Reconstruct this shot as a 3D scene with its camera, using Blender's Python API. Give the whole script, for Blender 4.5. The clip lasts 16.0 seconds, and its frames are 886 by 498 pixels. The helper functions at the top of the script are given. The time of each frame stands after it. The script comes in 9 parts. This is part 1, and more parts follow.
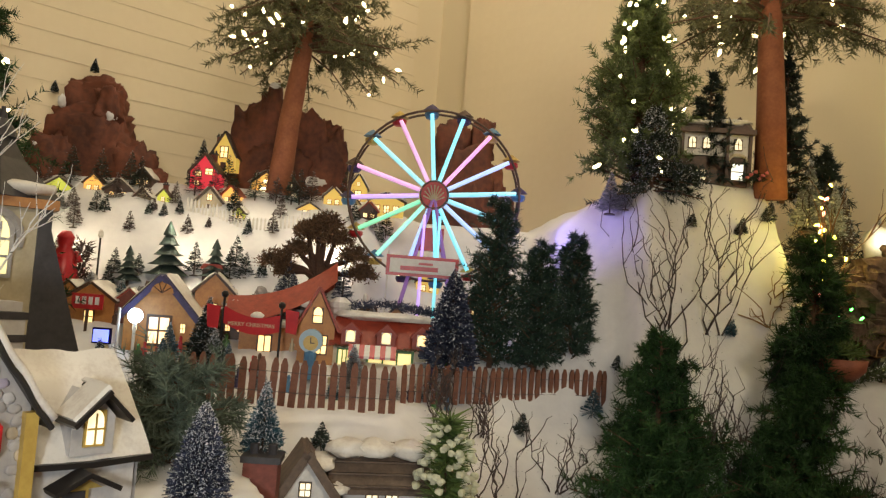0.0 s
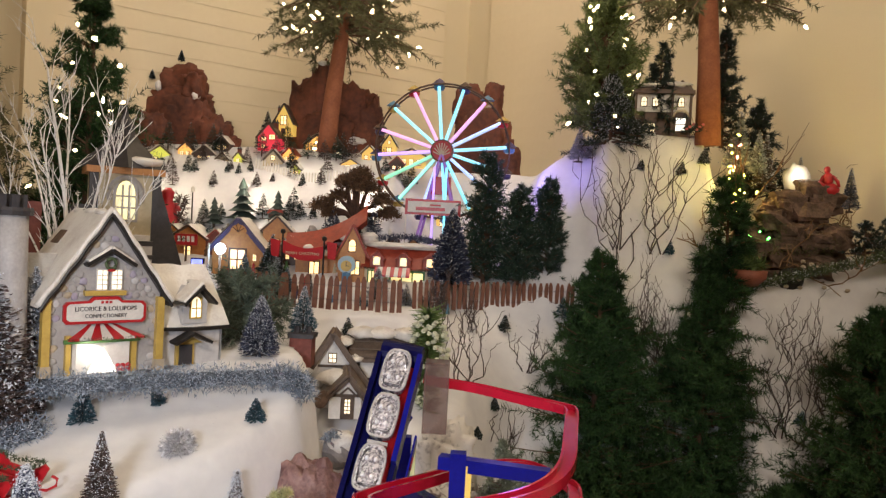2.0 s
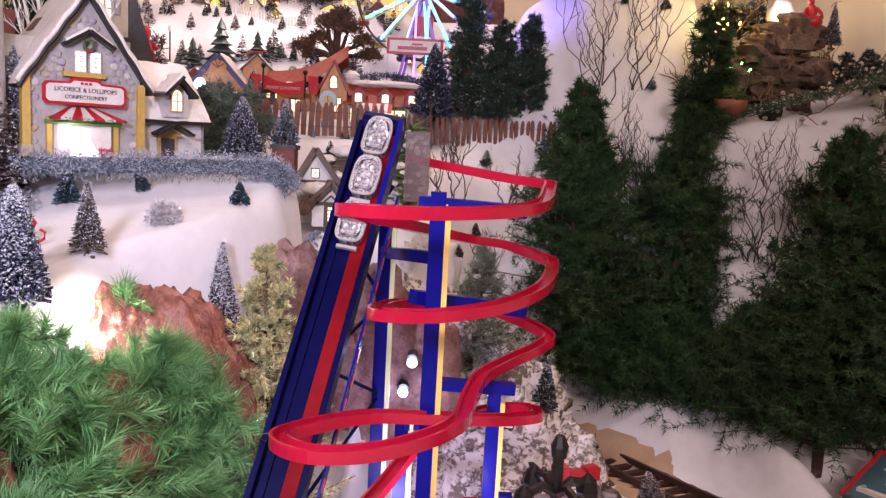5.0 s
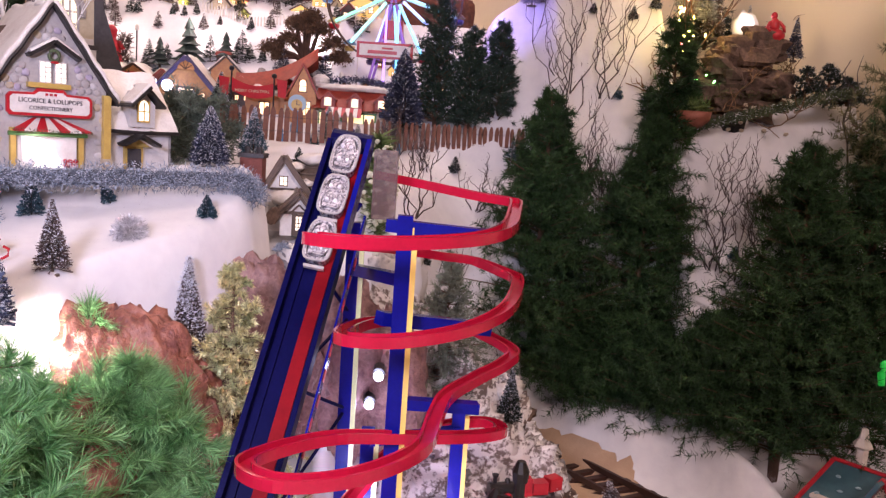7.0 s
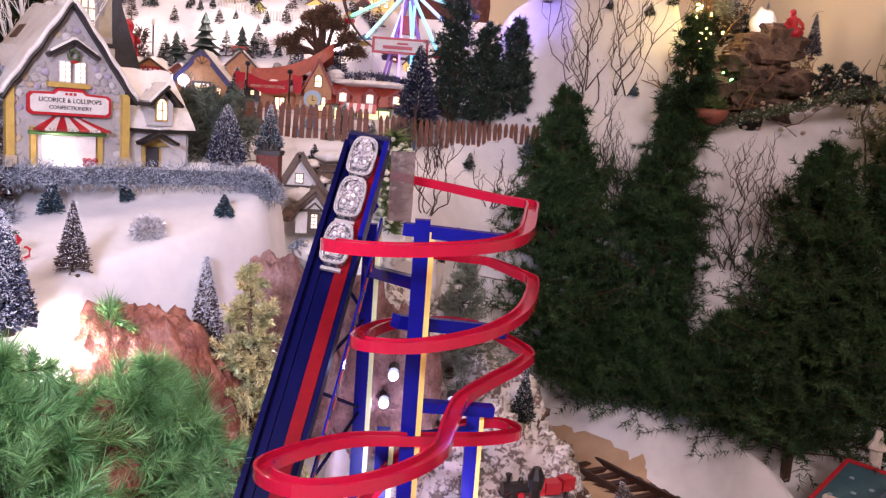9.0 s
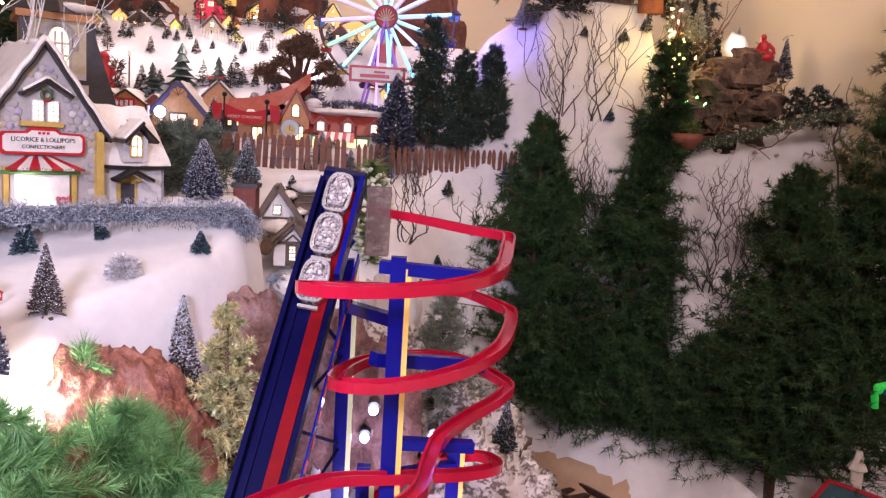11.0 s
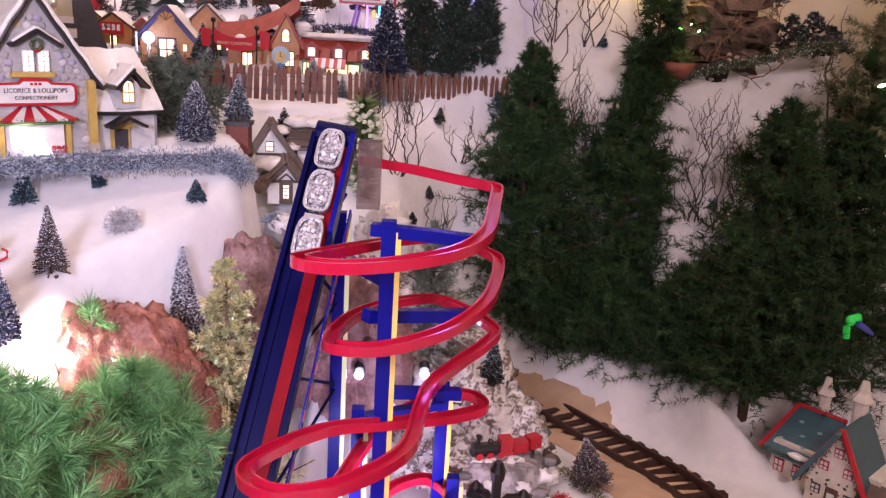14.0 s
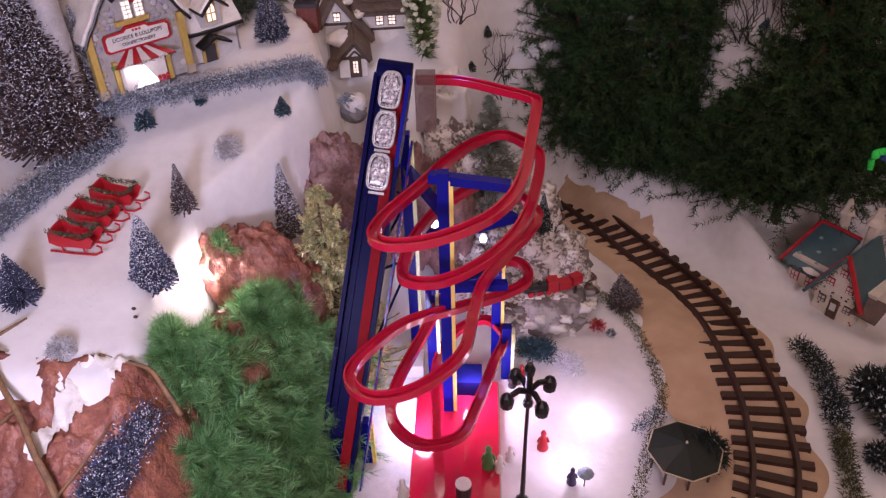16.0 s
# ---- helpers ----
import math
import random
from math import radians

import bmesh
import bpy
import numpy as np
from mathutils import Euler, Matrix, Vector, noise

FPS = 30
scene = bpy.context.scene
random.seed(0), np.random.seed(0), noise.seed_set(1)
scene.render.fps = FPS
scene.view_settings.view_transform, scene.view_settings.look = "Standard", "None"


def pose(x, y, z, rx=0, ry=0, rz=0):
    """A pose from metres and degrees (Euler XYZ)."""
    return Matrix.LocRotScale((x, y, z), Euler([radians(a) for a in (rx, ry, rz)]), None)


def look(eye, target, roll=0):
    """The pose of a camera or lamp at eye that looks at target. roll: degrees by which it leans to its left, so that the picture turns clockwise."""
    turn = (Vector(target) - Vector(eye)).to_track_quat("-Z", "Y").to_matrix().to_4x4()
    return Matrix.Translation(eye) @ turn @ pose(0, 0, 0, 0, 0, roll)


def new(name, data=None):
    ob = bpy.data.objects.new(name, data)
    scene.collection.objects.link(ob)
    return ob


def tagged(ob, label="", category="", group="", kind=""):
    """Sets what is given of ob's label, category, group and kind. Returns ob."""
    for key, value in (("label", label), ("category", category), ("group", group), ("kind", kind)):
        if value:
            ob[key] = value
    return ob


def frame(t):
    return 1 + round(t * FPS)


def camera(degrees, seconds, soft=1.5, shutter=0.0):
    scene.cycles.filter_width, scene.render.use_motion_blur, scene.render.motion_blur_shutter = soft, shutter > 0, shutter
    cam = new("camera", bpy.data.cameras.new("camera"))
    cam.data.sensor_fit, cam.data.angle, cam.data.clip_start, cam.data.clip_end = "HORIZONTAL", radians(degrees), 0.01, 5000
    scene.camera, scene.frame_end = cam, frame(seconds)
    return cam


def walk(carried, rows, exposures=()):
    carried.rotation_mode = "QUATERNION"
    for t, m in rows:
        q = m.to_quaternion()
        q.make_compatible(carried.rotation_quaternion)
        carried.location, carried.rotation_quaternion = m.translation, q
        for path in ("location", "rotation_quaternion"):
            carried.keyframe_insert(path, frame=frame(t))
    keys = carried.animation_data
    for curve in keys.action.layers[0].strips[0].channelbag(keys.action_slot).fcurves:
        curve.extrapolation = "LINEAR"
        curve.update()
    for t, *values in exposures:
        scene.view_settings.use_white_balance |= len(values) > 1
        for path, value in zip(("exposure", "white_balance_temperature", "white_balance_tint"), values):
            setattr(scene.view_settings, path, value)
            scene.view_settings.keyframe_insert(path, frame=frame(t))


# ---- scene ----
cam = camera(58.2, 16.0, soft=1.3)
METRES, EYE, TILT, LEAN, TURN = 0.85, 0.55, 0.0, -3.0, 0.0
ROWS = [
    (0.0, 0.0, 0.0, 0.0, 0.0, 0.0, -0.0),
    (0.5, 0.0422, -0.3534, -0.0549, 1.82, 1.89, -0.07),
    (1.0, 0.0369, -0.3551, -0.0556, 1.57, 0.78, -0.13),
    (1.5, 0.033, -0.3606, -0.0637, 1.57, -0.21, -0.28),
    (2.0, 0.0356, -0.3621, -0.0757, 2.03, -1.33, -0.0),
    (2.5, 0.0311, -0.3681, -0.1019, 2.29, -2.25, 0.31),
    (3.0, 0.0283, -0.3764, -0.1297, 2.25, -3.37, 0.32),
    (3.5, 0.0219, -0.3816, -0.1709, 1.83, -4.96, 0.6),
    (4.0, 0.0287, -0.3812, -0.197, 1.66, -6.76, 0.53),
    (4.5, 0.0329, -0.3803, -0.2123, 1.06, -7.37, 0.34),
    (5.0, 0.0382, -0.3826, -0.2146, 0.83, -7.57, -0.14),
    (7.5, 0.041, -0.3894, -0.1804, -1.44, -8.78, -1.0),
    (8.0, 0.0354, -0.3906, -0.1782, -0.52, -9.25, -1.48),
    (8.5, 0.0354, -0.3898, -0.176, -0.3, -9.23, -1.33),
    (11.0, 0.0417, -0.3869, -0.1583, -1.73, -7.68, -0.44),
    (11.5, 0.0418, -0.3879, -0.1531, -2.32, -7.8, -0.39),
    (12.0, 0.0488, -0.3844, -0.1527, -2.82, -7.73, -0.1),
    (12.5, 0.0494, -0.3852, -0.1512, -3.05, -7.81, -0.15),
    (13.0, 0.0494, -0.387, -0.156, -2.79, -8.06, -0.07),
    (13.5, 0.0477, -0.3964, -0.1612, -2.49, -9.69, 0.13),
    (14.0, 0.046, -0.4018, -0.0964, -2.1, -15.18, -0.51),
    (14.5, 0.0505, -0.412, 0.0066, -0.26, -22.15, 0.75),
    (15.0, 0.0637, -0.4379, 0.1084, 1.69, -30.5, 1.94),
    (15.5, 0.078, -0.4486, 0.1649, 2.11, -35.42, 3.27),
    (16.0, 0.0876, -0.4577, 0.1913, 2.2, -36.85, 4.28),
]
EXPOSURES = [(0.0, -0.08, 6000, 4), (2.0, 0.05, 5750, 12), (3.5, 0.25, 5450, 27), (5.0, 0.45, 5450, 38), (13.5, 0.50, 5450, 43), (14.8, 0.26, 5450, 45), (15.5, -0.1, 5450, 45), (16.0, -0.25, 5450, 46)]
START = (0.0, look((-0.072, -0.008, 0.490), (0.056, 1.985, 0.602), 4.4))
walk(cam, [START] + [(t, pose(0, 0, EYE, TILT, LEAN, TURN) @ pose(METRES * x, METRES * y, METRES * z, 90 + pitch, roll, yaw)) for t, x, y, z, yaw, pitch, roll in ROWS[1:]], EXPOSURES)

# ---- light ----
world = bpy.data.worlds.new("world")
scene.world = world
world.use_nodes = True
world.node_tree.nodes["Background"].inputs[0].default_value = (1.0, 0.8, 0.55, 1)
world.node_tree.nodes["Background"].inputs[1].default_value = 0.02


def lamp(name, kind, at, power, colour, size=0.02, target=None, spot=60):
    data = bpy.data.lights.new(name, kind)
    data.energy, data.color = power, colour
    if kind == "AREA":
        data.shape, data.size = "DISK", size
    else:
        data.shadow_soft_size = size
    if kind == "SPOT":
        data.spot_size, data.spot_blend = radians(spot), 0.8
    ob = new(name, data)
    ob.matrix_world = look(at, target) if target else Matrix.Translation(at)
    return ob


# the room's ceiling lamp over the display, and the standing lamp behind the camera
lamp("ceiling_lamp_light", "AREA", (0.0, 0.95, 1.84), 8.0, (1.0, 0.80, 0.55), 0.5, (0.15, 1.6, 0.8))
lamp("room_lamp_light", "AREA", (0.30, -1.15, 1.35), 27.0, (1.0, 0.80, 0.56), 0.45, (0.0, 0.7, 0.3))
# unseen fill lamp added at the front to brighten the terrace and near pines
lamp("front_fill_light", "SPOT", (-0.15, -0.42, 0.52), 14.5, (0.98, 0.96, 0.94), 0.05, (-0.20, 0.33, 0.27), 66)
# mini spotlights hidden on the upper village slope
for at, power in (((-0.50, 1.03, 0.56), 0.20), ((-0.345, 1.03, 0.555), 0.23), ((-0.150, 1.075, 0.535), 0.17), ((-0.26, 1.1, 0.62), 0.09)):
    lamp("village_spot_light", "POINT", at, power, (1.0, 0.80, 0.55), 0.008)
# white lamp behind the copper rocks, white lamps round the foot of the ride
lamp("rock_lamp_light", "POINT", (-0.202, 0.228, 0.224), 0.9, (1.0, 0.87, 0.60), 0.012)
for at, power, colour in (((0.20, 0.235, 0.03), 0.085, (1.0, 0.85, 0.75)), ((0.165, 0.165, 0.03), 0.085, (1.0, 0.87, 0.80)),
                          ((0.06, 0.25, 0.05), 0.42, (1.0, 0.82, 0.88)), ((0.0, 0.20, 0.04), 0.3, (0.85, 0.88, 1.0))):
    lamp("ground_spot_light", "POINT", at, power, colour, 0.01)
lamp("carnival_lamp_light", "POINT", (-0.353, 0.885, 0.440), 0.006, (0.75, 0.88, 1.0), 0.006)
lamp("wheel_lamp_light", "POINT", (0.115, 0.965, 0.60), 0.22, (0.35, 0.25, 1.0), 0.02)
lamp("coloured_tree_light", "POINT", (0.425, 0.878, 0.600), 0.30, (1.0, 0.72, 0.12), 0.01)
# the warm glow of the fairy lights in the trees on the right
for at, power in (((0.30, 0.86, 0.90), 0.8), ((0.66, 0.62, 0.68), 0.30), ((-0.22, 1.02, 0.98), 0.5)):
    lamp("fairy_light_glow", "POINT", at, power, (1.0, 0.74, 0.42), 0.08)
lamp("basin_lamp_light", "POINT", (0.528, 0.915, 0.600), 0.06, (1.0, 0.85, 0.6), 0.01)
lamp("shop_window_light", "POINT", (-0.300, 0.395, 0.360), 0.018, (1.0, 0.85, 0.62), 0.006)

# ---- materials ----
def tree_of(name):
    m = bpy.data.materials.new(name)
    m.use_nodes = True
    return m, m.node_tree.nodes, m.node_tree.links, m.node_tree.nodes["Principled BSDF"]


def material(name, a, b=None, rough=0.6, metal=0.0, scale=60.0, bump=0.3, depth=0.001, fine=400.0, island=0.0, coat=0.0, sheen=0.0, ramp=(0.35, 0.7), spec=0.5, stretch=None, through_light=0.0):
    """Two colours mixed by noise at a coarse and a fine scale, with relief."""
    m, nodes, links, bsdf = tree_of(name)
    b = b or tuple(c * 0.7 for c in a)
    co = nodes.new("ShaderNodeTexCoord")
    n1, n2 = nodes.new("ShaderNodeTexNoise"), nodes.new("ShaderNodeTexNoise")
    n1.inputs["Scale"].default_value, n1.inputs["Detail"].default_value = scale, 6
    n2.inputs["Scale"].default_value, n2.inputs["Detail"].default_value = fine, 3
    for n in (n1, n2):
        if stretch:
            mp = nodes.new("ShaderNodeMapping")
            mp.inputs["Scale"].default_value = stretch
            links.new(co.outputs["Object"], mp.inputs["Vector"])
        links.new(mp.outputs[0] if stretch else co.outputs["Object"], n.inputs["Vector"])
    mixn = nodes.new("ShaderNodeMath")
    mixn.operation = "MULTIPLY_ADD"
    mixn.inputs[1].default_value = 0.35
    links.new(n2.outputs["Fac"], mixn.inputs[0])
    half = nodes.new("ShaderNodeMath")
    half.operation = "MULTIPLY"
    half.inputs[1].default_value = 0.65
    links.new(n1.outputs["Fac"], half.inputs[0])
    links.new(half.outputs[0], mixn.inputs[2])
    ramped = nodes.new("ShaderNodeValToRGB")
    ramped.color_ramp.elements[0].position, ramped.color_ramp.elements[1].position = ramp
    ramped.color_ramp.elements[0].color, ramped.color_ramp.elements[1].color = (*b, 1), (*a, 1)
    links.new(mixn.outputs[0], ramped.inputs[0])
    out = ramped.outputs[0]
    if island:
        g = nodes.new("ShaderNodeNewGeometry")
        hsv = nodes.new("ShaderNodeHueSaturation")
        mr = nodes.new("ShaderNodeMapRange")
        mr.inputs["To Min"].default_value, mr.inputs["To Max"].default_value = 1 - island, 1 + island
        links.new(g.outputs["Random Per Island"], mr.inputs["Value"])
        links.new(mr.outputs[0], hsv.inputs["Value"])
        links.new(out, hsv.inputs["Color"])
        out = hsv.outputs[0]
    links.new(out, bsdf.inputs["Base Color"])
    bsdf.inputs["Roughness"].default_value, bsdf.inputs["Metallic"].default_value = rough, metal
    bsdf.inputs["Specular IOR Level"].default_value = spec
    if coat:
        bsdf.inputs["Coat Weight"].default_value = coat
    if sheen:
        bsdf.inputs["Sheen Weight"].default_value = sheen
    if bump:
        bp = nodes.new("ShaderNodeBump")
        bp.inputs["Strength"].default_value, bp.inputs["Distance"].default_value = bump, depth
        links.new(mixn.outputs[0], bp.inputs["Height"])
        links.new(bp.outputs[0], bsdf.inputs["Normal"])
    if through_light:
        thin, mx = nodes.new("ShaderNodeBsdfTranslucent"), nodes.new("ShaderNodeMixShader")
        mx.inputs[0].default_value = through_light
        links.new(out, thin.inputs["Color"])
        links.new(bsdf.outputs[0], mx.inputs[1])
        links.new(thin.outputs[0], mx.inputs[2])
        links.new(mx.outputs[0], nodes["Material Output"].inputs["Surface"])
    return m


def glow(name, colour, strength, base=(0.8, 0.8, 0.8)):
    m, nodes, links, bsdf = tree_of(name)
    bsdf.inputs["Base Color"].default_value = (*base, 1)
    bsdf.inputs["Emission Color"].default_value = (*colour, 1)
    bsdf.inputs["Emission Strength"].default_value = strength
    return m


SNOW = material("cotton_snow", (0.80, 0.79, 0.79), (0.68, 0.67, 0.69), 0.9, scale=11, fine=70, bump=0.45, depth=0.004, sheen=0.3, ramp=(0.3, 0.62))
GLAZE = material("painted_snow", (0.78, 0.75, 0.70), (0.60, 0.55, 0.50), 0.35, scale=60, bump=0.3, depth=0.0006, ramp=(0.3, 0.55))
FLOCK = material("white_flocking", (0.82, 0.83, 0.86), (0.55, 0.58, 0.66), 0.8, scale=300, bump=0)
WALL = material("wall_paint", (0.80, 0.70, 0.50), (0.76, 0.66, 0.46), 0.85, scale=4, fine=300, bump=0.12, depth=0.0006, ramp=(0.2, 0.8))
SLAT = material("blind_slat", (0.80, 0.70, 0.51), (0.76, 0.66, 0.47), 0.55, scale=5, fine=80, bump=0.05, depth=0.0004)
FLOORM = material("floor_boards", (0.30, 0.19, 0.10), (0.2, 0.12, 0.06), 0.5, scale=8)
SAND = material("track_bed_sand", (0.62, 0.44, 0.28), (0.46, 0.31, 0.19), 0.95, scale=25, fine=900, bump=0.5, depth=0.0015)
TRACKM = material("dark_brown_plastic", (0.055, 0.022, 0.014), (0.03, 0.012, 0.008), 0.45, scale=90, bump=0.2, depth=0.0004)
NEEDLE_NEAR = material("green_needles", (0.34, 0.58, 0.24), (0.10, 0.29, 0.09), 0.5, scale=40, bump=0, island=0.45, through_light=0.4)
NEEDLE_DARK = material("dark_green_needles", (0.050, 0.106, 0.030), (0.008, 0.028, 0.009), 0.6, scale=16, bump=0, island=0.6, spec=0.25)
NEEDLE_OLD = material("olive_needles", (0.19, 0.175, 0.075), (0.075, 0.080, 0.032), 0.6, scale=30, bump=0, island=0.4)
NEEDLE_CEDAR = material("cedar_needles", (0.028, 0.062, 0.038), (0.012, 0.03, 0.02), 0.6, scale=60, bump=0, island=0.45)
NEEDLE_FOREST = material("black_green_bristle", (0.02, 0.038, 0.028), (0.01, 0.018, 0.016), 0.7, scale=60, bump=0, island=0.5)
BRISTLE_BLUE = material("blue_green_bristle", (0.05, 0.13, 0.16), (0.03, 0.07, 0.10), 0.7, scale=60, bump=0, island=0.4)
BRISTLE_NAVY = material("navy_bristle", (0.075, 0.09, 0.16), (0.03, 0.036, 0.07), 0.7, scale=60, bump=0, island=0.4)
BRISTLE_GREY = material("frosted_grey_bristle", (0.42, 0.43, 0.46), (0.22, 0.23, 0.26), 0.75, scale=80, bump=0, island=0.4)
BRISTLE_BROWN = material("brown_bristle", (0.15, 0.10, 0.085), (0.06, 0.042, 0.038), 0.75, scale=80, bump=0, island=0.4)
GOLD = material("gold_tinsel", (0.92, 0.78, 0.42), (0.44, 0.50, 0.26), 0.30, 0.2, scale=60, bump=0, island=0.5, through_light=0.25)
SILVER = material("silver_tinsel", (0.92, 0.91, 0.92), (0.50, 0.49, 0.52), 0.3, 0.25, scale=90, bump=0, island=0.4)
HEDGE = material("frosted_hedge", (0.42, 0.47, 0.55), (0.16, 0.20, 0.26), 0.7, scale=60, bump=0, island=0.5)
MOSS = material("moss_trim", (0.13, 0.125, 0.035), (0.035, 0.045, 0.015), 0.85, scale=60, bump=0, island=0.5)
GARLAND = material("green_frosted_garland", (0.10, 0.13, 0.06), (0.04, 0.06, 0.03), 0.8, scale=60, bump=0, island=0.5)
BARK = material("bark", (0.16, 0.08, 0.045), (0.07, 0.035, 0.02), 0.8, scale=70, bump=0.6, depth=0.002)
TRUNK = material("wrapped_trunk", (0.34, 0.125, 0.055), (0.20, 0.065, 0.03), 0.75, scale=45, fine=260, bump=0.5, depth=0.0015)
BIRCH = material("birch_bark", (0.88, 0.87, 0.86), (0.08, 0.06, 0.05), 0.7, scale=70, bump=0.3, depth=0.0006, ramp=(0.37, 0.42), stretch=(1, 1, 3.2))
TWIG = material("dark_twig", (0.085, 0.058, 0.054), (0.035, 0.025, 0.024), 0.6, scale=200, bump=0.3, depth=0.0005)
TAN_TWIG = material("tan_branch", (0.30, 0.17, 0.075), (0.12, 0.065, 0.03), 0.7, scale=120, bump=0.4, depth=0.0006)
GLITTER = material("glitter", (0.85, 0.85, 0.9), (0.6, 0.6, 0.7), 0.15, 0.9, bump=0)
REDROCK = material("red_rock", (0.23, 0.072, 0.034), (0.060, 0.020, 0.013), 0.75, scale=14, fine=110, bump=0.5, depth=0.003)
COPPER = material("copper_rock", (0.44, 0.17, 0.095), (0.17, 0.06, 0.05), 0.45, scale=60, fine=260, bump=1.0, depth=0.005)
PLUM = material("purple_brown_rock", (0.42, 0.25, 0.22), (0.13, 0.06, 0.06), 0.45, scale=45, fine=260, bump=1.0, depth=0.005)
BROWNROCK = material("brown_layered_rock", (0.21, 0.135, 0.095), (0.045, 0.028, 0.018), 0.8, scale=60, fine=250, bump=0.8, depth=0.003)
ICEROCK = material("grey_white_rock", (0.78, 0.75, 0.71), (0.26, 0.24, 0.24), 0.55, scale=16, fine=150, bump=0.5, depth=0.002, ramp=(0.38, 0.47))
GREYROCK = material("grey_pond_rock", (0.34, 0.31, 0.29), (0.15, 0.14, 0.15), 0.5, scale=40, fine=240, bump=0.5, depth=0.002)
STONE = material("grey_painted_stone", (0.46, 0.44, 0.42), (0.33, 0.31, 0.31), 0.45, scale=55, fine=350, bump=0.4, depth=0.0007)
STONE_LILAC = material("lilac_stone", (0.42, 0.38, 0.47), (0.35, 0.31, 0.40), 0.45, scale=120, bump=0.3, depth=0.0006)
STONE_TAN = material("tan_stone", (0.50, 0.42, 0.30), (0.40, 0.33, 0.24), 0.45, scale=120, bump=0.3, depth=0.0006)
STONE_PALE = material("pale_stone", (0.60, 0.58, 0.57), (0.48, 0.46, 0.46), 0.45, scale=120, bump=0.3, depth=0.0006)
YELLOW = material("yellow_paint", (0.58, 0.41, 0.10), (0.46, 0.31, 0.07), 0.4, scale=120, bump=0.2, depth=0.0004)
BLACKTRIM = material("black_paint", (0.02, 0.018, 0.018), (0.012, 0.01, 0.01), 0.4, bump=0.1, depth=0.0003)
WHITE = material("white_paint", (0.78, 0.75, 0.71), (0.62, 0.59, 0.55), 0.4, scale=90, bump=0.15, depth=0.0003)
CREAM = material("cream_paint", (0.62, 0.54, 0.36), (0.50, 0.42, 0.27), 0.45, scale=90, bump=0.2, depth=0.0004)
REDPAINT = material("red_paint", (0.50, 0.02, 0.025), (0.38, 0.012, 0.018), 0.35, scale=90, bump=0.1, depth=0.0003)
REDROOF = material("red_roof", (0.36, 0.055, 0.025), (0.22, 0.03, 0.015), 0.5, scale=120, bump=0.4, depth=0.0006)
BROWN = material("brown_paint", (0.12, 0.065, 0.04), (0.06, 0.032, 0.02), 0.5, scale=120, bump=0.4, depth=0.0006)
TIMBER = material("dark_timber", (0.11, 0.075, 0.05), (0.05, 0.033, 0.022), 0.55, scale=140, bump=0.4, depth=0.0006)
SHINGLE = material("brown_shingle", (0.17, 0.12, 0.085), (0.08, 0.055, 0.04), 0.6, scale=90, bump=0.5, depth=0.0008)
NAVYROOF = material("purple_roof", (0.07, 0.05, 0.15), (0.035, 0.028, 0.08), 0.5, scale=120, bump=0.3, depth=0.0006)
SLATE = material("dark_slate", (0.055, 0.05, 0.055), (0.03, 0.028, 0.032), 0.5, scale=120, bump=0.4, depth=0.0006)
BRICK = material("red_brick", (0.24, 0.07, 0.05), (0.14, 0.04, 0.03), 0.7, scale=160, bump=0.4, depth=0.0006)
TERRA = material("terracotta", (0.30, 0.10, 0.055), (0.20, 0.06, 0.03), 0.6, scale=80, bump=0.3, depth=0.0005)
ORANGE = material("orange_wall", (0.55, 0.26, 0.07), (0.40, 0.17, 0.05), 0.5, scale=120, bump=0.2, depth=0.0004)
FENCE = material("fence_wood", (0.25, 0.105, 0.062), (0.13, 0.05, 0.03), 0.7, scale=120, fine=500, bump=0.4, depth=0.0004)
BLUE = material("blue_plastic", (0.010, 0.011, 0.24), (0.008, 0.008, 0.18), 0.25, scale=50, bump=0.04, depth=0.0002, spec=0.16)
NAVY = material("navy_plastic", (0.006, 0.006, 0.060), (0.004, 0.004, 0.04), 0.35, scale=50, bump=0.04, depth=0.0002, spec=0.03)
REDPLASTIC = material("red_plastic", (0.54, 0.012, 0.042), (0.45, 0.010, 0.034), 0.13, scale=50, bump=0.04, depth=0.0002)
BELT = material("red_belt", (0.25, 0.003, 0.006), (0.20, 0.002, 0.005), 0.6, scale=120, bump=0.1, depth=0.0002, spec=0.1)
# post strips, their pale colour raised to stand for a bright highlight
STRIPE_Y = material("yellow_strip_highlight", (0.95, 0.70, 0.16), (0.9, 0.62, 0.14), 0.25, bump=0)
STRIPE_W = material("pale_green_strip_highlight", (0.85, 0.92, 0.50), (0.80, 0.88, 0.45), 0.25, bump=0)
BRIGHT = material("bright_chrome", (0.92, 0.90, 0.88), (0.75, 0.73, 0.72), 0.18, 0.6, scale=200, bump=0.1, depth=0.0003)
CHROME = material("chrome_plastic", (0.86, 0.83, 0.84), (0.16, 0.14, 0.17), 0.12, 0.45, scale=420, fine=1200, bump=0.8, depth=0.0010, ramp=(0.42, 0.56))
IRON = material("black_iron", (0.015, 0.013, 0.013), (0.01, 0.009, 0.009), 0.35, bump=0.1, depth=0.0003)
TEALROOF = material("teal_starry_roof", (0.05, 0.13, 0.15), (0.035, 0.09, 0.11), 0.45, scale=70, bump=0.2, depth=0.0004)
GREENPAINT = material("green_paint", (0.10, 0.24, 0.06), (0.06, 0.16, 0.04), 0.45, bump=0)
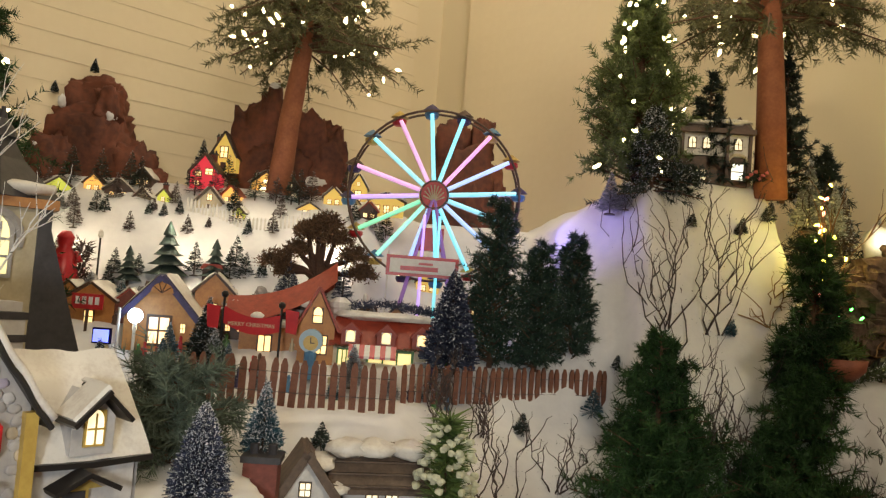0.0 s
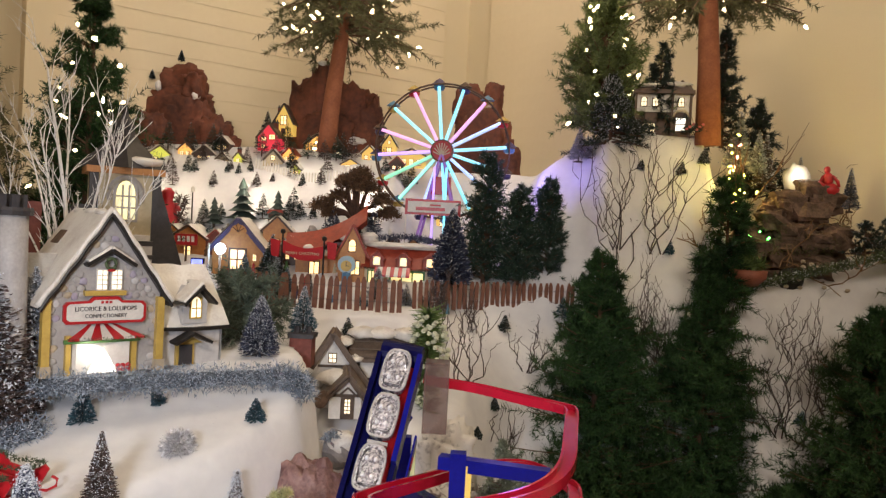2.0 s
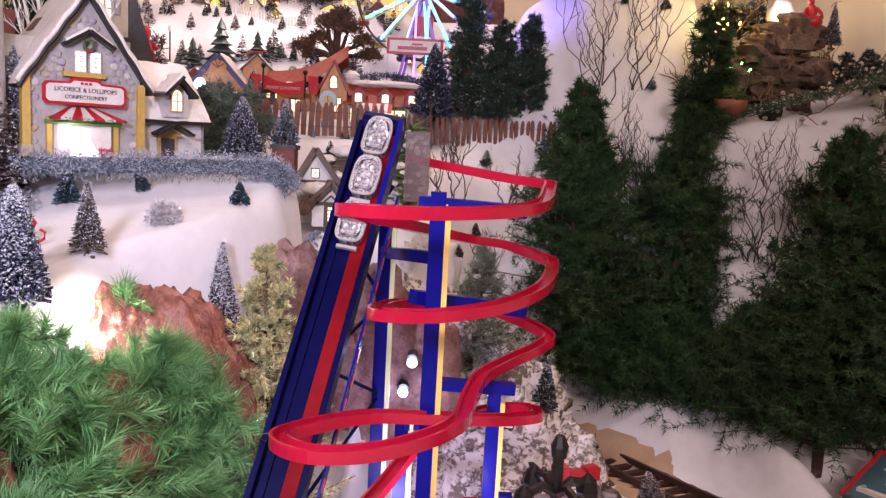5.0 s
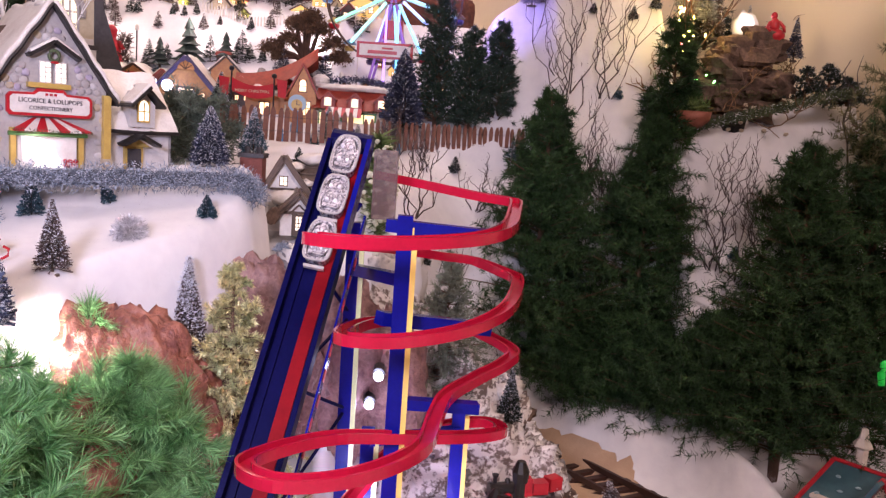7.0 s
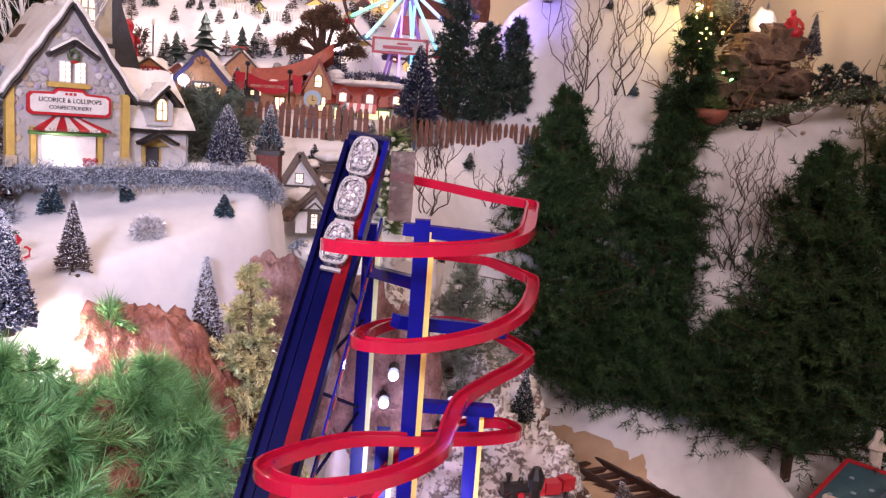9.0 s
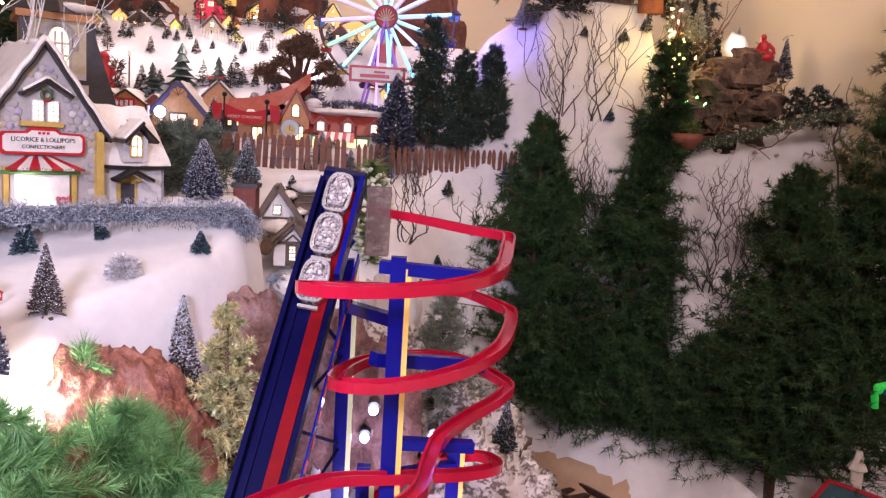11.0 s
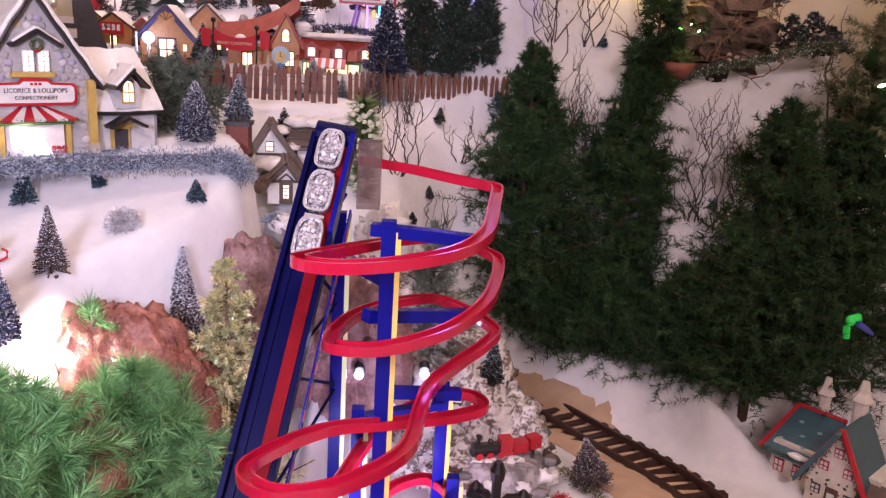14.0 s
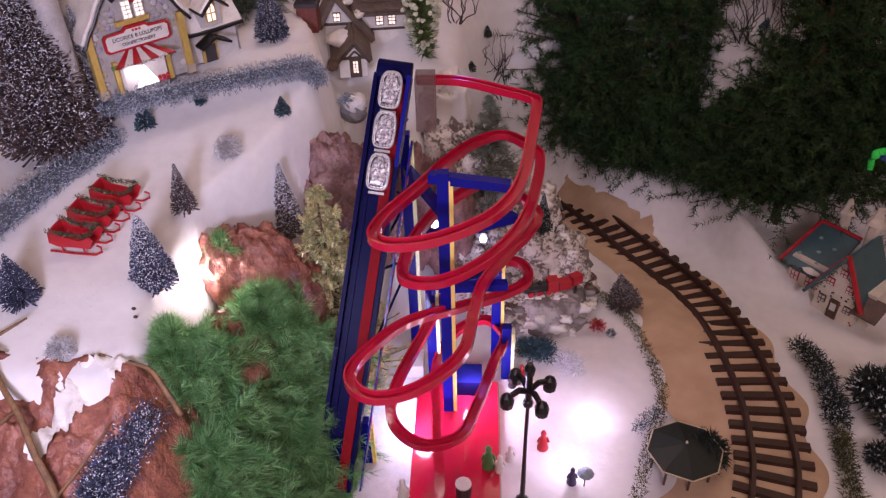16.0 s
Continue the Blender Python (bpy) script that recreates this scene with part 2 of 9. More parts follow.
BLUEPAINT = material("blue_paint", (0.10, 0.24, 0.42), (0.07, 0.17, 0.32), 0.4, bump=0)
BLOSSOM = material("white_blossom", (0.70, 0.70, 0.55), (0.5, 0.52, 0.36), 0.7, bump=0, island=0.2)
LEAF = material("bright_leaf", (0.16, 0.22, 0.06), (0.08, 0.13, 0.03), 0.6, bump=0, island=0.4)
PLATE = material("ivory_plate", (0.70, 0.55, 0.36), (0.62, 0.48, 0.30), 0.5, bump=0)
POND = material("frozen_pond", (0.12, 0.13, 0.24), (0.08, 0.08, 0.16), 0.15, scale=40, bump=0.1, depth=0.0005)
WARM = glow("warm_window", (1.0, 0.60, 0.18), 1.9)
PALEWIN = glow("pale_window", (1.0, 0.78, 0.42), 1.3)
BULB = glow("warm_bulb", (1.0, 0.76, 0.38), 9.0)
WHITEBULB = glow("white_bulb", (0.9, 0.93, 1.0), 18.0)
BLUEWHITE = glow("blue_white_bulb", (0.6, 0.8, 1.0), 14.0)
YBULB = glow("yellow_bulb", (1.0, 0.78, 0.08), 14.0)
RBULB = glow("red_bulb", (1.0, 0.16, 0.12), 12.0)
GBULB = glow("green_bulb", (0.15, 1.0, 0.1), 10.0)
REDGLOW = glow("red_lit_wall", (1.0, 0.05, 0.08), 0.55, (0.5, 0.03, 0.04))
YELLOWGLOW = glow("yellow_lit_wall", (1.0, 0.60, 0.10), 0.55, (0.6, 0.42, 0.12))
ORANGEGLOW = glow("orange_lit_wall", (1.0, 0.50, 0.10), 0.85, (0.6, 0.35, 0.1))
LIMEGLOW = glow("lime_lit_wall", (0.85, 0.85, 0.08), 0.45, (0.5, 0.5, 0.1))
BLUEGLOW = glow("blue_screen", (0.1, 0.15, 1.0), 2.0)
LEDS = [glow("led_" + n, c, 1.05) for n, c in (("cyan", (0.06, 0.80, 0.95)), ("violet", (0.5, 0.2, 1.0)), ("ice", (0.08, 0.72, 0.85)),
        ("blue", (0.15, 0.3, 1.0)), ("mint", (0.16, 0.9, 0.6)), ("white", (0.28, 0.50, 1.0)), ("teal", (0.0, 0.75, 0.28)), ("pink", (0.75, 0.20, 0.60)))]


def smoked_plastic():
    mat = bpy.data.materials.new("smoked_plastic")
    mat.use_nodes = True
    nt = mat.node_tree
    bs = next(n for n in nt.nodes if n.type == "BSDF_PRINCIPLED")
    bs.inputs["Base Color"].default_value = (0.14, 0.075, 0.06, 1)
    bs.inputs["Roughness"].default_value = 0.35
    bs.inputs["Alpha"].default_value = 0.55
    return mat


SMOKED = smoked_plastic()

# ---- mesh helpers ----
class Mesh:
    """Collects vertices and faces of one part."""

    def __init__(self):
        self.v, self.f = [], []

    def add(self, verts, faces):
        k = len(self.v)
        self.v += [tuple(p) for p in verts]
        self.f += [tuple(i + k for i in face) for face in faces]
        return self

    def box(self, c, s, m=None):
        x, y, z = (d / 2 for d in s)
        pts = [Vector((i * x, j * y, k * z)) for i in (-1, 1) for j in (-1, 1) for k in (-1, 1)]
        pts = [(m @ p if m else p) + Vector(c) for p in pts]
        return self.add(pts, [(0, 1, 3, 2), (4, 6, 7, 5), (0, 4, 5, 1), (2, 3, 7, 6), (0, 2, 6, 4), (1, 5, 7, 3)])

    def prism(self, poly, y0, y1):
        """A polygon in x and z, drawn out from y0 to y1."""
        n = len(poly)
        pts = [(x, y0, z) for x, z in poly] + [(x, y1, z) for x, z in poly]
        return self.add(pts, [tuple(range(n)), tuple(range(2 * n - 1, n - 1, -1))] + [((i + 1) % n, i, i + n, (i + 1) % n + n) for i in range(n)])

    def tube(self, pts, r, n=8, r1=None, closed=False, cap=True):
        pts = [Vector(p) for p in pts]
        k, ring = len(pts), []
        for i, p in enumerate(pts):
            a = pts[(i - 1) % k] if closed or i else p
            b = pts[(i + 1) % k] if closed or i < k - 1 else p
            d = (b - a).normalized() if (b - a).length > 1e-9 else Vector((0, 0, 1))
            u = d.cross(Vector((0, 0, 1)) if abs(d.z) < 0.95 else Vector((1, 0, 0))).normalized()
            w = u.cross(d)
            rr = r if r1 is None else r + (r1 - r) * i / max(1, k - 1)
            ring += [p + (u * math.cos(2 * math.pi * j / n) + w * math.sin(2 * math.pi * j / n)) * rr for j in range(n)]
        faces = [(i * n + j, i * n + (j + 1) % n, ((i + 1) % k) * n + (j + 1) % n, ((i + 1) % k) * n + j) for i in range(k if closed else k - 1) for j in range(n)]
        if cap and not closed:
            faces += [tuple(range(n))[::-1], tuple((k - 1) * n + j for j in range(n))]
        return self.add(ring, faces)

    def sweep(self, pts, profile, up=(0, 0, 1), closed=False):
        """A profile of (side, height) pairs along a path."""
        pts, n = [Vector(p) for p in pts], len(profile)
        k, ring = len(pts), []
        for i, p in enumerate(pts):
            a = pts[(i - 1) % k] if closed or i else p
            b = pts[(i + 1) % k] if closed or i < k - 1 else p
            d = (b - a).normalized()
            side = d.cross(Vector(up)).normalized()
            w = side.cross(d)
            ring += [p + side * s + w * h for s, h in profile]
        faces = [(i * n + j, i * n + (j + 1) % n, ((i + 1) % k) * n + (j + 1) % n, ((i + 1) % k) * n + j) for i in range(k if closed else k - 1) for j in range(n)]
        if not closed:
            faces += [tuple(range(n))[::-1], tuple((k - 1) * n + j for j in range(n))]
        return self.add(ring, faces)

    def lathe(self, profile, c=(0, 0, 0), n=16):
        """Pairs of radius and height turned about the upright axis."""
        k = len(profile)
        pts = [(c[0] + r * math.cos(2 * math.pi * j / n), c[1] + r * math.sin(2 * math.pi * j / n), c[2] + h) for r, h in profile for j in range(n)]
        faces = [(i * n + j, i * n + (j + 1) % n, (i + 1) * n + (j + 1) % n, (i + 1) * n + j) for i in range(k - 1) for j in range(n)]
        return self.add(pts, faces + [tuple(range(n))[::-1], tuple((k - 1) * n + j for j in range(n))])

    def blob(self, c, s, n=10, rough=0.0, seed=0.0, freq=2.0, flat=False):
        """A rounded lump, made uneven by noise."""
        m, pts = max(4, n // 2 + 1), []
        for i in range(m + 1):
            for j in range(n):
                th, ph = math.pi * i / m, 2 * math.pi * j / n
                d = Vector((math.sin(th) * math.cos(ph), math.sin(th) * math.sin(ph), math.cos(th)))
                q = d * freq + Vector((seed, seed * 1.7, seed * 0.6))
                k = 1 + rough * (noise.noise(q) + 0.5 * noise.noise(q * 2.3) + 0.3 * noise.noise(q * 5.1)) if rough else 1
                p = Vector((d.x * s[0], d.y * s[1], d.z * s[2])) * k
                if flat:
                    p.z = max(p.z, 0)
                pts.append(p + Vector(c))
        return self.add(pts, [(i * n + j, (i + 1) * n + j, (i + 1) * n + (j + 1) % n, i * n + (j + 1) % n) for i in range(m) for j in range(n)])

    def crag(self, c, s, n=32, rough=0.2, seed=0.0, freq=2.2, square=0.6):
        """A blocky weathered lump: a rounded box cut by ridged noise."""
        m, pts = n // 2, []
        for i in range(m + 1):
            for j in range(n):
                th, ph = math.pi * i / m, 2 * math.pi * j / n
                d = Vector((math.sin(th) * math.cos(ph), math.sin(th) * math.sin(ph), math.cos(th)))
                e = Vector([math.copysign(abs(v) ** square, v) for v in d])
                q = d * freq + Vector((seed, seed * 1.7, seed * 0.6))
                k = 1 + rough * (noise.noise(q) - 0.8 * abs(noise.noise(q * 2.1)) + 0.35 * noise.noise(q * 4.7) - 0.25 * abs(noise.noise(q * 8.3)))
                pts.append(Vector((e.x * s[0], e.y * s[1], e.z * s[2])) * k + Vector(c))
        return self.add(pts, [(i * n + j, (i + 1) * n + j, (i + 1) * n + (j + 1) % n, i * n + (j + 1) % n) for i in range(m) for j in range(n)])


def part(name, mesh, mat, parent=None, label="", smooth=False, at=None, shared=None):
    data = shared or bpy.data.meshes.new(name)
    if not shared:
        data.from_pydata(mesh.v, [], mesh.f)
        data.materials.append(mat)
        if smooth:
            data.polygons.foreach_set("use_smooth", [True] * len(data.polygons))
        data.update()
    ob = new(name, data)
    if parent:
        ob.parent = parent
    if at is not None:
        ob.matrix_local = at if isinstance(at, Matrix) else Matrix.Translation(at)
    return tagged(ob, label)


def thing(name, at, label, category, group="", turn=0, scale=1.0, kind=""):
    ob = new(name)
    ob.empty_display_size = 0.01
    ob.matrix_world = Matrix.LocRotScale(at, Euler((0, 0, radians(turn))), (scale,) * 3)
    return tagged(ob, label, category, group, kind)


def lettering(text, size, depth=0.0003):
    """A mesh of words in the built-in font, centred, facing -y."""
    curve = bpy.data.curves.new("words", "FONT")
    curve.body, curve.size, curve.extrude, curve.align_x, curve.align_y = text, size, depth, "CENTER", "CENTER"
    curve.resolution_u = 2
    ob = new("words", curve)
    bpy.context.view_layer.update()
    data = bpy.data.meshes.new_from_object(ob.evaluated_get(bpy.context.evaluated_depsgraph_get()))
    bpy.data.objects.remove(ob)
    data.transform(pose(0, 0, 0, 90, 0, 0))
    return data


def words(text, size, mat, parent, at, label="", name="lettering"):
    data = lettering(text, size)
    data.materials.clear()
    data.materials.append(mat)
    return part(name, None, None, parent, label, at=at, shared=data)


def blades(rng, base, axis, count, length, width, spread, along=(0.1, 1.0), reach=None):
    """Needle triangles round branches. base, axis: arrays of branch roots and vectors."""
    n = len(base)
    t = rng.uniform(along[0], along[1], (n, count, 1))
    p = base[:, None, :] + axis[:, None, :] * t
    d = axis / np.maximum(np.linalg.norm(axis, axis=1, keepdims=True), 1e-9)
    r = rng.normal(size=(n, count, 3))
    r -= (r * d[:, None, :]).sum(2, keepdims=True) * d[:, None, :]
    r /= np.linalg.norm(r, axis=2, keepdims=True) + 1e-9
    a = radians(spread) * rng.uniform(0.6, 1.25, (n, count, 1))
    w = d[:, None, :] * np.cos(a) + r * np.sin(a)
    tip = p + w * length * rng.uniform(0.6, 1.2, (n, count, 1))
    s = np.cross(w, rng.normal(size=(n, count, 3)))
    s *= width / 2 / (np.linalg.norm(s, axis=2, keepdims=True) + 1e-9)
    v = np.stack([p - s, p + s, tip], axis=2).reshape(-1, 3)
    return v, np.arange(len(v)).reshape(-1, 3)


def whorls(rng, h, r, count, low=0.08, power=0.9, droop=0.0, ragged=0.2, top=0.98):
    """Branch roots and vectors of a conifer of height h and foot radius r."""
    u = np.power(rng.uniform(0, 1, count), 0.75)
    z = low * h + (1 - u) * h * (top - low)
    k = np.power(np.clip(1 - (z - low * h) / (h * (1 - low)), 0, 1), power)
    ang = rng.uniform(0, 2 * math.pi, count)
    ln = r * k * (1 + rng.normal(0, ragged, count)).clip(0.4, 1.5) + 0.02 * r
    axis = np.stack([np.cos(ang) * ln, np.sin(ang) * ln, ln * (0.25 - droop + rng.normal(0, 0.12, count))], 1)
    base = np.stack([np.zeros(count), np.zeros(count), z], 1)
    return base, axis


def conifer(name, at, h, r, mat, label, count=90, per=60, needle=0.02, width=0.0012, group="", droop=0.0, ragged=0.2, power=0.9, seed=1, turn=0, lean=0, bark=BARK, low=0.08, spread=50, category="tree", frost=0.0, sub=3):
    rng = np.random.default_rng(seed)
    ob = thing(name, at, label, category, group, turn)
    if lean:
        ob.rotation_euler.y = radians(lean)
    part("trunk", Mesh().tube([(0, 0, 0), (0, 0, h * 0.5), (0, 0, h * 0.96)], max(0.0025, h * 0.018), 7, max(0.0008, h * 0.003)), bark, ob, smooth=True)
    base, axis = whorls(rng, h, r, count, low, power, droop, ragged)
    limb = Mesh()
    for p, a in zip(base, axis):
        limb.tube([p, p + a * 0.55, p + a], width * 1.1, 3, width * 0.4, cap=False)
    part("branch_frame", limb, bark, ob)
    roots, ways = [base], [axis]
    for _ in range(sub):
        t = rng.uniform(0.25, 0.95, (len(base), 1))
        rnd = rng.normal(size=axis.shape) * np.linalg.norm(axis, axis=1, keepdims=True) * 0.22
        roots.append(base + axis * t)
        ways.append(axis * (1 - t) * 0.7 + rnd)
    v, f = blades(rng, np.concatenate(roots), np.concatenate(ways), per, needle, width, spread, (0.05, 1.0))
    # the leader
    v2, f2 = blades(rng, np.array([[0, 0, h * 0.6], [0, 0, h * 0.8]]), np.array([[0, 0, h * 0.38], [0, 0, h * 0.19]]), per * 4, needle * 1.1, width, 60)
    crown = Mesh()
    crown.v, crown.f = v.tolist() + v2.tolist(), f.tolist() + (f2 + len(v)).tolist()
    part("crown", crown, mat, ob)
    if frost:
        pick = v.reshape(-1, 3, 3)[rng.uniform(size=len(v) // 3) < frost]
        s = Mesh()
        tip = pick[:, 2]
        q = rng.normal(size=(len(tip), 3, 3)) * needle * 0.07
        w = (tip[:, None, :] + q).reshape(-1, 3)
        s.v, s.f = w.tolist(), np.arange(len(w)).reshape(-1, 3).tolist()
        tagged(part("frosting", s, FLOCK, ob), kind="stuff")
    return ob


def brush_mesh(h, r, mat, frost, seed, count=900, power=1.0, width=0.0016):
    """Bristles and flocking of a bottle-brush tree."""
    rng = np.random.default_rng(seed)
    u = rng.uniform(0, 1, count) ** 0.75
    z = h * (0.10 + 0.90 * (1 - u))
    k = r * np.power(u, power) * rng.uniform(0.78, 1.1, count) + 0.001
    ang = np.arange(count) * 2.39996 + rng.normal(0, 0.3, count)
    d = np.stack([np.cos(ang) * k, np.sin(ang) * k, k * rng.uniform(-0.25, 0.35, count)], 1)
    p = np.stack([np.zeros(count), np.zeros(count), z], 1)
    s = np.stack([-np.sin(ang), np.cos(ang), rng.normal(0, 0.5, count)], 1) * width
    v = np.stack([p, p + d - s, p + d + s], 1).reshape(-1, 3)
    tip = np.repeat(p + d * rng.uniform(0.72, 1.04, (count, 1)), 3, 0) + rng.normal(0, width * 0.9, (count * 3, 3))
    tip = tip[rng.uniform(size=len(tip)) < frost]
    q = (tip[:, None, :] + rng.normal(size=(len(tip), 3, 3)) * width * 0.62).reshape(-1, 3)
    a, b = Mesh(), Mesh()
    a.v, a.f = v.tolist(), np.arange(len(v)).reshape(-1, 3).tolist()
    b.v, b.f = q.tolist(), np.arange(len(q)).reshape(-1, 3).tolist()
    return a, b


def brush_tree(at, h, r, mat, label, frost=0.3, seed=1, base=True, lean=0, turn=0, group="bottle-brush trees", count=900, power=1.0, lean_x=0):
    ob = thing("bottle_brush_tree", at, label, "tree", group, turn)
    ob.rotation_euler.y, ob.rotation_euler.x = radians(lean), radians(lean_x)
    a, b = brush_mesh(h, r, mat, frost, seed, count, power, min(0.0014, max(0.0007, h * 0.012)))
    part("trunk", Mesh().tube([(0, 0, 0), (0, 0, h * 0.97)], h * 0.022, 6, h * 0.006), TIMBER, ob)
    part("bristles", a, mat, ob)
    if frost:
        tagged(part("flocking", b, FLOCK, ob), kind="stuff")
    if base:
        part("foot", Mesh().lathe([(r * 0.42, 0), (r * 0.40, h * 0.03), (r * 0.1, h * 0.05)], n=10), TIMBER, ob)
    return ob


def fuzz(pts, radius, count, mat_len, width, seed, flat=0.0):
    """Short blades round a path: garlands and hedges."""
    rng = np.random.default_rng(seed)
    pts = np.array(pts, float)
    seg = rng.integers(0, len(pts) - 1, count)
    t = rng.uniform(0, 1, (count, 1))
    c = pts[seg] * (1 - t) + pts[seg + 1] * t
    d = rng.normal(size=(count, 3))
    d[:, 2] = np.abs(d[:, 2]) * 1.0 - flat
    d /= np.linalg.norm(d, axis=1, keepdims=True)
    p = c + d * radius * rng.uniform(0.3, 1.0, (count, 1))
    w = d + rng.normal(0, 0.7, (count, 3))
    w /= np.linalg.norm(w, axis=1, keepdims=True)
    s = np.cross(w, rng.normal(size=(count, 3)))
    s *= width / (np.linalg.norm(s, axis=1, keepdims=True) + 1e-9)
    v = np.stack([p - s, p + s, p + w * mat_len], 1).reshape(-1, 3)
    m = Mesh()
    m.v, m.f = v.tolist(), np.arange(len(v)).reshape(-1, 3).tolist()
    return m


def smooth_path(pts, steps=8, closed=False):
    """A Catmull-Rom curve through points."""
    p = [Vector(q) for q in pts]
    n, out = len(p), []
    for i in range(n if closed else n - 1):
        a, b = p[(i - 1) % n] if closed or i else p[0], p[i]
        c, d = p[(i + 1) % n], p[(i + 2) % n] if closed or i < n - 2 else p[-1]
        for k in range(steps):
            t = k / steps
            out.append(0.5 * (2 * b + (c - a) * t + (2 * a - 5 * b + 4 * c - d) * t * t + (3 * b - a - 3 * c + d) * t ** 3))
    return out if closed else out + [p[-1]]

# ---- the room ----
CORNER = Vector((0.0, 1.75, 0.0))
LEFT, RIGHT = Vector((-0.766, -0.643, 0)), Vector((0.643, -0.766, 0))
REACH, LOW, HIGH = 3.4, -0.8, 1.95


def wall(name, a, b, outward, label):
    m = Mesh()
    o = outward * 0.1
    m.add([a + Vector((0, 0, LOW)), b + Vector((0, 0, LOW)), b + o + Vector((0, 0, LOW)), a + o + Vector((0, 0, LOW)),
           a + Vector((0, 0, HIGH)), b + Vector((0, 0, HIGH)), b + o + Vector((0, 0, HIGH)), a + o + Vector((0, 0, HIGH))],
          [(0, 1, 5, 4), (1, 2, 6, 5), (2, 3, 7, 6), (3, 0, 4, 7), (0, 3, 2, 1), (4, 5, 6, 7)])
    return tagged(part(name, m, WALL), label, "wall", kind="structure")


FAR_L, FAR_R = CORNER + LEFT * REACH, CORNER + RIGHT * REACH
wall("wall_north_west", CORNER, FAR_L, -RIGHT, "beige painted wall with a window blind")
wall("wall_north_east", CORNER, FAR_R, -LEFT, "beige painted wall beside the display")
wall("wall_south_west", FAR_L, FAR_L + RIGHT * REACH, LEFT, "plain beige painted wall")
wall("wall_south_east", FAR_R, FAR_R + LEFT * REACH, RIGHT, "plain beige painted wall")
for name, z, mat, label in (("floor", LOW - 0.1, FLOORM, "brown wooden floor under the display"), ("ceiling", HIGH, WHITE, "white painted ceiling")):
    m = Mesh()
    q = [CORNER, FAR_L, FAR_L + RIGHT * REACH, FAR_R]
    m.add([p + Vector((0, 0, z)) for p in q] + [p + Vector((0, 0, z + 0.1)) for p in q], [(0, 1, 2, 3), (7, 6, 5, 4)] + [(i, (i + 1) % 4, (i + 1) % 4 + 4, i + 4) for i in range(4)])
    tagged(part(name, m, mat), label, name, kind="structure")
lampbox = thing("ceiling_light", (0.0, 0.95, 1.87), "round warm ceiling light with a white shade", "ceiling light")
part("shade", Mesh().lathe([(0.26, 0.08), (0.28, 0.05), (0.27, 0.0), (0.24, 0.0), (0.24, 0.05)], n=32), WHITE, lampbox)
part("diffuser", Mesh().lathe([(0.235, 0.03), (0.235, 0.04)], n=32), glow("lamp_diffuser", (1.0, 0.8, 0.55), 1.0), lampbox)

stand = thing("floor_lamp", (0.30, -1.20, LOW), "standing lamp with a white shade behind the display", "floor lamp")
part("pole", Mesh().lathe([(0.14, 0), (0.14, 0.02), (0.012, 0.03), (0.012, 2.12)], n=16), IRON, stand)
part("shade", Mesh().lathe([(0.12, 2.10), (0.24, 2.30), (0.12, 2.32)], n=20), WHITE, stand)

# stand and shade made up to carry the added front fill light
clip = thing("fill_lamp_stand", (-0.15, -0.46, 0.0), "small lamp stand added for the unseen front fill light", "lamp")
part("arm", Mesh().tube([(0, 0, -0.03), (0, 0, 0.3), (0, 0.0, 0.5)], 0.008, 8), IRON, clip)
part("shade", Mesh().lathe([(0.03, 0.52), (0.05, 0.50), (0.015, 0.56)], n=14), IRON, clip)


def blind(name, along, inward, a, b, z0, z1):
    """Closed horizontal slats on a wall, from a to b metres off the corner."""
    win = tagged(new(name), "closed beige slatted blind over a window", "window", kind="structure")
    ang = math.atan2(along.y, along.x)
    mid = CORNER + along * ((a + b) / 2) + inward * 0.03
    slat = Mesh().box((0, 0, 0), (b - a, 0.0020, 0.044), Euler((radians(1.7), 0, 0)).to_matrix())
    data = None
    k = 0
    while z0 + k * 0.037 < z1:
        ob = part("slat", slat, SLAT, win, at=Matrix.Translation(mid + Vector((0, 0, z0 + k * 0.037))) @ pose(0, 0, 0, 0, 0, math.degrees(ang)), shared=data)
        data, k = ob.data, k + 1
    for end in (b + 0.02,):
        c = CORNER + along * end + inward * 0.02
        part("window_frame", Mesh().box((0, 0, 0), (0.05, 0.04, z1 - z0 + 0.06)), WALL, win, at=Matrix.Translation(c + Vector((0, 0, (z0 + z1) / 2))) @ pose(0, 0, 0, 0, 0, math.degrees(ang)))
    return win


blind("window_1", LEFT, RIGHT, 0.10, 0.98, 0.45, 1.85)
blind("window_2", RIGHT, LEFT, 0.12, 0.46, 0.45, 1.85)
plate = thing("wall_plate", CORNER + RIGHT * 0.985 + LEFT * 0.004 + Vector((0, 0, 0.945)), "small tan notice on the wall", "wall plate", turn=math.degrees(math.atan2(RIGHT.y, RIGHT.x)))
part("panel", Mesh().box((0, 0, 0), (0.060, 0.006, 0.084)), PLATE, plate)
part("screw", Mesh().box((0, -0.004, 0.0), (0.0024, 0.002, 0.0024)), TERRA, plate)


# ---- the snow ground, one sheet ----
def step(x, a, b):
    t = np.clip((x - a) / (b - a), 0, 1)
    return t * t * (3 - 2 * t)


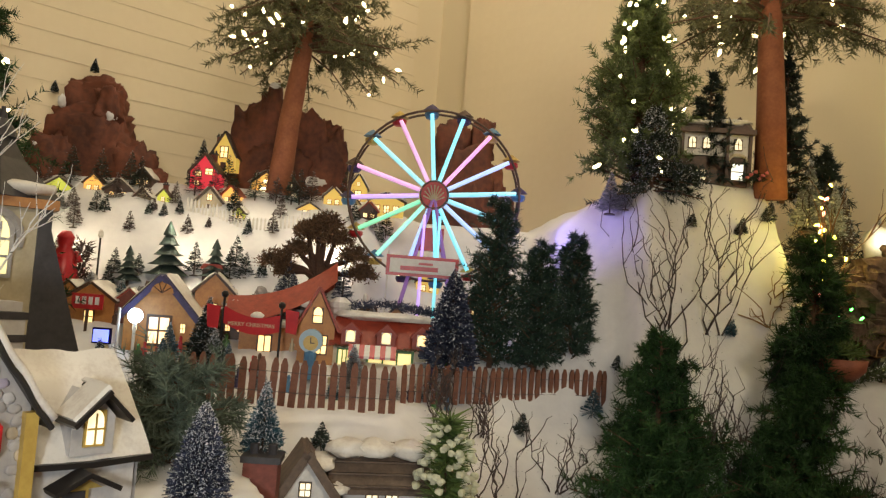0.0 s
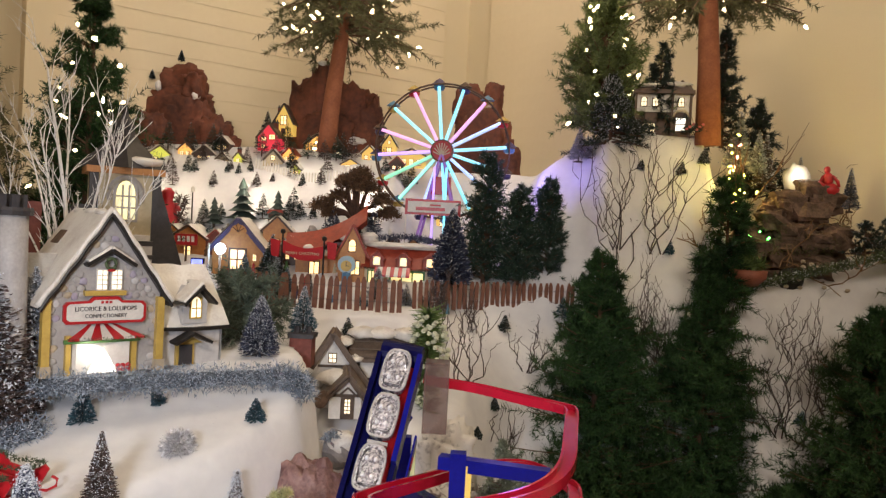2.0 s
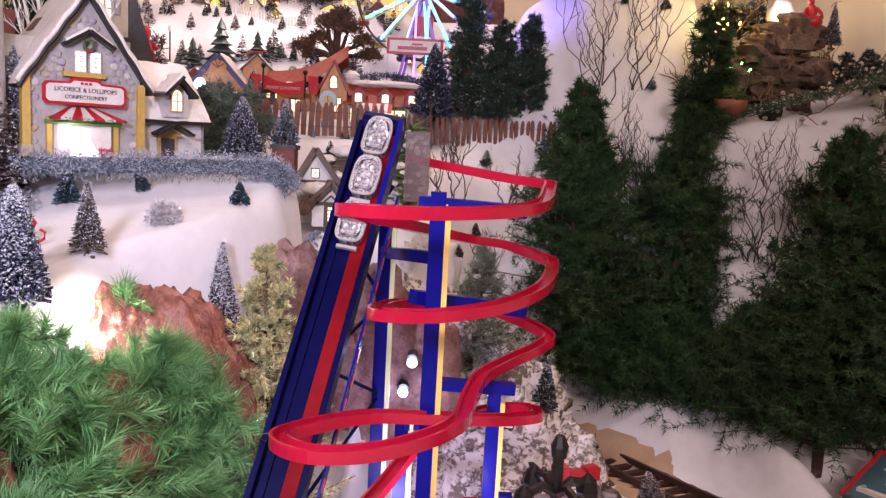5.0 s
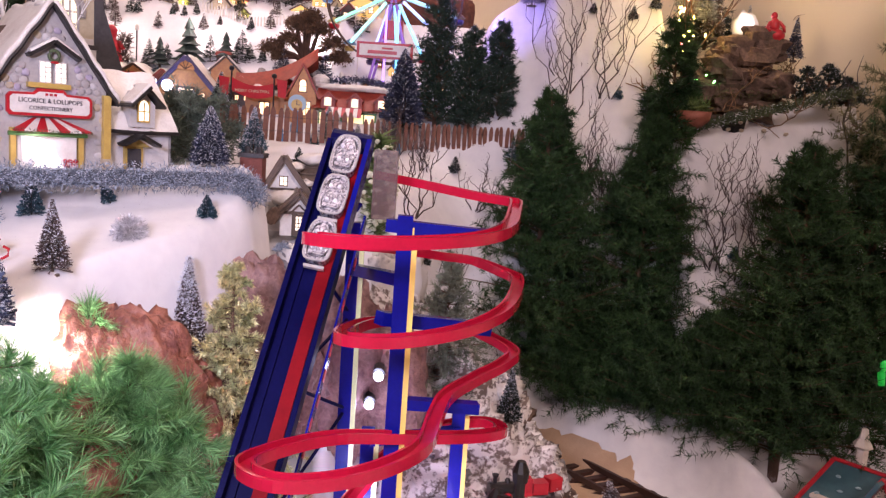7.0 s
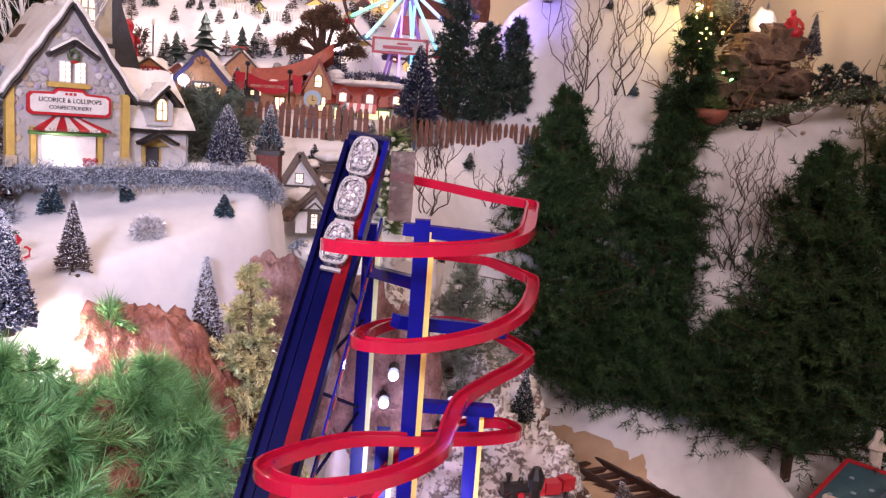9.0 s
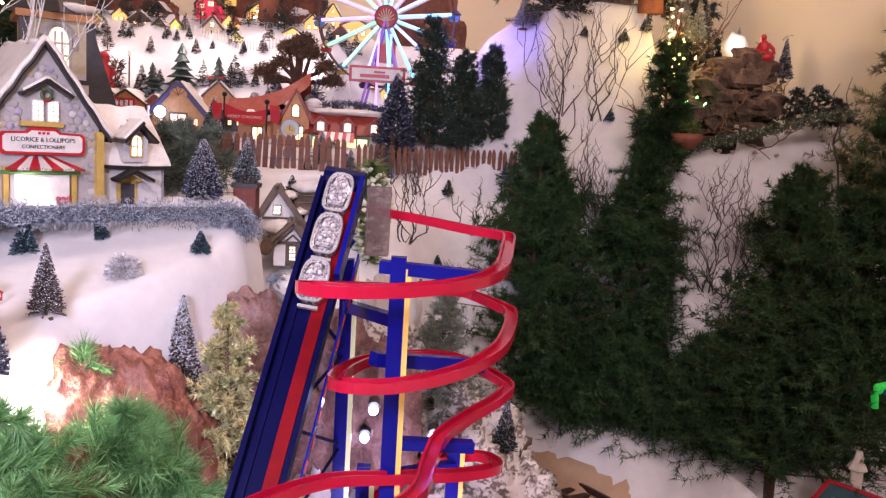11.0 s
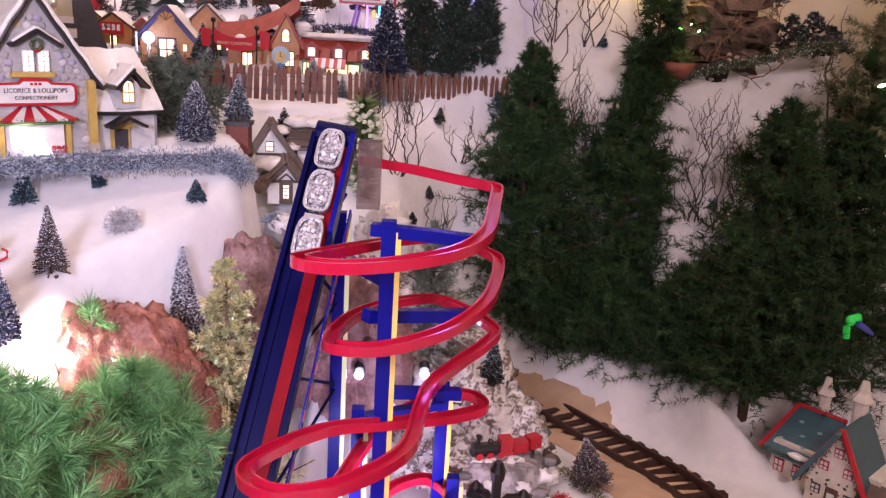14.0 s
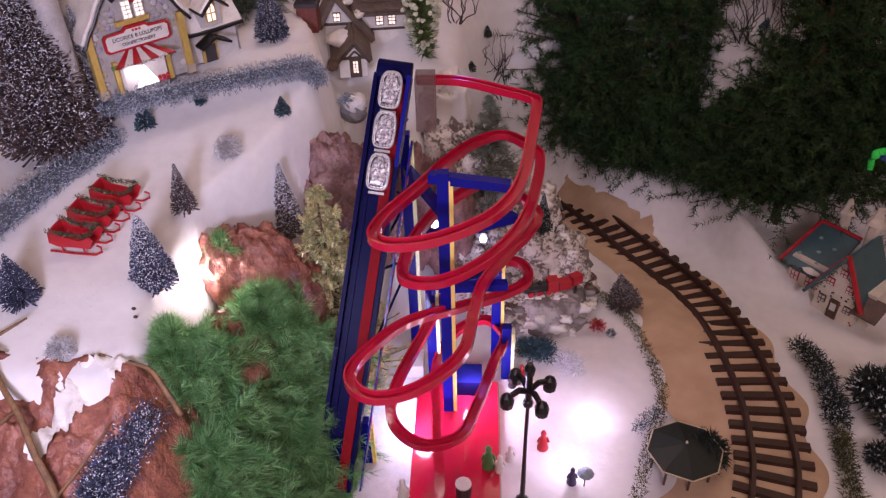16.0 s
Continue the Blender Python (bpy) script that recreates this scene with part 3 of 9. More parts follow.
def ground_height(x, y):
    """Height of the snow over the display's board."""
    x, y = np.asarray(x, float), np.asarray(y, float)
    # the left terrace, stepping up to the fence
    edge = np.interp(y, [-0.1, 0.0, 0.08, 0.18, 0.28, 0.36, 0.45, 0.52, 0.60, 0.70, 0.90], [-0.30, -0.235, -0.205, -0.226, -0.205, -0.152, -0.116, -0.116, -0.142, -0.21, -0.30])
    top = np.interp(y, [-0.1, 0.05, 0.22, 0.30, 0.36, 0.43, 0.50, 0.90, 1.0], [0.24, 0.258, 0.270, 0.279, 0.289, 0.309, 0.336, 0.355, 0.36])
    left = top * (1 - step(x, edge - 0.012, edge + 0.035)) * step(y, -0.045, 0.045)
    # the slope under the fence
    front = np.interp(x, [-0.3, -0.1, -0.05, -0.01, 0.1, 0.2, 0.3], [0.80, 0.79, 0.80, 0.885, 0.930, 0.955, 1.0])
    fall = np.interp(y - front, [-0.45, -0.36, -0.25, -0.12, 0.0, 0.02], [0.0, 0.17, 0.25, 0.305, 0.358, 0.362])
    steep = np.interp(y - front, [-0.45, -0.36, -0.25, -0.14, -0.09, -0.04, 0.0, 0.02], [0.0, 0.17, 0.22, 0.258, 0.285, 0.340, 0.362, 0.366])
    fall = fall + (steep - fall) * (1 - step(x, -0.07, -0.02))
    cliff = np.interp(y - front, [-0.19, -0.15, -0.11, -0.06, 0.0, 0.02], [0.0, 0.16, 0.235, 0.300, 0.346, 0.356])
    fall = fall + (cliff - fall) * step(x, 0.03, 0.13)
    slope = fall * step(x, -0.5, -0.3) * (1 - step(x, 0.19, 0.24)) * np.where(x < -0.05, step(y, 0.46, 0.58), 1)
    # the village floor and its back slope
    rise = np.interp(y, [0.88, 0.92, 1.0, 1.06, 1.14, 1.2, 1.4], [0.0, 0.385, 0.43, 0.495, 0.585, 0.625, 0.64])
    flat = np.interp(y, [0.88, 0.92, 1.0, 1.15, 1.25], [0.0, 0.39, 0.435, 0.46, 0.60])
    village = np.where(y > front, rise + (flat - rise) * step(x, -0.12, -0.02), 0)
    # the high snow hill
    face = y - 1.25 * np.maximum(0, 0.24 - x)
    bank = np.interp(face, [0.70, 0.72, 0.738, 0.767, 0.81, 0.85, 0.882, 0.905, 0.93, 1.0], [0.0, 0.12, 0.185, 0.219, 0.25, 0.40, 0.50, 0.59, 0.64, 0.66])
    hill = np.interp(y, [0.80, 0.815, 0.832, 0.850, 0.889, 0.92, 0.943, 0.962, 1.0], [0.0, 0.06, 0.18, 0.265, 0.345, 0.45, 0.592, 0.652, 0.672])
    hill = hill + (bank - hill) * step(x, 0.36, 0.43)
    cap = np.interp(x, [0.10, 0.125, 0.19, 0.30, 0.395, 0.43, 0.60, 0.9], [0.30, 0.572, 0.628, 0.657, 0.660, 0.42, 0.47, 0.55])
    flank = np.interp(y, [0.945, 0.962, 0.985, 1.03, 1.08], [0.0, 0.42, 0.53, 0.62, 0.66])
    hill = flank + (hill - flank) * step(x, 0.185, 0.235)
    hill = np.minimum(hill, cap) * step(x, 0.10, 0.135)
    high = np.maximum.reduce([left, slope, village, hill])
    # the board falls away towards the railway's far bend
    dip = -0.05 * step(0.8 * y + 0.6 * x, 0.47, 0.74) * step(x, 0.05, 0.15)
    return high + dip * (1 - step(high, 0.0, 0.12))


def lumps(x, y):
    return np.array([noise.noise((a * 9, b * 9, 0.3)) * 0.008 + noise.noise((a * 30, b * 30, 2.0)) * 0.0035 for a, b in zip(x, y)])


STEP = 0.0075
gx, gy = np.meshgrid(np.arange(-1.05, 1.15, STEP), np.arange(-0.75, 1.74, STEP))
inside = ((gx - CORNER.x) * RIGHT.x + (gy - CORNER.y) * RIGHT.y > 0.03) & ((gx - CORNER.x) * LEFT.x + (gy - CORNER.y) * LEFT.y > 0.03)
gz = ground_height(gx, gy)
for _ in range(2):
    p = np.pad(gz, 1, mode="edge")
    gz = (p[:-2, 1:-1] + p[2:, 1:-1] + p[1:-1, :-2] + p[1:-1, 2:] + 2 * gz) / 6
gz = gz + lumps(gx.ravel(), gy.ravel()).reshape(gz.shape) * (0.35 + 0.65 * step(gz, 0.02, 0.1)) * (1 - 0.65 * (1 - step(gx, -0.16, -0.10)) * (1 - step(gy, 0.44, 0.52)))
# the cotton rolled up along the far side of the track
roll_y = np.interp(gx, [0.15, 0.18, 0.258, 0.342, 0.425, 0.46, 0.516, 0.8], [0.915, 0.880, 0.775, 0.702, 0.685, 0.613, 0.568, 0.49])
roll_z = 0.076 + 0.008 * np.sin(gx * 37 + 1) + 0.006 * np.sin(gx * 71 + gy * 40)
gz = np.maximum(gz, -0.05 + roll_z * np.exp(-((gy - roll_y) / np.where(gy > roll_y, 0.080, 0.046)) ** 2) * step(gx, 0.1, 0.2) * (1 - 0.75 * step(gx, 0.45, 0.53)))
verts = np.stack([gx, gy, gz], 2).reshape(-1, 3)
idx = np.arange(len(verts)).reshape(gx.shape)
quads = np.stack([idx[:-1, :-1], idx[:-1, 1:], idx[1:, 1:], idx[1:, :-1]], 2).reshape(-1, 4)
ok = inside.reshape(-1)[quads].all(1)
ground = Mesh()
ground.v, ground.f = verts.tolist(), quads[ok].tolist()
tagged(part("ground", ground, SNOW, smooth=True), "white cotton snow draped over the whole display", "ground", kind="structure")


def on_ground(x, y, dz=0.0):
    i = min(max(int(round((y + 0.75) / STEP)), 0), gz.shape[0] - 1)
    j = min(max(int(round((x + 1.05) / STEP)), 0), gz.shape[1] - 1)
    return Vector((x, y, float(gz[i, j]) + dz))


# loose fibres of the cotton roll
roll_line = [on_ground(x, y, -0.014) for x, y in ((0.18, 0.875), (0.258, 0.768), (0.30, 0.733), (0.342, 0.696), (0.38, 0.687), (0.425, 0.679), (0.46, 0.607), (0.516, 0.562))]
ob = thing("cotton_roll", (0, 0, 0), "fluffy white cotton batting rolled along the track", "cotton", kind="stuff")
part("fibres", fuzz(roll_line, 0.026, 9000, 0.010, 0.00010, 91), SNOW, ob)

# the board under it all
board = Mesh().box((0.0, 0.025, -0.10), (1.6, 1.45, 0.05))
tagged(part("display_board", board, FLOORM), "wooden board that carries the display", "board", kind="structure")

# ---- railway ----
LINE = smooth_path([(0.102, 0.883, -0.05), (0.177, 0.803, -0.05), (0.242, 0.725, -0.049), (0.311, 0.596, -0.039), (0.356, 0.505, -0.029), (0.380, 0.428, -0.017), (0.390, 0.345, -0.004), (0.394, 0.27, 0), (0.391, 0.21, 0), (0.380, 0.148, 0), (0.35, 0.07, 0), (0.30, 0.0, 0), (0.22, -0.06, 0)], 12)
bed = Mesh()
n = len(LINE)
for i, p in enumerate(LINE):
    d = (LINE[min(i + 1, n - 1)] - LINE[max(i - 1, 0)]).normalized()
    s = Vector((d.y, -d.x, 0))
    for w in (-0.105, -0.07, -0.02, 0.02, 0.040, 0.050):
        reach = 0.5 + 0.5 * min(max(i / n * 6 - 1.2, 0), 1) if w < 0 else 1.0
        q = p - s * (w * reach + 0.008 * math.sin(i * 0.35 + w * 60))
        low = min(max(p.z, on_ground(q.x, q.y).z), p.z + 0.035)
        bed.v.append((q.x, q.y, low + (0.0065 if -0.09 < w < 0.045 else 0.0005)))
bed.f = [(i * 6 + k, i * 6 + k + 1, i * 6 + k + 7, i * 6 + k + 6) for i in range(n - 1) for k in range(5)]
tagged(part("track_bed", bed, SAND, smooth=True), "tan sandy bed under the toy railway", "track bed", kind="structure")
railway = thing("railway_track", (0, 0, 0.008), "dark brown plastic toy train track on sand", "train track")
for off in (-0.0225, 0.0225):
    rail = []
    for i, p in enumerate(LINE):
        d = (LINE[min(i + 1, n - 1)] - LINE[max(i - 1, 0)]).normalized()
        rail.append(p + Vector((d.y, -d.x, 0)) * off + Vector((0, 0, 0.0075)))
    part("rail", Mesh().sweep(rail, [(-0.0035, -0.0035), (0.0035, -0.0035), (0.0022, 0.0035), (-0.0022, 0.0035)]), TRACKM, railway)
tie = Mesh().sweep([(-0.0415, 0, 0), (-0.0405, 0, 0), (0.0405, 0, 0), (0.0415, 0, 0)], [(-0.0058, -0.003), (0.0058, -0.003), (0.0045, 0.0035), (-0.0045, 0.0035)])
tie_data, run = None, 0.0
for i in range(n - 1):
    seg = LINE[i + 1] - LINE[i]
    while run < seg.length:
        q = LINE[i] + seg.normalized() * run
        ob = part("tie", tie, TRACKM, railway, at=Matrix.Translation(q) @ pose(0, 0, 0, 0, 0, math.degrees(math.atan2(seg.y, seg.x)) + 90), shared=tie_data)
        tie_data = ob.data
        run += 0.0235
    run -= seg.length

# ---- the roller coaster ----
ride = thing("roller_coaster", (0.04, 0.25, 0.0), "blue and red plastic spiral roller coaster toy", "roller coaster")
O = Vector((0.04, 0.25, 0.0))
LIFT_TOP, LIFT_FOOT = Vector((-0.022, 0.350, 0.376)) - O, Vector((-0.083, 0.111, 0.035)) - O
way = (LIFT_TOP - LIFT_FOOT).normalized()
over = Vector((1, 0, 0)) - way * way.x
over.normalize()
lift_n = over.cross(way).normalized()
if lift_n.z < 0:
    lift_n = -lift_n


def beam(a, b, offset, w, h, mat, name, label=""):
    pts = [a + over * offset[0] + lift_n * offset[1], b + over * offset[0] + lift_n * offset[1]]
    return part(name, Mesh().sweep(pts, [(-w / 2, -h / 2), (w / 2, -h / 2), (w / 2, h / 2), (-w / 2, h / 2)], up=lift_n), mat, ride, label)


beam(LIFT_FOOT, LIFT_TOP, (0.003, 0), 0.032, 0.006, NAVY, "lift_bed", "dark blue lift hill")
beam(LIFT_FOOT, LIFT_TOP, (-0.0140, 0.004), 0.004, 0.016, NAVY, "lift_rail")
beam(LIFT_FOOT, LIFT_TOP, (0.0195, 0.004), 0.004, 0.016, NAVY, "lift_rail")
beam(LIFT_FOOT, LIFT_TOP, (-0.0065, 0.004), 0.003, 0.004, NAVY, "guide_rail")
beam(LIFT_FOOT, LIFT_TOP, (0.0110, 0.0045), 0.010, 0.003, BELT, "lift_belt", "red lifting belt")
beam(LIFT_FOOT, LIFT_FOOT + way * 0.36, (0.030, -0.004), 0.0015, 0.014, BLUE, "side_panel", "blue side panel printed with red marks")
for k in range(16):
    c = LIFT_FOOT + way * (0.05 + k * 0.019) + over * 0.0312 + lift_n * (-0.004 + 0.003 * math.sin(k * 2.1))
    part("printed_mark", Mesh().sweep([c, c + way * 0.009], [(-0.0003, -0.003), (0.0003, -0.003), (0.0003, 0.003), (-0.0003, 0.003)], up=lift_n), REDPAINT, ride)
# the round housing at the top and the brown motor box behind it
head = LIFT_TOP + way * 0.004
part("lift_drum", Mesh().tube([head - over * 0.014, head + over * 0.02], 0.012, 16), NAVY, ride, smooth=False)
part("motor_box", Mesh().box(LIFT_TOP + over * 0.032 + Vector((0.002, 0.004, -0.024)), (0.020, 0.024, 0.058)), SMOKED, ride, "smoky brown see-through motor box")
beam(LIFT_TOP - way * 0.09, LIFT_TOP, (0.020, 0.010), 0.004, 0.022, BLUE, "end_cheek")


def post(x, y, z1, stripe, z0=0.0):
    c = Vector((x, y, 0)) - O
    part("post", Mesh().box((c.x, c.y, (z0 + z1) / 2), (0.011, 0.010, z1 - z0)), BLUE, ride)
    # the highlight down the post is put into this pale strip
    part("stripe", Mesh().box((c.x + 0.0075, c.y - 0.001, (z0 + z1) / 2 - 0.004), (0.0040, 0.007, z1 - z0 - 0.008)), stripe, ride, "pale yellow plastic strip, brightened as the highlight on the post")


post(-0.012, 0.345, 0.315, STRIPE_W)
post(0.033, 0.235, 0.335, STRIPE_Y)
post(0.088, 0.335, 0.160, STRIPE_Y)
post(0.100, 0.300, 0.085, STRIPE_W)
post(-0.052, 0.160, 0.080, STRIPE_Y)
post(0.012, 0.300, 0.150, STRIPE_W)
for a, b, h in (((0.020, 0.239, 0.327), (0.095, 0.226, 0.325), 0.009), ((-0.010, 0.335, 0.276), (0.033, 0.236, 0.288), 0.009), ((0.018, 0.236, 0.259), (0.104, 0.300, 0.240), 0.010),
                ((0.033, 0.236, 0.196), (0.096, 0.246, 0.192), 0.008), ((0.012, 0.298, 0.140), (0.088, 0.333, 0.140), 0.007), ((-0.01, 0.342, 0.327), (-0.03, 0.35, 0.34), 0.008)):
    a, b = Vector(a) - O, Vector(b) - O
    part("crossbar", Mesh().sweep([a, b], [(-0.005, -h / 2), (0.005, -h / 2), (0.005, h / 2), (-0.005, h / 2)]), BLUE, ride)
for a, b in (((-0.035, 0.30, 0.28), (-0.012, 0.345, 0.235)), ((-0.012, 0.345, 0.232), (-0.05, 0.25, 0.20)), ((-0.05, 0.25, 0.20), (-0.012, 0.345, 0.15)), ((-0.012, 0.345, 0.148), (-0.06, 0.20, 0.10))):
    part("brace", Mesh().tube([Vector(a) - O, Vector(b) - O], 0.0016, 6), NAVY, ride)
part("truss_panel", Mesh().box((-0.05, 0.06, 0.012), (0.02, 0.03, 0.02)), WHITE, ride)
RUN = smooth_path([(0.000, 0.388, 0.354), (0.045, 0.400, 0.347), (0.090, 0.390, 0.341), (0.118, 0.377, 0.339), (0.126, 0.364, 0.338), (0.119, 0.310, 0.335), (0.105, 0.225, 0.331), (0.080, 0.175, 0.329), (0.038, 0.143, 0.328), (0.000, 0.131, 0.328),
                   (-0.021, 0.143, 0.327), (-0.016, 0.185, 0.318), (0.010, 0.250, 0.306), (0.035, 0.320, 0.292), (0.062, 0.375, 0.280), (0.095, 0.405, 0.272), (0.125, 0.388, 0.264), (0.133, 0.368, 0.262), (0.126, 0.315, 0.259), (0.110, 0.255, 0.256), (0.080, 0.205, 0.253),
                   (0.040, 0.170, 0.252), (0.008, 0.166, 0.251), (-0.004, 0.188, 0.248), (0.008, 0.27, 0.236), (0.040, 0.35, 0.220), (0.085, 0.400, 0.206), (0.131, 0.356, 0.196), (0.122, 0.322, 0.192), (0.098, 0.285, 0.190), (0.072, 0.235, 0.190), (0.062, 0.190, 0.189), (0.052, 0.135, 0.188),
                   (0.018, 0.095, 0.187), (-0.020, 0.080, 0.187), (-0.045, 0.096, 0.186), (-0.045, 0.132, 0.181), (-0.008, 0.195, 0.172), (0.042, 0.232, 0.163), (0.095, 0.270, 0.154), (0.122, 0.305, 0.148), (0.112, 0.345, 0.141), (0.075, 0.350, 0.133),
                   (0.030, 0.310, 0.122), (0.005, 0.255, 0.110), (-0.020, 0.190, 0.098), (-0.020, 0.150, 0.090), (0.010, 0.125, 0.085), (0.048, 0.140, 0.080), (0.066, 0.190, 0.073), (0.085, 0.260, 0.066), (0.098, 0.310, 0.060), (0.075, 0.345, 0.054), (0.040, 0.330, 0.048),
                   (0.018, 0.280, 0.042), (0.020, 0.21, 0.034), (0.026, 0.14, 0.026), (0.030, 0.08, 0.020)], 6)
LEVELS = ([0.0, 0.10, 0.148, 0.187, 0.196, 0.25, 0.262, 0.328, 0.36], [0.0, 0.10, 0.152, 0.201, 0.209, 0.259, 0.270, 0.328, 0.36])
run_path = [Vector((p.x, p.y, float(np.interp(p.z, *LEVELS)))) - O for p in RUN]
part("spiral_track", Mesh().sweep(run_path, [(-0.0055, -0.0035), (0.0055, -0.0035), (0.0055, 0.0040), (0.0036, 0.0040), (0.0036, -0.0005), (-0.0036, -0.0005), (-0.0036, 0.0040), (-0.0055, 0.0040)]), REDPLASTIC, ride, "glossy red spiral track")
part("ramp_base", Mesh().prism([(-0.052, 0), (0.052, 0), (0.050, 0.012), (0.012, 0.016), (-0.012, 0.016), (-0.050, 0.012)], -0.27, 0.03), REDPLASTIC, ride, "red moulded station base")
part("station_platform", Mesh().box((-0.075, -0.10, 0.008), (0.06, 0.20, 0.016)), WHITE, ride, "white station platform")
part("control_box", Mesh().box((0.016, 0.02, 0.025), (0.03, 0.03, 0.025)), NAVY, ride)


def coaster_car(d):
    """A clear-and-chrome car on the lift, d metres below its top."""
    at = LIFT_TOP + O - way * d + lift_n * 0.008 + over * 0.0035
    ob = thing("coaster_car", at, "clear silver plastic coaster car with small dolls", "toy car", "coaster cars")
    basis = Matrix((over, way, lift_n)).transposed()
    ob.rotation_euler, ob.scale = basis.to_euler(), (0.76, 0.86, 0.9)
    w, l = 0.0132, 0.0200
    outline = [(w * math.copysign(abs(math.cos(t)) ** 0.55, math.cos(t)), l * math.copysign(abs(math.sin(t)) ** (0.8 if math.sin(t) > 0 else 0.4), math.sin(t))) for t in [2 * math.pi * i / 20 for i in range(20)]]
    k = len(outline)
    hull = Mesh().add([(x, y, 0) for x, y in outline] + [(x * 1.05, y * 1.03, 0.011) for x, y in outline] + [(x * 0.86, y * 0.88, 0.011) for x, y in outline] + [(x * 0.8, y * 0.82, 0.003) for x, y in outline],
                      [tuple(range(k))[::-1]] + [(r * k + i, r * k + (i + 1) % k, (r + 1) * k + (i + 1) % k, (r + 1) * k + i) for r in range(3) for i in range(k)] + [tuple(range(3 * k, 4 * k))])
    part("hull", hull, CHROME, ob)
    part("rim", Mesh().tube([(x * 1.05, y * 1.03, 0.0112) for x, y in outline], 0.0013, 6, closed=True), BRIGHT, ob, "bright chrome rim")
    part("canopy", Mesh().blob((0, 0.001, 0.0085), (0.0112, 0.0168, 0.0052), 14, 0.45, d * 90, 5.0), CHROME, ob, "clear faceted canopy")
    for y in (-0.009, 0.006):
        part("seat", Mesh().box((0, y - 0.004, 0.008), (0.017, 0.004, 0.009)), CHROME, ob)
        for x in (-0.0045, 0.0045):
            doll = Mesh().blob((x, y, 0.0075), (0.0030, 0.0030, 0.0045), 8).blob((x, y + 0.0005, 0.0135), (0.0023, 0.0023, 0.0025), 8)
            part("doll", doll, SILVER, ob)
    part("bumper", Mesh().box((0, -l - 0.0045, 0.004), (0.021, 0.003, 0.004)), BRIGHT, ob)
    for x in (-0.0105, 0.0105):
        part("wheel", Mesh().tube([(x - 0.0015, -0.010, 0.0), (x + 0.0015, -0.010, 0.0)], 0.004, 10), IRON, ob)
    return ob


for d in (0.016, 0.055, 0.097):
    coaster_car(d)

# ---- buildings ----
def gable_walls(w, d, h, rh):
    return Mesh().prism([(-w / 2, 0), (w / 2, 0), (w / 2, h), (0, h + rh), (-w / 2, h)], 0, d)


def gable_roof(ob, w, d, h, rh, mat, over=0.12, thick=0.004, snow=None, wavy=0.0, name="roof", trim=None):
    """Two thick slopes that meet at a ridge running back from the front; with snow on top if given."""
    for s in (-1, 1):
        e = Vector((s * w / 2 * (1 + over), 0, h - rh * over))
        top = Vector((0, 0, h + rh))
        nrm = Vector((s * rh, 0, w / 2)).normalized()
        f0, f1 = -d * 0.06 - 0.002, d * 1.04
        part(name, Mesh().add([((p + nrm * k).x, y, (p + nrm * k).z) for y in (f0, f1) for k in (0, thick) for p in (e, top)], [(0, 1, 3, 2), (4, 6, 7, 5), (0, 2, 6, 4), (1, 5, 7, 3), (2, 3, 7, 6), (0, 4, 5, 1)]), mat, ob)
        if snow:
            m, nx, ny = Mesh(), 8, 8
            lo, hi = e + nrm * (thick + 0.0003), top + nrm * (thick + 0.0003)
            for i in range(nx + 1):
                for j in range(ny + 1):
                    u, v = i / nx, j / ny
                    p = lo + (hi - lo) * u
                    k = 0.0022 * (1 + wavy * noise.noise((u * 3, v * 4, s * 2.0 + w * 50))) * (0.25 if i in (0,) or j in (0, ny) else 1)
                    m.v.append((p.x + nrm.x * k, f0 - 0.001 + (f1 - f0 + 0.002) * v, p.z + nrm.z * k))
            m.f = [(i * (ny + 1) + j, i * (ny + 1) + j + 1, (i + 1) * (ny + 1) + j + 1, (i + 1) * (ny + 1) + j) for i in range(nx) for j in range(ny)]
            part("roof_snow", m, snow, ob, smooth=True)


def window(ob, x, z, w, h, y=0.0, pane=WARM, frame=BROWN, bars=(1, 1), arch=False, name="window"):
    """A lit pane with frame and glazing bars, on a wall that faces -y."""
    t = min(w, h) * 0.15
    win = part(name, Mesh().box((x, y - 0.0008, z), (w + 2 * t, 0.0016, h + 2 * t)), frame, ob)
    k = Mesh()
    if arch:
        k.prism([(x + w / 2 * math.cos(a), z + h * 0.2 + h * 0.42 * math.sin(a)) for a in [math.pi * i / 8 for i in range(9)]] + [(x - w / 2, z - h / 2), (x + w / 2, z - h / 2)], y - 0.0022, y - 0.0017)
    else:
        k.box((x, y - 0.002, z), (w, 0.0006, h))
    part("pane", k, pane, win)
    for i in range(bars[0]):
        part("glazing_bar", Mesh().box((x - w / 2 + w * (i + 1) / (bars[0] + 1), y - 0.0026, z), (t * 0.7, 0.0008, h)), frame, win)
    for i in range(bars[1]):
        part("glazing_bar", Mesh().box((x, y - 0.0027, z - h / 2 + h * (i + 1) / (bars[1] + 1)), (w, 0.0008, t * 0.7)), frame, win)
    return win


def chimney(ob, x, y, z, w, h, mat=BRICK, cap=SLATE):
    c = part("chimney", Mesh().box((x, y, z + h / 2), (w, w, h)), mat, ob)
    part("cap", Mesh().box((x, y, z + h), (w * 1.25, w * 1.25, h * 0.14)), cap, c)
    for s in (-1, 1):
        part("chimney_pot", Mesh().lathe([(w * 0.2, 0), (w * 0.2, h * 0.28), (w * 0.13, h * 0.28)], (x + s * w * 0.28, y, z + h * 1.05), 8), cap, c)


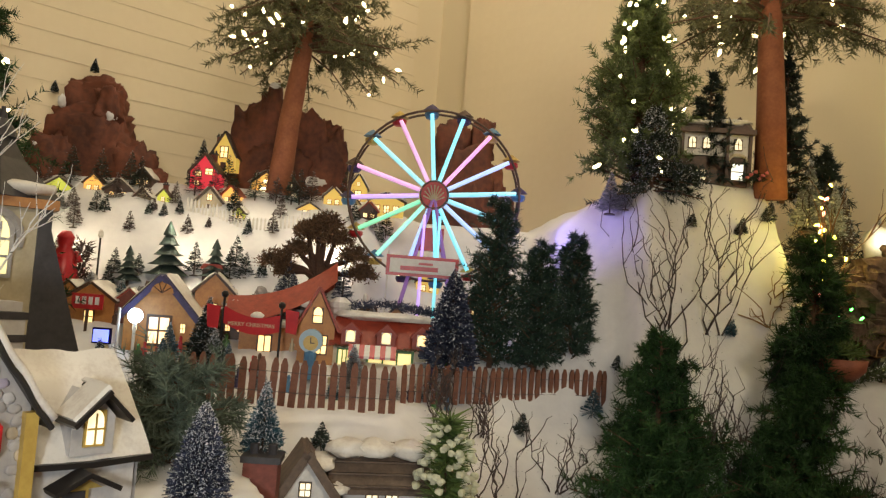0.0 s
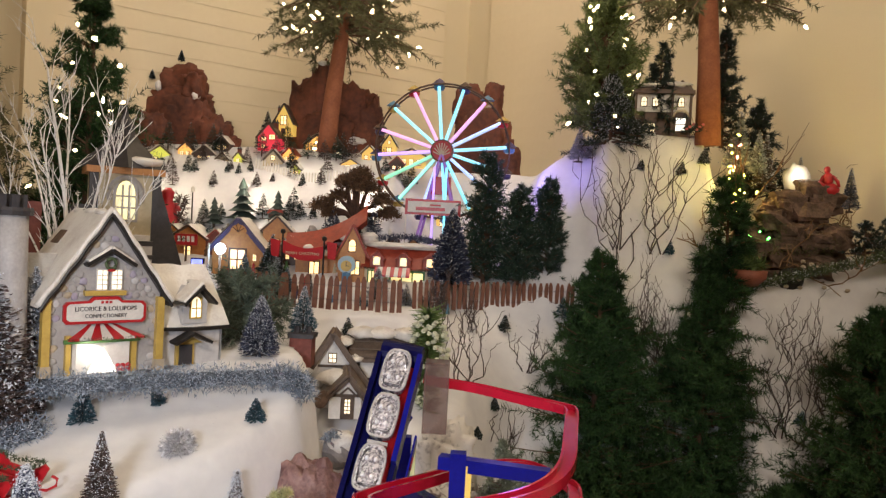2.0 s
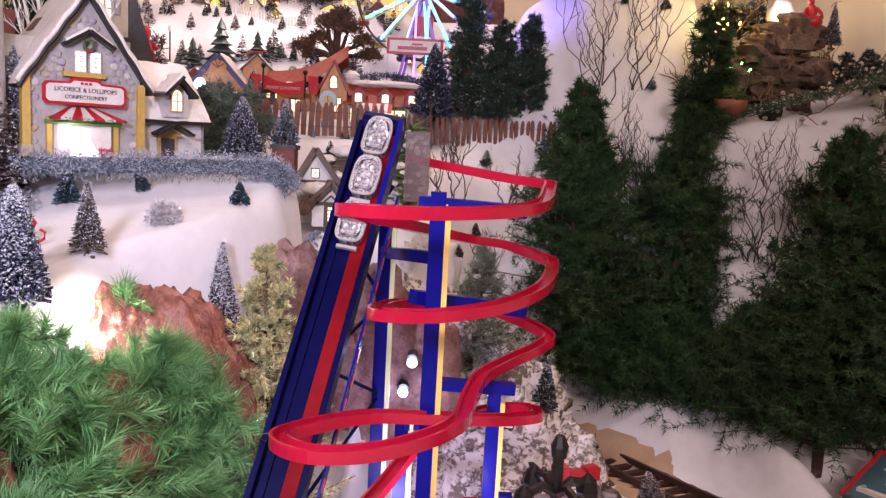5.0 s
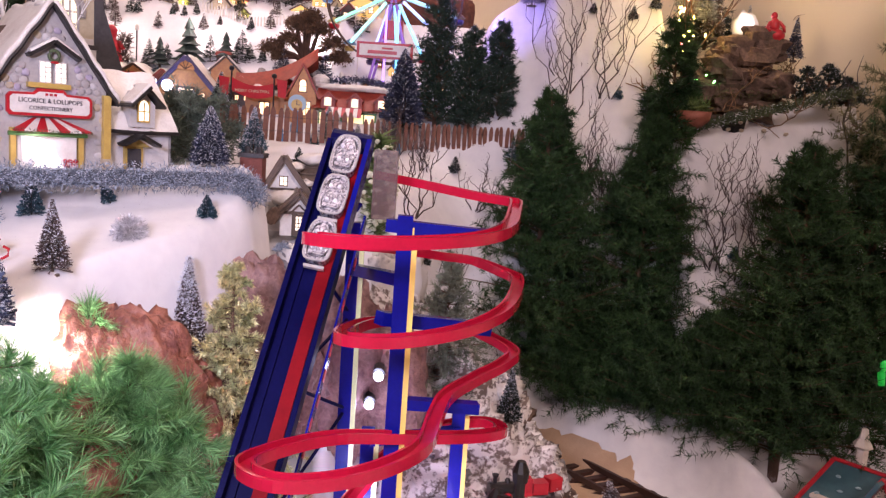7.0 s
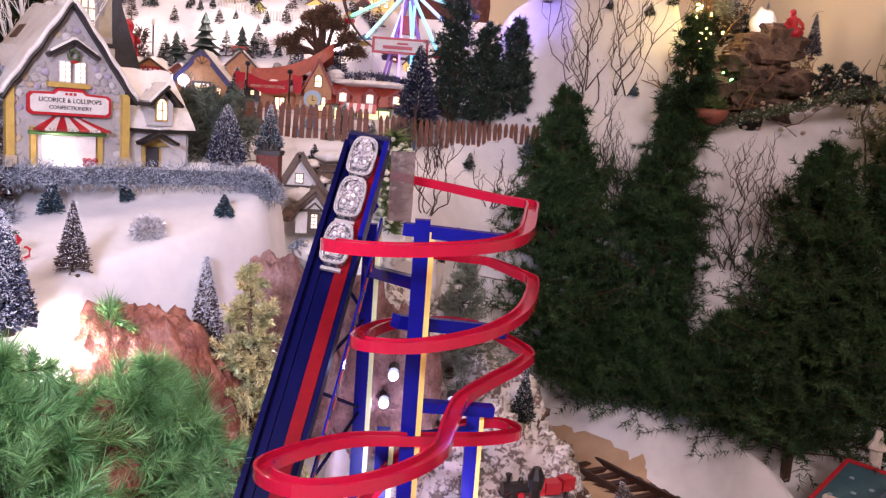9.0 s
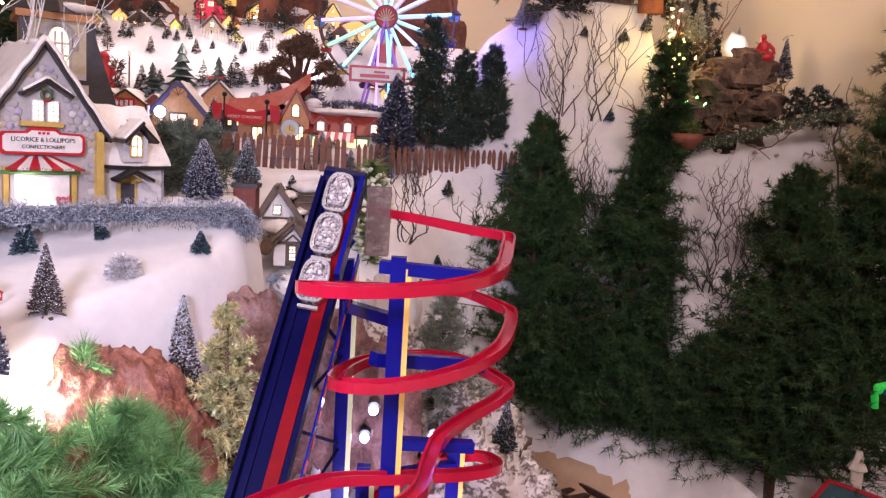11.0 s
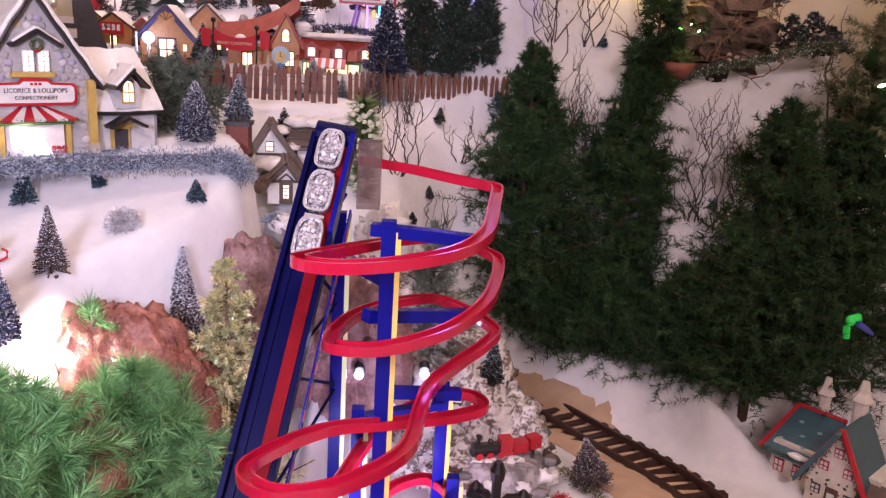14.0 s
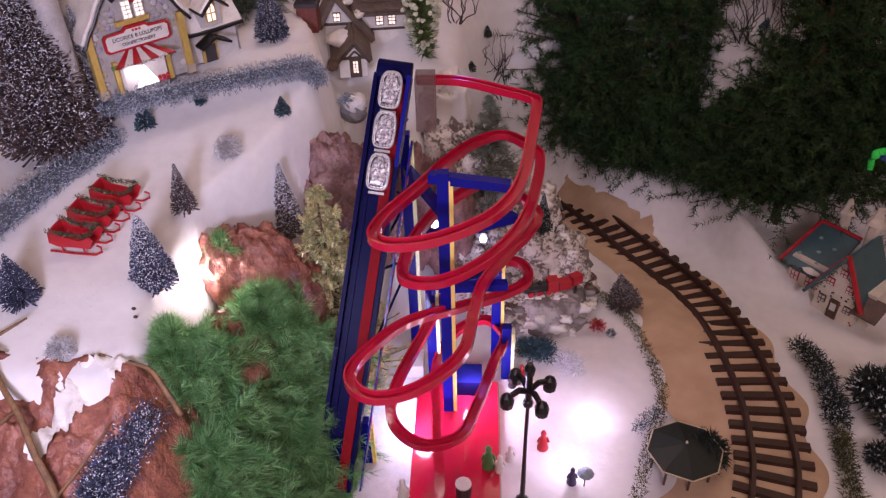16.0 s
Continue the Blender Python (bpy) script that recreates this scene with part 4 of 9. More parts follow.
def cabin(at, w, d, h, rh, wall_mat, roof_mat, label, turn=0, wins=(), door=None, snow=None, stack=None, trim=None, group="village houses", name="village_house", category="toy house", pane=WARM, frame=BROWN):
    ob = thing(name, at, label, category, group, turn)
    part("wall", gable_walls(w, d, h, rh), wall_mat, ob)
    gable_roof(ob, w, d, h, rh, roof_mat, snow=snow, wavy=0.5, thick=max(0.002, w * 0.05))
    for x, z, ww, hh in wins:
        window(ob, x, z, ww, hh, pane=pane, frame=frame)
    if door:
        x, ww, hh = door
        dr = part("door", Mesh().box((x, -0.001, hh / 2), (ww, 0.002, hh)), BROWN, ob)
        part("knob", Mesh().blob((x + ww * 0.3, -0.0025, hh * 0.45), (0.0007,) * 3, 6), YELLOW, dr)
    if trim:
        for s in (-1, 1):
            part("bargeboard", Mesh().sweep([(s * w * 0.56, -d * 0.06 - 0.003, h - rh * 0.12), (0, -d * 0.06 - 0.003, h + rh)], [(-0.0012, -w * 0.04), (0.0012, -w * 0.04), (0.0012, w * 0.04), (-0.0012, w * 0.04)]), trim, ob)
    if stack:
        chimney(ob, *stack)
    return ob


# the stone sweet shop on the left terrace
shop = thing("sweet_shop", (-0.300, 0.416, 0.338), "grey stone sweet shop with snowy roofs and yellow columns", "toy house", turn=44)
shop.scale.x = 0.92
part("wall", gable_walls(0.110, 0.100, 0.0725, 0.074), STONE, shop)
gable_roof(shop, 0.110, 0.100, 0.0725, 0.074, BLACKTRIM, over=0.16, thick=0.002, snow=GLAZE, wavy=0.9)
rng = random.Random(4)
for s in (-1, 1):
    rake = [(s * (0.0655 - 0.0655 * u), -0.0075, 0.0635 + 0.0870 * u + 0.0010 * math.sin(u * 23 + s)) for u in np.linspace(0, 1, 16)]
    part("snow_edge", Mesh().tube([(x, y, z + 0.0018) for x, y, z in rake], 0.0028, 7), GLAZE, shop, "thick painted snow along the gable", smooth=True)
    part("bargeboard", Mesh().tube([(x * 0.985, y - 0.0012, z - 0.0032) for x, y, z in rake], 0.0019, 6), BLACKTRIM, shop)
for k in range(15 * 21):
    x, z = -0.052 + (k % 15) * 0.0074 + 0.0037 * (k // 15 % 2) + rng.uniform(-0.0012, 0.0012), 0.006 + (k // 15) * 0.0066 + rng.uniform(-0.001, 0.001)
    if abs(x) > 0.052 or z > 0.064 + (0.055 - abs(x)) * 1.3 or (-0.046 < x < 0.044 and z < 0.071) or (abs(x) < 0.022 and 0.07 < z < 0.115):
        continue
    m = Mesh().blob((x, -0.0002, z), (rng.uniform(0.0036, 0.0048), 0.0006, rng.uniform(0.0029, 0.0038)), 8, 0.25, k)
    part("stone", m, rng.choice((STONE_LILAC, STONE_TAN, STONE_PALE, STONE, STONE, STONE, STONE)), shop, smooth=True)
for x in (-0.057, 0.054):
    part("column", Mesh().box((x, -0.002, 0.035), (0.0075, 0.008, 0.070)), YELLOW, shop, "yellow corner column")
    part("column_base", Mesh().box((x, -0.002, 0.005), (0.010, 0.010, 0.010)), STONE_TAN, shop)
for x in (-0.036, 0.028):
    part("door_column", Mesh().box((x, -0.002, 0.018), (0.005, 0.006, 0.036)), YELLOW, shop)
doorway = part("shop_window", Mesh().box((-0.004, -0.0012, 0.016), (0.055, 0.002, 0.032)), WHITE, shop, "bright shop window with white curtains")
part("pane", Mesh().prism([(-0.017, 0.001), (0.011, 0.001), (0.004, 0.014), (-0.003, 0.024), (-0.010, 0.014)], -0.0034, -0.0026), glow("shop_glow", (1.0, 0.86, 0.62), 3.2), doorway)
for s in (-1, 1):
    part("curtain", Mesh().prism([(-0.003 + s * 0.026, 0.001), (-0.003 + s * 0.015, 0.001), (-0.003 + s * 0.008, 0.013), (-0.003, 0.026), (-0.003 + s * 0.026, 0.030)], -0.0052, -0.0042), WHITE, doorway)
for k in range(6):
    part("poinsettia", Mesh().blob((0.012 + k % 3 * 0.005, -0.006, 0.003 + k // 3 * 0.004), (0.0026, 0.002, 0.0022), 6, 0.4, k), REDPAINT, shop)
awn = part("awning", Mesh().tube([(-0.041, -0.006, 0.028), (0.033, -0.006, 0.028)], 0.0022, 6), GREENPAINT, shop, "red and white striped awning")
for k in range(7):
    a0, a1 = -0.041 + 0.0106 * k, -0.041 + 0.0106 * (k + 1)
    t0, t1 = -0.004 + (a0 + 0.004) * 0.35, -0.004 + (a1 + 0.004) * 0.35
    m = Mesh().add([(a0, -0.018, 0.0320), (a1, -0.018, 0.0320), (t1, -0.001, 0.0425), (t0, -0.001, 0.0425), (a0, -0.018, 0.0303), (a1, -0.018, 0.0303), (t1, -0.001, 0.0405), (t0, -0.001, 0.0405)], [(0, 1, 2, 3), (4, 7, 6, 5), (0, 4, 5, 1)])
    part("stripe", m, REDPAINT if k % 2 == 0 else WHITE, awn)
part("awning_garland", fuzz([(-0.041, -0.018, 0.0335), (0.033, -0.018, 0.0335)], 0.0025, 260, 0.002, 0.0004, 5, 0.3), GARLAND, shop)
board_s = Mesh()
outline = [(-0.043, 0.046), (-0.040, 0.043), (0.034, 0.043), (0.037, 0.046), (0.037, 0.060), (0.034, 0.063), (0.013, 0.0638), (0.009, 0.0675), (-0.015, 0.0675), (-0.019, 0.0638), (-0.040, 0.063), (-0.043, 0.060)]
sign = part("shop_sign", board_s.prism(outline, -0.0085, -0.0055), REDPAINT, shop, "white shop sign with a red border")
part("sign_face", Mesh().prism([(-0.003 + (x + 0.003) * 0.93, 0.0545 + (z - 0.0545) * 0.78) for x, z in outline], -0.0092, -0.0086), WHITE, sign)
words("LICORICE & LOLLIPOPS", 0.0058, SLATE, sign, (-0.003, -0.0096, 0.0565))
words("CONFECTIONERY", 0.0050, SLATE, sign, (-0.003, -0.0096, 0.0500))
sign.location.z, awn.location.z = 0.004, 0.003
for x in (-0.007, -0.003, 0.001):
    part("sign_mark", Mesh().box((x, -0.0095, 0.0625), (0.0026, 0.0006, 0.0022)), REDPAINT, sign)
for s in (-1, 1):
    window(shop, s * 0.0072 + 0.001, 0.0865, 0.0088, 0.017, -0.002, PALEWIN, STONE_PALE, (1, 3))
part("window_sill", Mesh().box((-0.003, -0.004, 0.0745), (0.040, 0.006, 0.0045)), YELLOW, shop)
for s in (-1, 1):
    part("window_hood", Mesh().sweep([(s * 0.024 + 0.001, -0.006, 0.100), (0.001, -0.006, 0.114)], [(-0.006, -0.0016), (0.004, -0.0016), (0.004, 0.0016), (-0.006, 0.0016)]), BLACKTRIM, shop)
    part("hood_snow", Mesh().sweep([(s * 0.022 + 0.001, -0.005, 0.1035), (0.001, -0.005, 0.1165)], [(-0.005, -0.001), (0.004, -0.001), (0.003, 0.0016), (-0.004, 0.0016)]), GLAZE, shop)
wreath = part("wreath", Mesh().tube([(0.001 + 0.0048 * math.cos(a), -0.0065, 0.1015 + 0.0048 * math.sin(a)) for a in np.linspace(0, 2 * math.pi, 14)[:-1]], 0.0017, 6, closed=True), GARLAND, shop, "green wreath with red bow")
part("bow", Mesh().blob((0.001, -0.008, 0.0955), (0.004, 0.0015, 0.0014), 8), REDPAINT, wreath)
# side wall window, side dormer and roof details
part("side_window", Mesh().box((-0.0572, 0.028, 0.030), (0.0012, 0.016, 0.028)), YELLOW, shop)
part("side_pane", Mesh().box((-0.0580, 0.028, 0.030), (0.0008, 0.011, 0.022)), PALEWIN, shop)
dorm = part("side_dormer", Mesh().add([(-0.064, 0.030, 0.072), (-0.064, 0.056, 0.072), (-0.064, 0.056, 0.090), (-0.064, 0.043, 0.105), (-0.064, 0.030, 0.090), (-0.010, 0.030, 0.072), (-0.010, 0.056, 0.072), (-0.010, 0.056, 0.090), (-0.010, 0.043, 0.105), (-0.010, 0.030, 0.090)],
            [(0, 1, 2, 3, 4), (9, 8, 7, 6, 5), (0, 5, 6, 1), (1, 6, 7, 2), (4, 9, 5, 0)]), STONE, shop, "small dormer with a snowy roof")
part("dormer_roof", Mesh().add([(-0.068, 0.026, 0.087), (-0.068, 0.043, 0.108), (-0.068, 0.060, 0.087), (-0.005, 0.026, 0.087), (-0.005, 0.043, 0.108), (-0.005, 0.060, 0.087)], [(0, 1, 4, 3), (1, 2, 5, 4), (0, 3, 4, 1)]), GLAZE, dorm)
part("dormer_pane", Mesh().box((-0.0645, 0.043, 0.083), (0.0008, 0.011, 0.013)), PALEWIN, dorm)
part("roof_ladder", Mesh().box((-0.022, 0.075, 0.122), (0.016, 0.020, 0.004), Euler((0, radians(-50), 0)).to_matrix()), BROWN, shop)
for k, (y, s) in enumerate(((0.02, 1.0), (0.05, 1.2), (0.085, 0.9))):
    part("ridge_snow", Mesh().blob((0, y, 0.1485), (0.006, 0.014 * s, 0.0035), 10, 0.3, k), GLAZE, shop, smooth=True)
part("ridge_cap", Mesh().sweep([(0, -0.004, 0.1475), (0, 0.104, 0.1475)], [(-0.004, -0.001), (0.004, -0.001), (0, 0.003)]), SLATE, shop)
# the low side wing
def wx(x):
    return 0.055 + (x - 0.052) * 0.92


part("wing_wall", Mesh().box((wx(0.094), 0.045, 0.019), (0.072, 0.070, 0.038)), STONE_PALE, shop, "low white side wing with a snowy roof")
nx, ny, m = 14, 10, Mesh()
for i in range(nx + 1):
    for j in range(ny + 1):
        u, v = i / nx, j / ny
        z = 0.038 + 0.060 * v ** 0.9 + 0.002 * noise.noise((u * 4, v * 4, 7.0))
        m.v.append((wx(0.052 + 0.090 * u - 0.006 * v * u), 0.004 + 0.052 * v + 0.001 * math.sin(u * 18) * (1 - v), z))
m.f = [(i * (ny + 1) + j, (i + 1) * (ny + 1) + j, (i + 1) * (ny + 1) + j + 1, i * (ny + 1) + j + 1) for i in range(nx) for j in range(ny)]
part("wing_roof", m, GLAZE, shop, "snow-covered wing roof", smooth=True)
part("wing_roof_edge", Mesh().sweep([(wx(0.052), 0.0035, 0.0375), (wx(0.098), 0.0015, 0.0365), (wx(0.142), 0.0035, 0.0375)], [(-0.002, -0.002), (0.002, -0.002), (0.002, 0.0015), (-0.002, 0.0015)]), BLACKTRIM, shop)
part("wing_gable", Mesh().add([(x, y, z) for x in (wx(0.136), wx(0.130)) for y, z in ((0.010, 0.0), (0.080, 0.0), (0.080, 0.038), (0.054, 0.096), (0.010, 0.038))], [(0, 1, 2, 3, 4), (9, 8, 7, 6, 5), (3, 8, 9, 4), (2, 7, 8, 3)]), STONE_PALE, shop)
d2 = part("wing_dormer", Mesh().prism([(wx(0.081), 0.042), (wx(0.111), 0.042), (wx(0.111), 0.064), (wx(0.096), 0.078), (wx(0.081), 0.064)], 0.002, 0.040), STONE_PALE, shop, "dormer with an arched yellow window")
for s in (-1, 1):
    part("dormer_hood", Mesh().sweep([(wx(0.096 + s * 0.023), 0.002, 0.062), (wx(0.096), 0.002, 0.0815)], [(-0.010, -0.0014), (0.020, -0.0014), (0.020, 0.0014), (-0.010, 0.0014)]), BLACKTRIM, d2)
    part("dormer_snow", Mesh().sweep([(wx(0.096 + s * 0.022), 0.004, 0.065), (wx(0.096), 0.004, 0.0840)], [(-0.008, -0.001), (0.020, -0.001), (0.018, 0.0018), (-0.007, 0.0018)]), GLAZE, d2)
window(shop, wx(0.096), 0.0575, 0.0105, 0.018, 0.0015, PALEWIN, YELLOW, (1, 1), True, "arched_window")
part("door_hood", Mesh().sweep([(wx(0.066), -0.004, 0.0245), (wx(0.088), -0.004, 0.0340), (wx(0.110), -0.004, 0.0245)], [(-0.005, -0.0014), (0.012, -0.0014), (0.012, 0.0016), (-0.005, 0.0016)]), BLACKTRIM, shop)
part("door_gable", Mesh().prism([(wx(0.070), 0.0225), (wx(0.106), 0.0225), (wx(0.088), 0.0315)], 0.001, 0.012), YELLOW, shop)
wd = part("wing_door", Mesh().box((wx(0.088), 0.008, 0.0115), (0.020, 0.005, 0.023)), YELLOW, shop, "dark side door in a yellow frame")
part("door_panel", Mesh().box((wx(0.088), 0.005, 0.0105), (0.0145, 0.002, 0.020)), SLATE, wd)
# the round stone chimney tower
tower = part("chimney_tower", Mesh().lathe([(0.0190, 0), (0.0175, 0.02), (0.0165, 0.06), (0.0155, 0.105), (0.0150, 0.143)], (-0.086, 0.012, 0), 14), material("tower_stone", (0.52, 0.50, 0.49), (0.36, 0.34, 0.34), 0.6, scale=70, bump=0.5, depth=0.001), shop, "pale stone chimney tower", smooth=True)
part("tower_cap", Mesh().lathe([(0.0185, 0), (0.0195, 0.004), (0.0185, 0.007), (0.012, 0.007)], (-0.086, 0.012, 0.142), 14), SLATE, tower)
for k in range(4):
    a = k * 1.57
    part("tower_pot", Mesh().box((-0.086 + 0.009 * math.cos(a), 0.012 + 0.009 * math.sin(a), 0.154), (0.007, 0.007, 0.012)), SLATE, tower)
for k in range(3):
    part("foot_gable", Mesh().prism([(-0.105 + k * 0.012, 0.0), (-0.090 + k * 0.012, 0.0), (-0.0975 + k * 0.012, 0.020 + k * 0.006)], -0.004 + k * 0.004, 0.010), GLAZE if k % 2 else STONE_PALE, shop)
# black-and-white chimney of the shop's back wing
stack = part("chimney", Mesh().box((0.060, 0.078, 0.098), (0.026, 0.026, 0.040)), STONE_PALE, shop, "pale chimney block with dark bands")
for z in (0.104, 0.118):
    part("band", Mesh().box((0.060, 0.078, z), (0.029, 0.029, 0.0045)), SLATE, stack)
part("cap", Mesh().box((0.060, 0.078, 0.1235), (0.022, 0.022, 0.006)), STONE_PALE, stack)

# the grey church house behind
church = thing("church_house", (-0.392, 0.655, 0.345), "grey towered house with a lit arched window", "toy house", turn=30)
part("wall", Mesh().box((0, 0.035, 0.095), (0.076, 0.07, 0.19)), CREAM, church)
part("corner_pier", Mesh().box((0.036, 0.0, 0.095), (0.010, 0.010, 0.19)), SLATE, church)
part("corner_pier", Mesh().box((-0.036, 0.0, 0.095), (0.010, 0.010, 0.19)), SLATE, church)
part("side_roof", Mesh().add([(0.040, -0.006, 0.175), (0.040, 0.07, 0.175), (0.075, 0.07, 0.06), (0.075, -0.006, 0.06), (0.038, -0.006, 0.05), (0.038, 0.07, 0.05)], [(0, 3, 2, 1), (0, 4, 3), (1, 2, 5), (3, 4, 5, 2)]), SLATE, church, "steep dark side roof")
part("cornice", Mesh().box((0, 0.034, 0.193), (0.090, 0.084, 0.008)), ORANGE, church)
window(church, 0.0, 0.155, 0.022, 0.042, -0.004, glow("church_window", (0.9, 0.72, 0.22), 1.1), STONE, (2, 2), True, "arched_window")
part("window_arch", Mesh().tube([(0.019 * math.cos(a), -0.004, 0.163 + 0.022 * math.sin(a)) for a in np.linspace(-0.3, math.pi + 0.3, 12)], 0.0035, 6), STONE, church)
part("spire_roof", Mesh().lathe([(0.056, 0), (0.036, 0.018), (0.020, 0.034), (0.012, 0.048), (0.011, 0.052)], (0, 0.034, 0.197), 4), SLATE, church, "dark tiered roof")
part("finial", Mesh().lathe([(0.013, 0), (0.010, 0.008), (0.004, 0.016), (0.003, 0.02), (0.0015, 0.026)], (0, 0.034, 0.249), 10), SLATE, church)
part("roof_snow", Mesh().blob((0.018, 0.004, 0.206), (0.026, 0.010, 0.006), 12, 0.3, 3.0), GLAZE, church, smooth=True)
part("low_roof", Mesh().prism([(-0.10, 0.05), (-0.035, 0.05), (-0.035, 0.15), (-0.055, 0.15)], -0.004, 0.07), SLATE, church)

# red-brick tower house at the edge
brick_h = thing("brick_town_house", (-0.505, 0.60, 0.345), "dark brick town house with slate roof and snow", "toy house", turn=35)
part("wall", Mesh().box((0, 0.04, 0.075), (0.07, 0.08, 0.15)), BRICK, brick_h)
part("upper_wall", Mesh().box((-0.045, 0.03, 0.10), (0.10, 0.08, 0.05)), SLATE, brick_h)
part("mansard", Mesh().lathe([(0.058, 0), (0.046, 0.05), (0.042, 0.058)], (-0.05, 0.03, 0.125), 4), SLATE, brick_h, "dark mansard roof")
part("chimney_block", Mesh().box((-0.052, 0.01, 0.195), (0.025, 0.025, 0.03)), TERRA, brick_h)
part("roof_snow", Mesh().blob((-0.05, 0.0, 0.178), (0.03, 0.02, 0.010), 12, 0.3, 5.0), GLAZE, brick_h, smooth=True)
for k in range(3):
    window(brick_h, -0.075 + k * 0.022, 0.095, 0.012, 0.022, -0.010, SLATE, STONE_PALE, (1, 1))
part("snow_ledge", Mesh().box((-0.05, -0.010, 0.122), (0.10, 0.012, 0.007)), GLAZE, brick_h)

# the half-timbered cottage below the fence
cot = thing("tudor_cottage", (-0.127, 0.652, 0.262), "half-timbered white cottage with brown snowy roofs", "toy house", turn=8)


def board(ob, a, b, w, d, mat=TIMBER, name="timber"):
    """A timber of width w and depth d between two points, its wide side to the front."""
    return part(name, Mesh().sweep([a, b], [(-d / 2, -w / 2), (d / 2, -w / 2), (d / 2, w / 2), (-d / 2, w / 2)]), mat, ob)


def slab(ob, a, b, y0, y1, t, mat, name):
    """A sloping slab between two points in x and z, t thick, from y0 to y1."""
    d = Vector((b[0] - a[0], 0, b[1] - a[1])).normalized()
    n = Vector((-d.z, 0, d.x)) * t
    n = n if n.z > 0 else -n
    return part(name, Mesh().add([(p[0] + n.x * k, y, p[1] + n.z * k) for y in (y0, y1) for k in (0, 1) for p in (a, b)], [(0, 1, 3, 2), (4, 6, 7, 5), (0, 2, 6, 4), (1, 5, 7, 3), (2, 3, 7, 6), (0, 4, 5, 1)]), mat, ob)


part("gable_wall", Mesh().prism([(-0.017, 0), (0.038, 0), (0.038, 0.036), (0, 0.088), (-0.017, 0.060)], 0, 0.06), WHITE, cot)
slab(cot, (-0.024, 0.049), (0.001, 0.090), -0.008, 0.062, 0.004, SHINGLE, "roof")
slab(cot, (0.046, 0.026), (-0.001, 0.090), -0.008, 0.062, 0.004, SHINGLE, "roof")
board(cot, (-0.024, -0.009, 0.050), (0.0, -0.009, 0.092), 0.007, 0.005, SHINGLE, "bargeboard")
board(cot, (0.0, -0.009, 0.092), (0.047, -0.009, 0.028), 0.007, 0.005, SHINGLE, "bargeboard")
for x, z in ((-0.0155, 0.058), (-0.006, 0.072), (0.007, 0.074), (0.020, 0.058), (0.034, 0.038)):
    board(cot, (x, -0.0012, 0), (x, -0.0012, z), 0.0028, 0.003)
board(cot, (-0.017, -0.0014, 0.052), (0.024, -0.0014, 0.052), 0.0028, 0.003)
window(cot, 0.0005, 0.062, 0.008, 0.010, -0.0012, PALEWIN, TIMBER, (1, 1))
for k, (x, z, a, c) in enumerate(((0.014, 0.079, 0.012, 0.006), (0.028, 0.060, 0.013, 0.006))):
    part("roof_snow", Mesh().blob((x, 0.028, z), (a, 0.030, c), 14, 0.3, k * 3.0), GLAZE, cot, smooth=True)
# the side wing with its window
part("wing_wall", Mesh().box((0.068, 0.042, 0.033), (0.068, 0.044, 0.066)), WHITE, cot)
part("wing_roof", Mesh().add([(x, y, z) for x in (0.020, 0.108) for y, z in ((0.008, 0.060), (0.043, 0.094), (0.078, 0.060), (0.078, 0.056), (0.043, 0.089), (0.008, 0.056))], [(0, 1, 4, 5), (1, 2, 3, 4), (6, 11, 10, 7), (7, 10, 9, 8), (0, 6, 7, 1), (1, 7, 8, 2), (5, 4, 10, 11), (0, 5, 11, 6)]), SHINGLE, cot, "brown shingle roof")
for k in range(4):
    y = 0.010 + k * 0.0085
    board(cot, (0.020, y, 0.063 + k * 0.0083), (0.108, y, 0.063 + k * 0.0083), 0.0014, 0.005, SHINGLE, "shingle_course")
for k, x in enumerate((0.036, 0.062, 0.090)):
    part("roof_snow", Mesh().blob((x, 0.036, 0.089), (0.018, 0.020, 0.008), 14, 0.35, k * 2.0 + 1), GLAZE, cot, smooth=True)
for x in (0.036, 0.050, 0.066, 0.084, 0.100):
    board(cot, (x, 0.0190, 0), (x, 0.0190, 0.062), 0.0026, 0.003)
board(cot, (0.034, 0.0188, 0.034), (0.102, 0.0188, 0.034), 0.0026, 0.003)
for x in (0.058, 0.075):
    window(cot, x, 0.048, 0.009, 0.014, 0.0190, PALEWIN, TIMBER, (1, 2))
# the gabled porch, turned to the front
porch = part("porch", Mesh().prism([(-0.021, 0), (0.0155, 0), (0.0155, 0.027), (0, 0.046), (-0.021, 0.026)], 0, 0.055), WHITE, cot, "gabled porch with a timbered door")
porch.matrix_local = cot.matrix_world.inverted() @ pose(-0.0965, 0.588, 0.266, 0, 0, 10)
for a, b in (((-0.030, 0.0205), (0.0, 0.050)), ((0.0205, 0.0235), (0.0, 0.050))):
    s = 1 if a[0] > 0 else -1
    t = Vector((b[0] - a[0], 0, b[1] - a[1])).normalized()
    n = Vector((-t.z, 0, t.x)) * (0.0030 if s < 0 else -0.0030)
    part("porch_roof", Mesh().add([(p[0] + n.x * k, y, p[1] + n.z * k) for y in (-0.008, 0.06) for k in (0, 1) for p in (a, b)], [(0, 1, 3, 2), (4, 6, 7, 5), (0, 2, 6, 4), (1, 5, 7, 3), (2, 3, 7, 6), (0, 4, 5, 1)]), SHINGLE, porch)
    board(porch, (a[0] * 0.92, -0.0075, a[1] - 0.001), (b[0], -0.0075, b[1] - 0.003), 0.0034, 0.003, TIMBER, "bargeboard")
for x in (-0.0205, -0.009, 0.009, 0.0148):
    board(porch, (x, -0.0012, 0.0), (x, -0.0012, 0.028), 0.0026, 0.0028, TIMBER, "post")
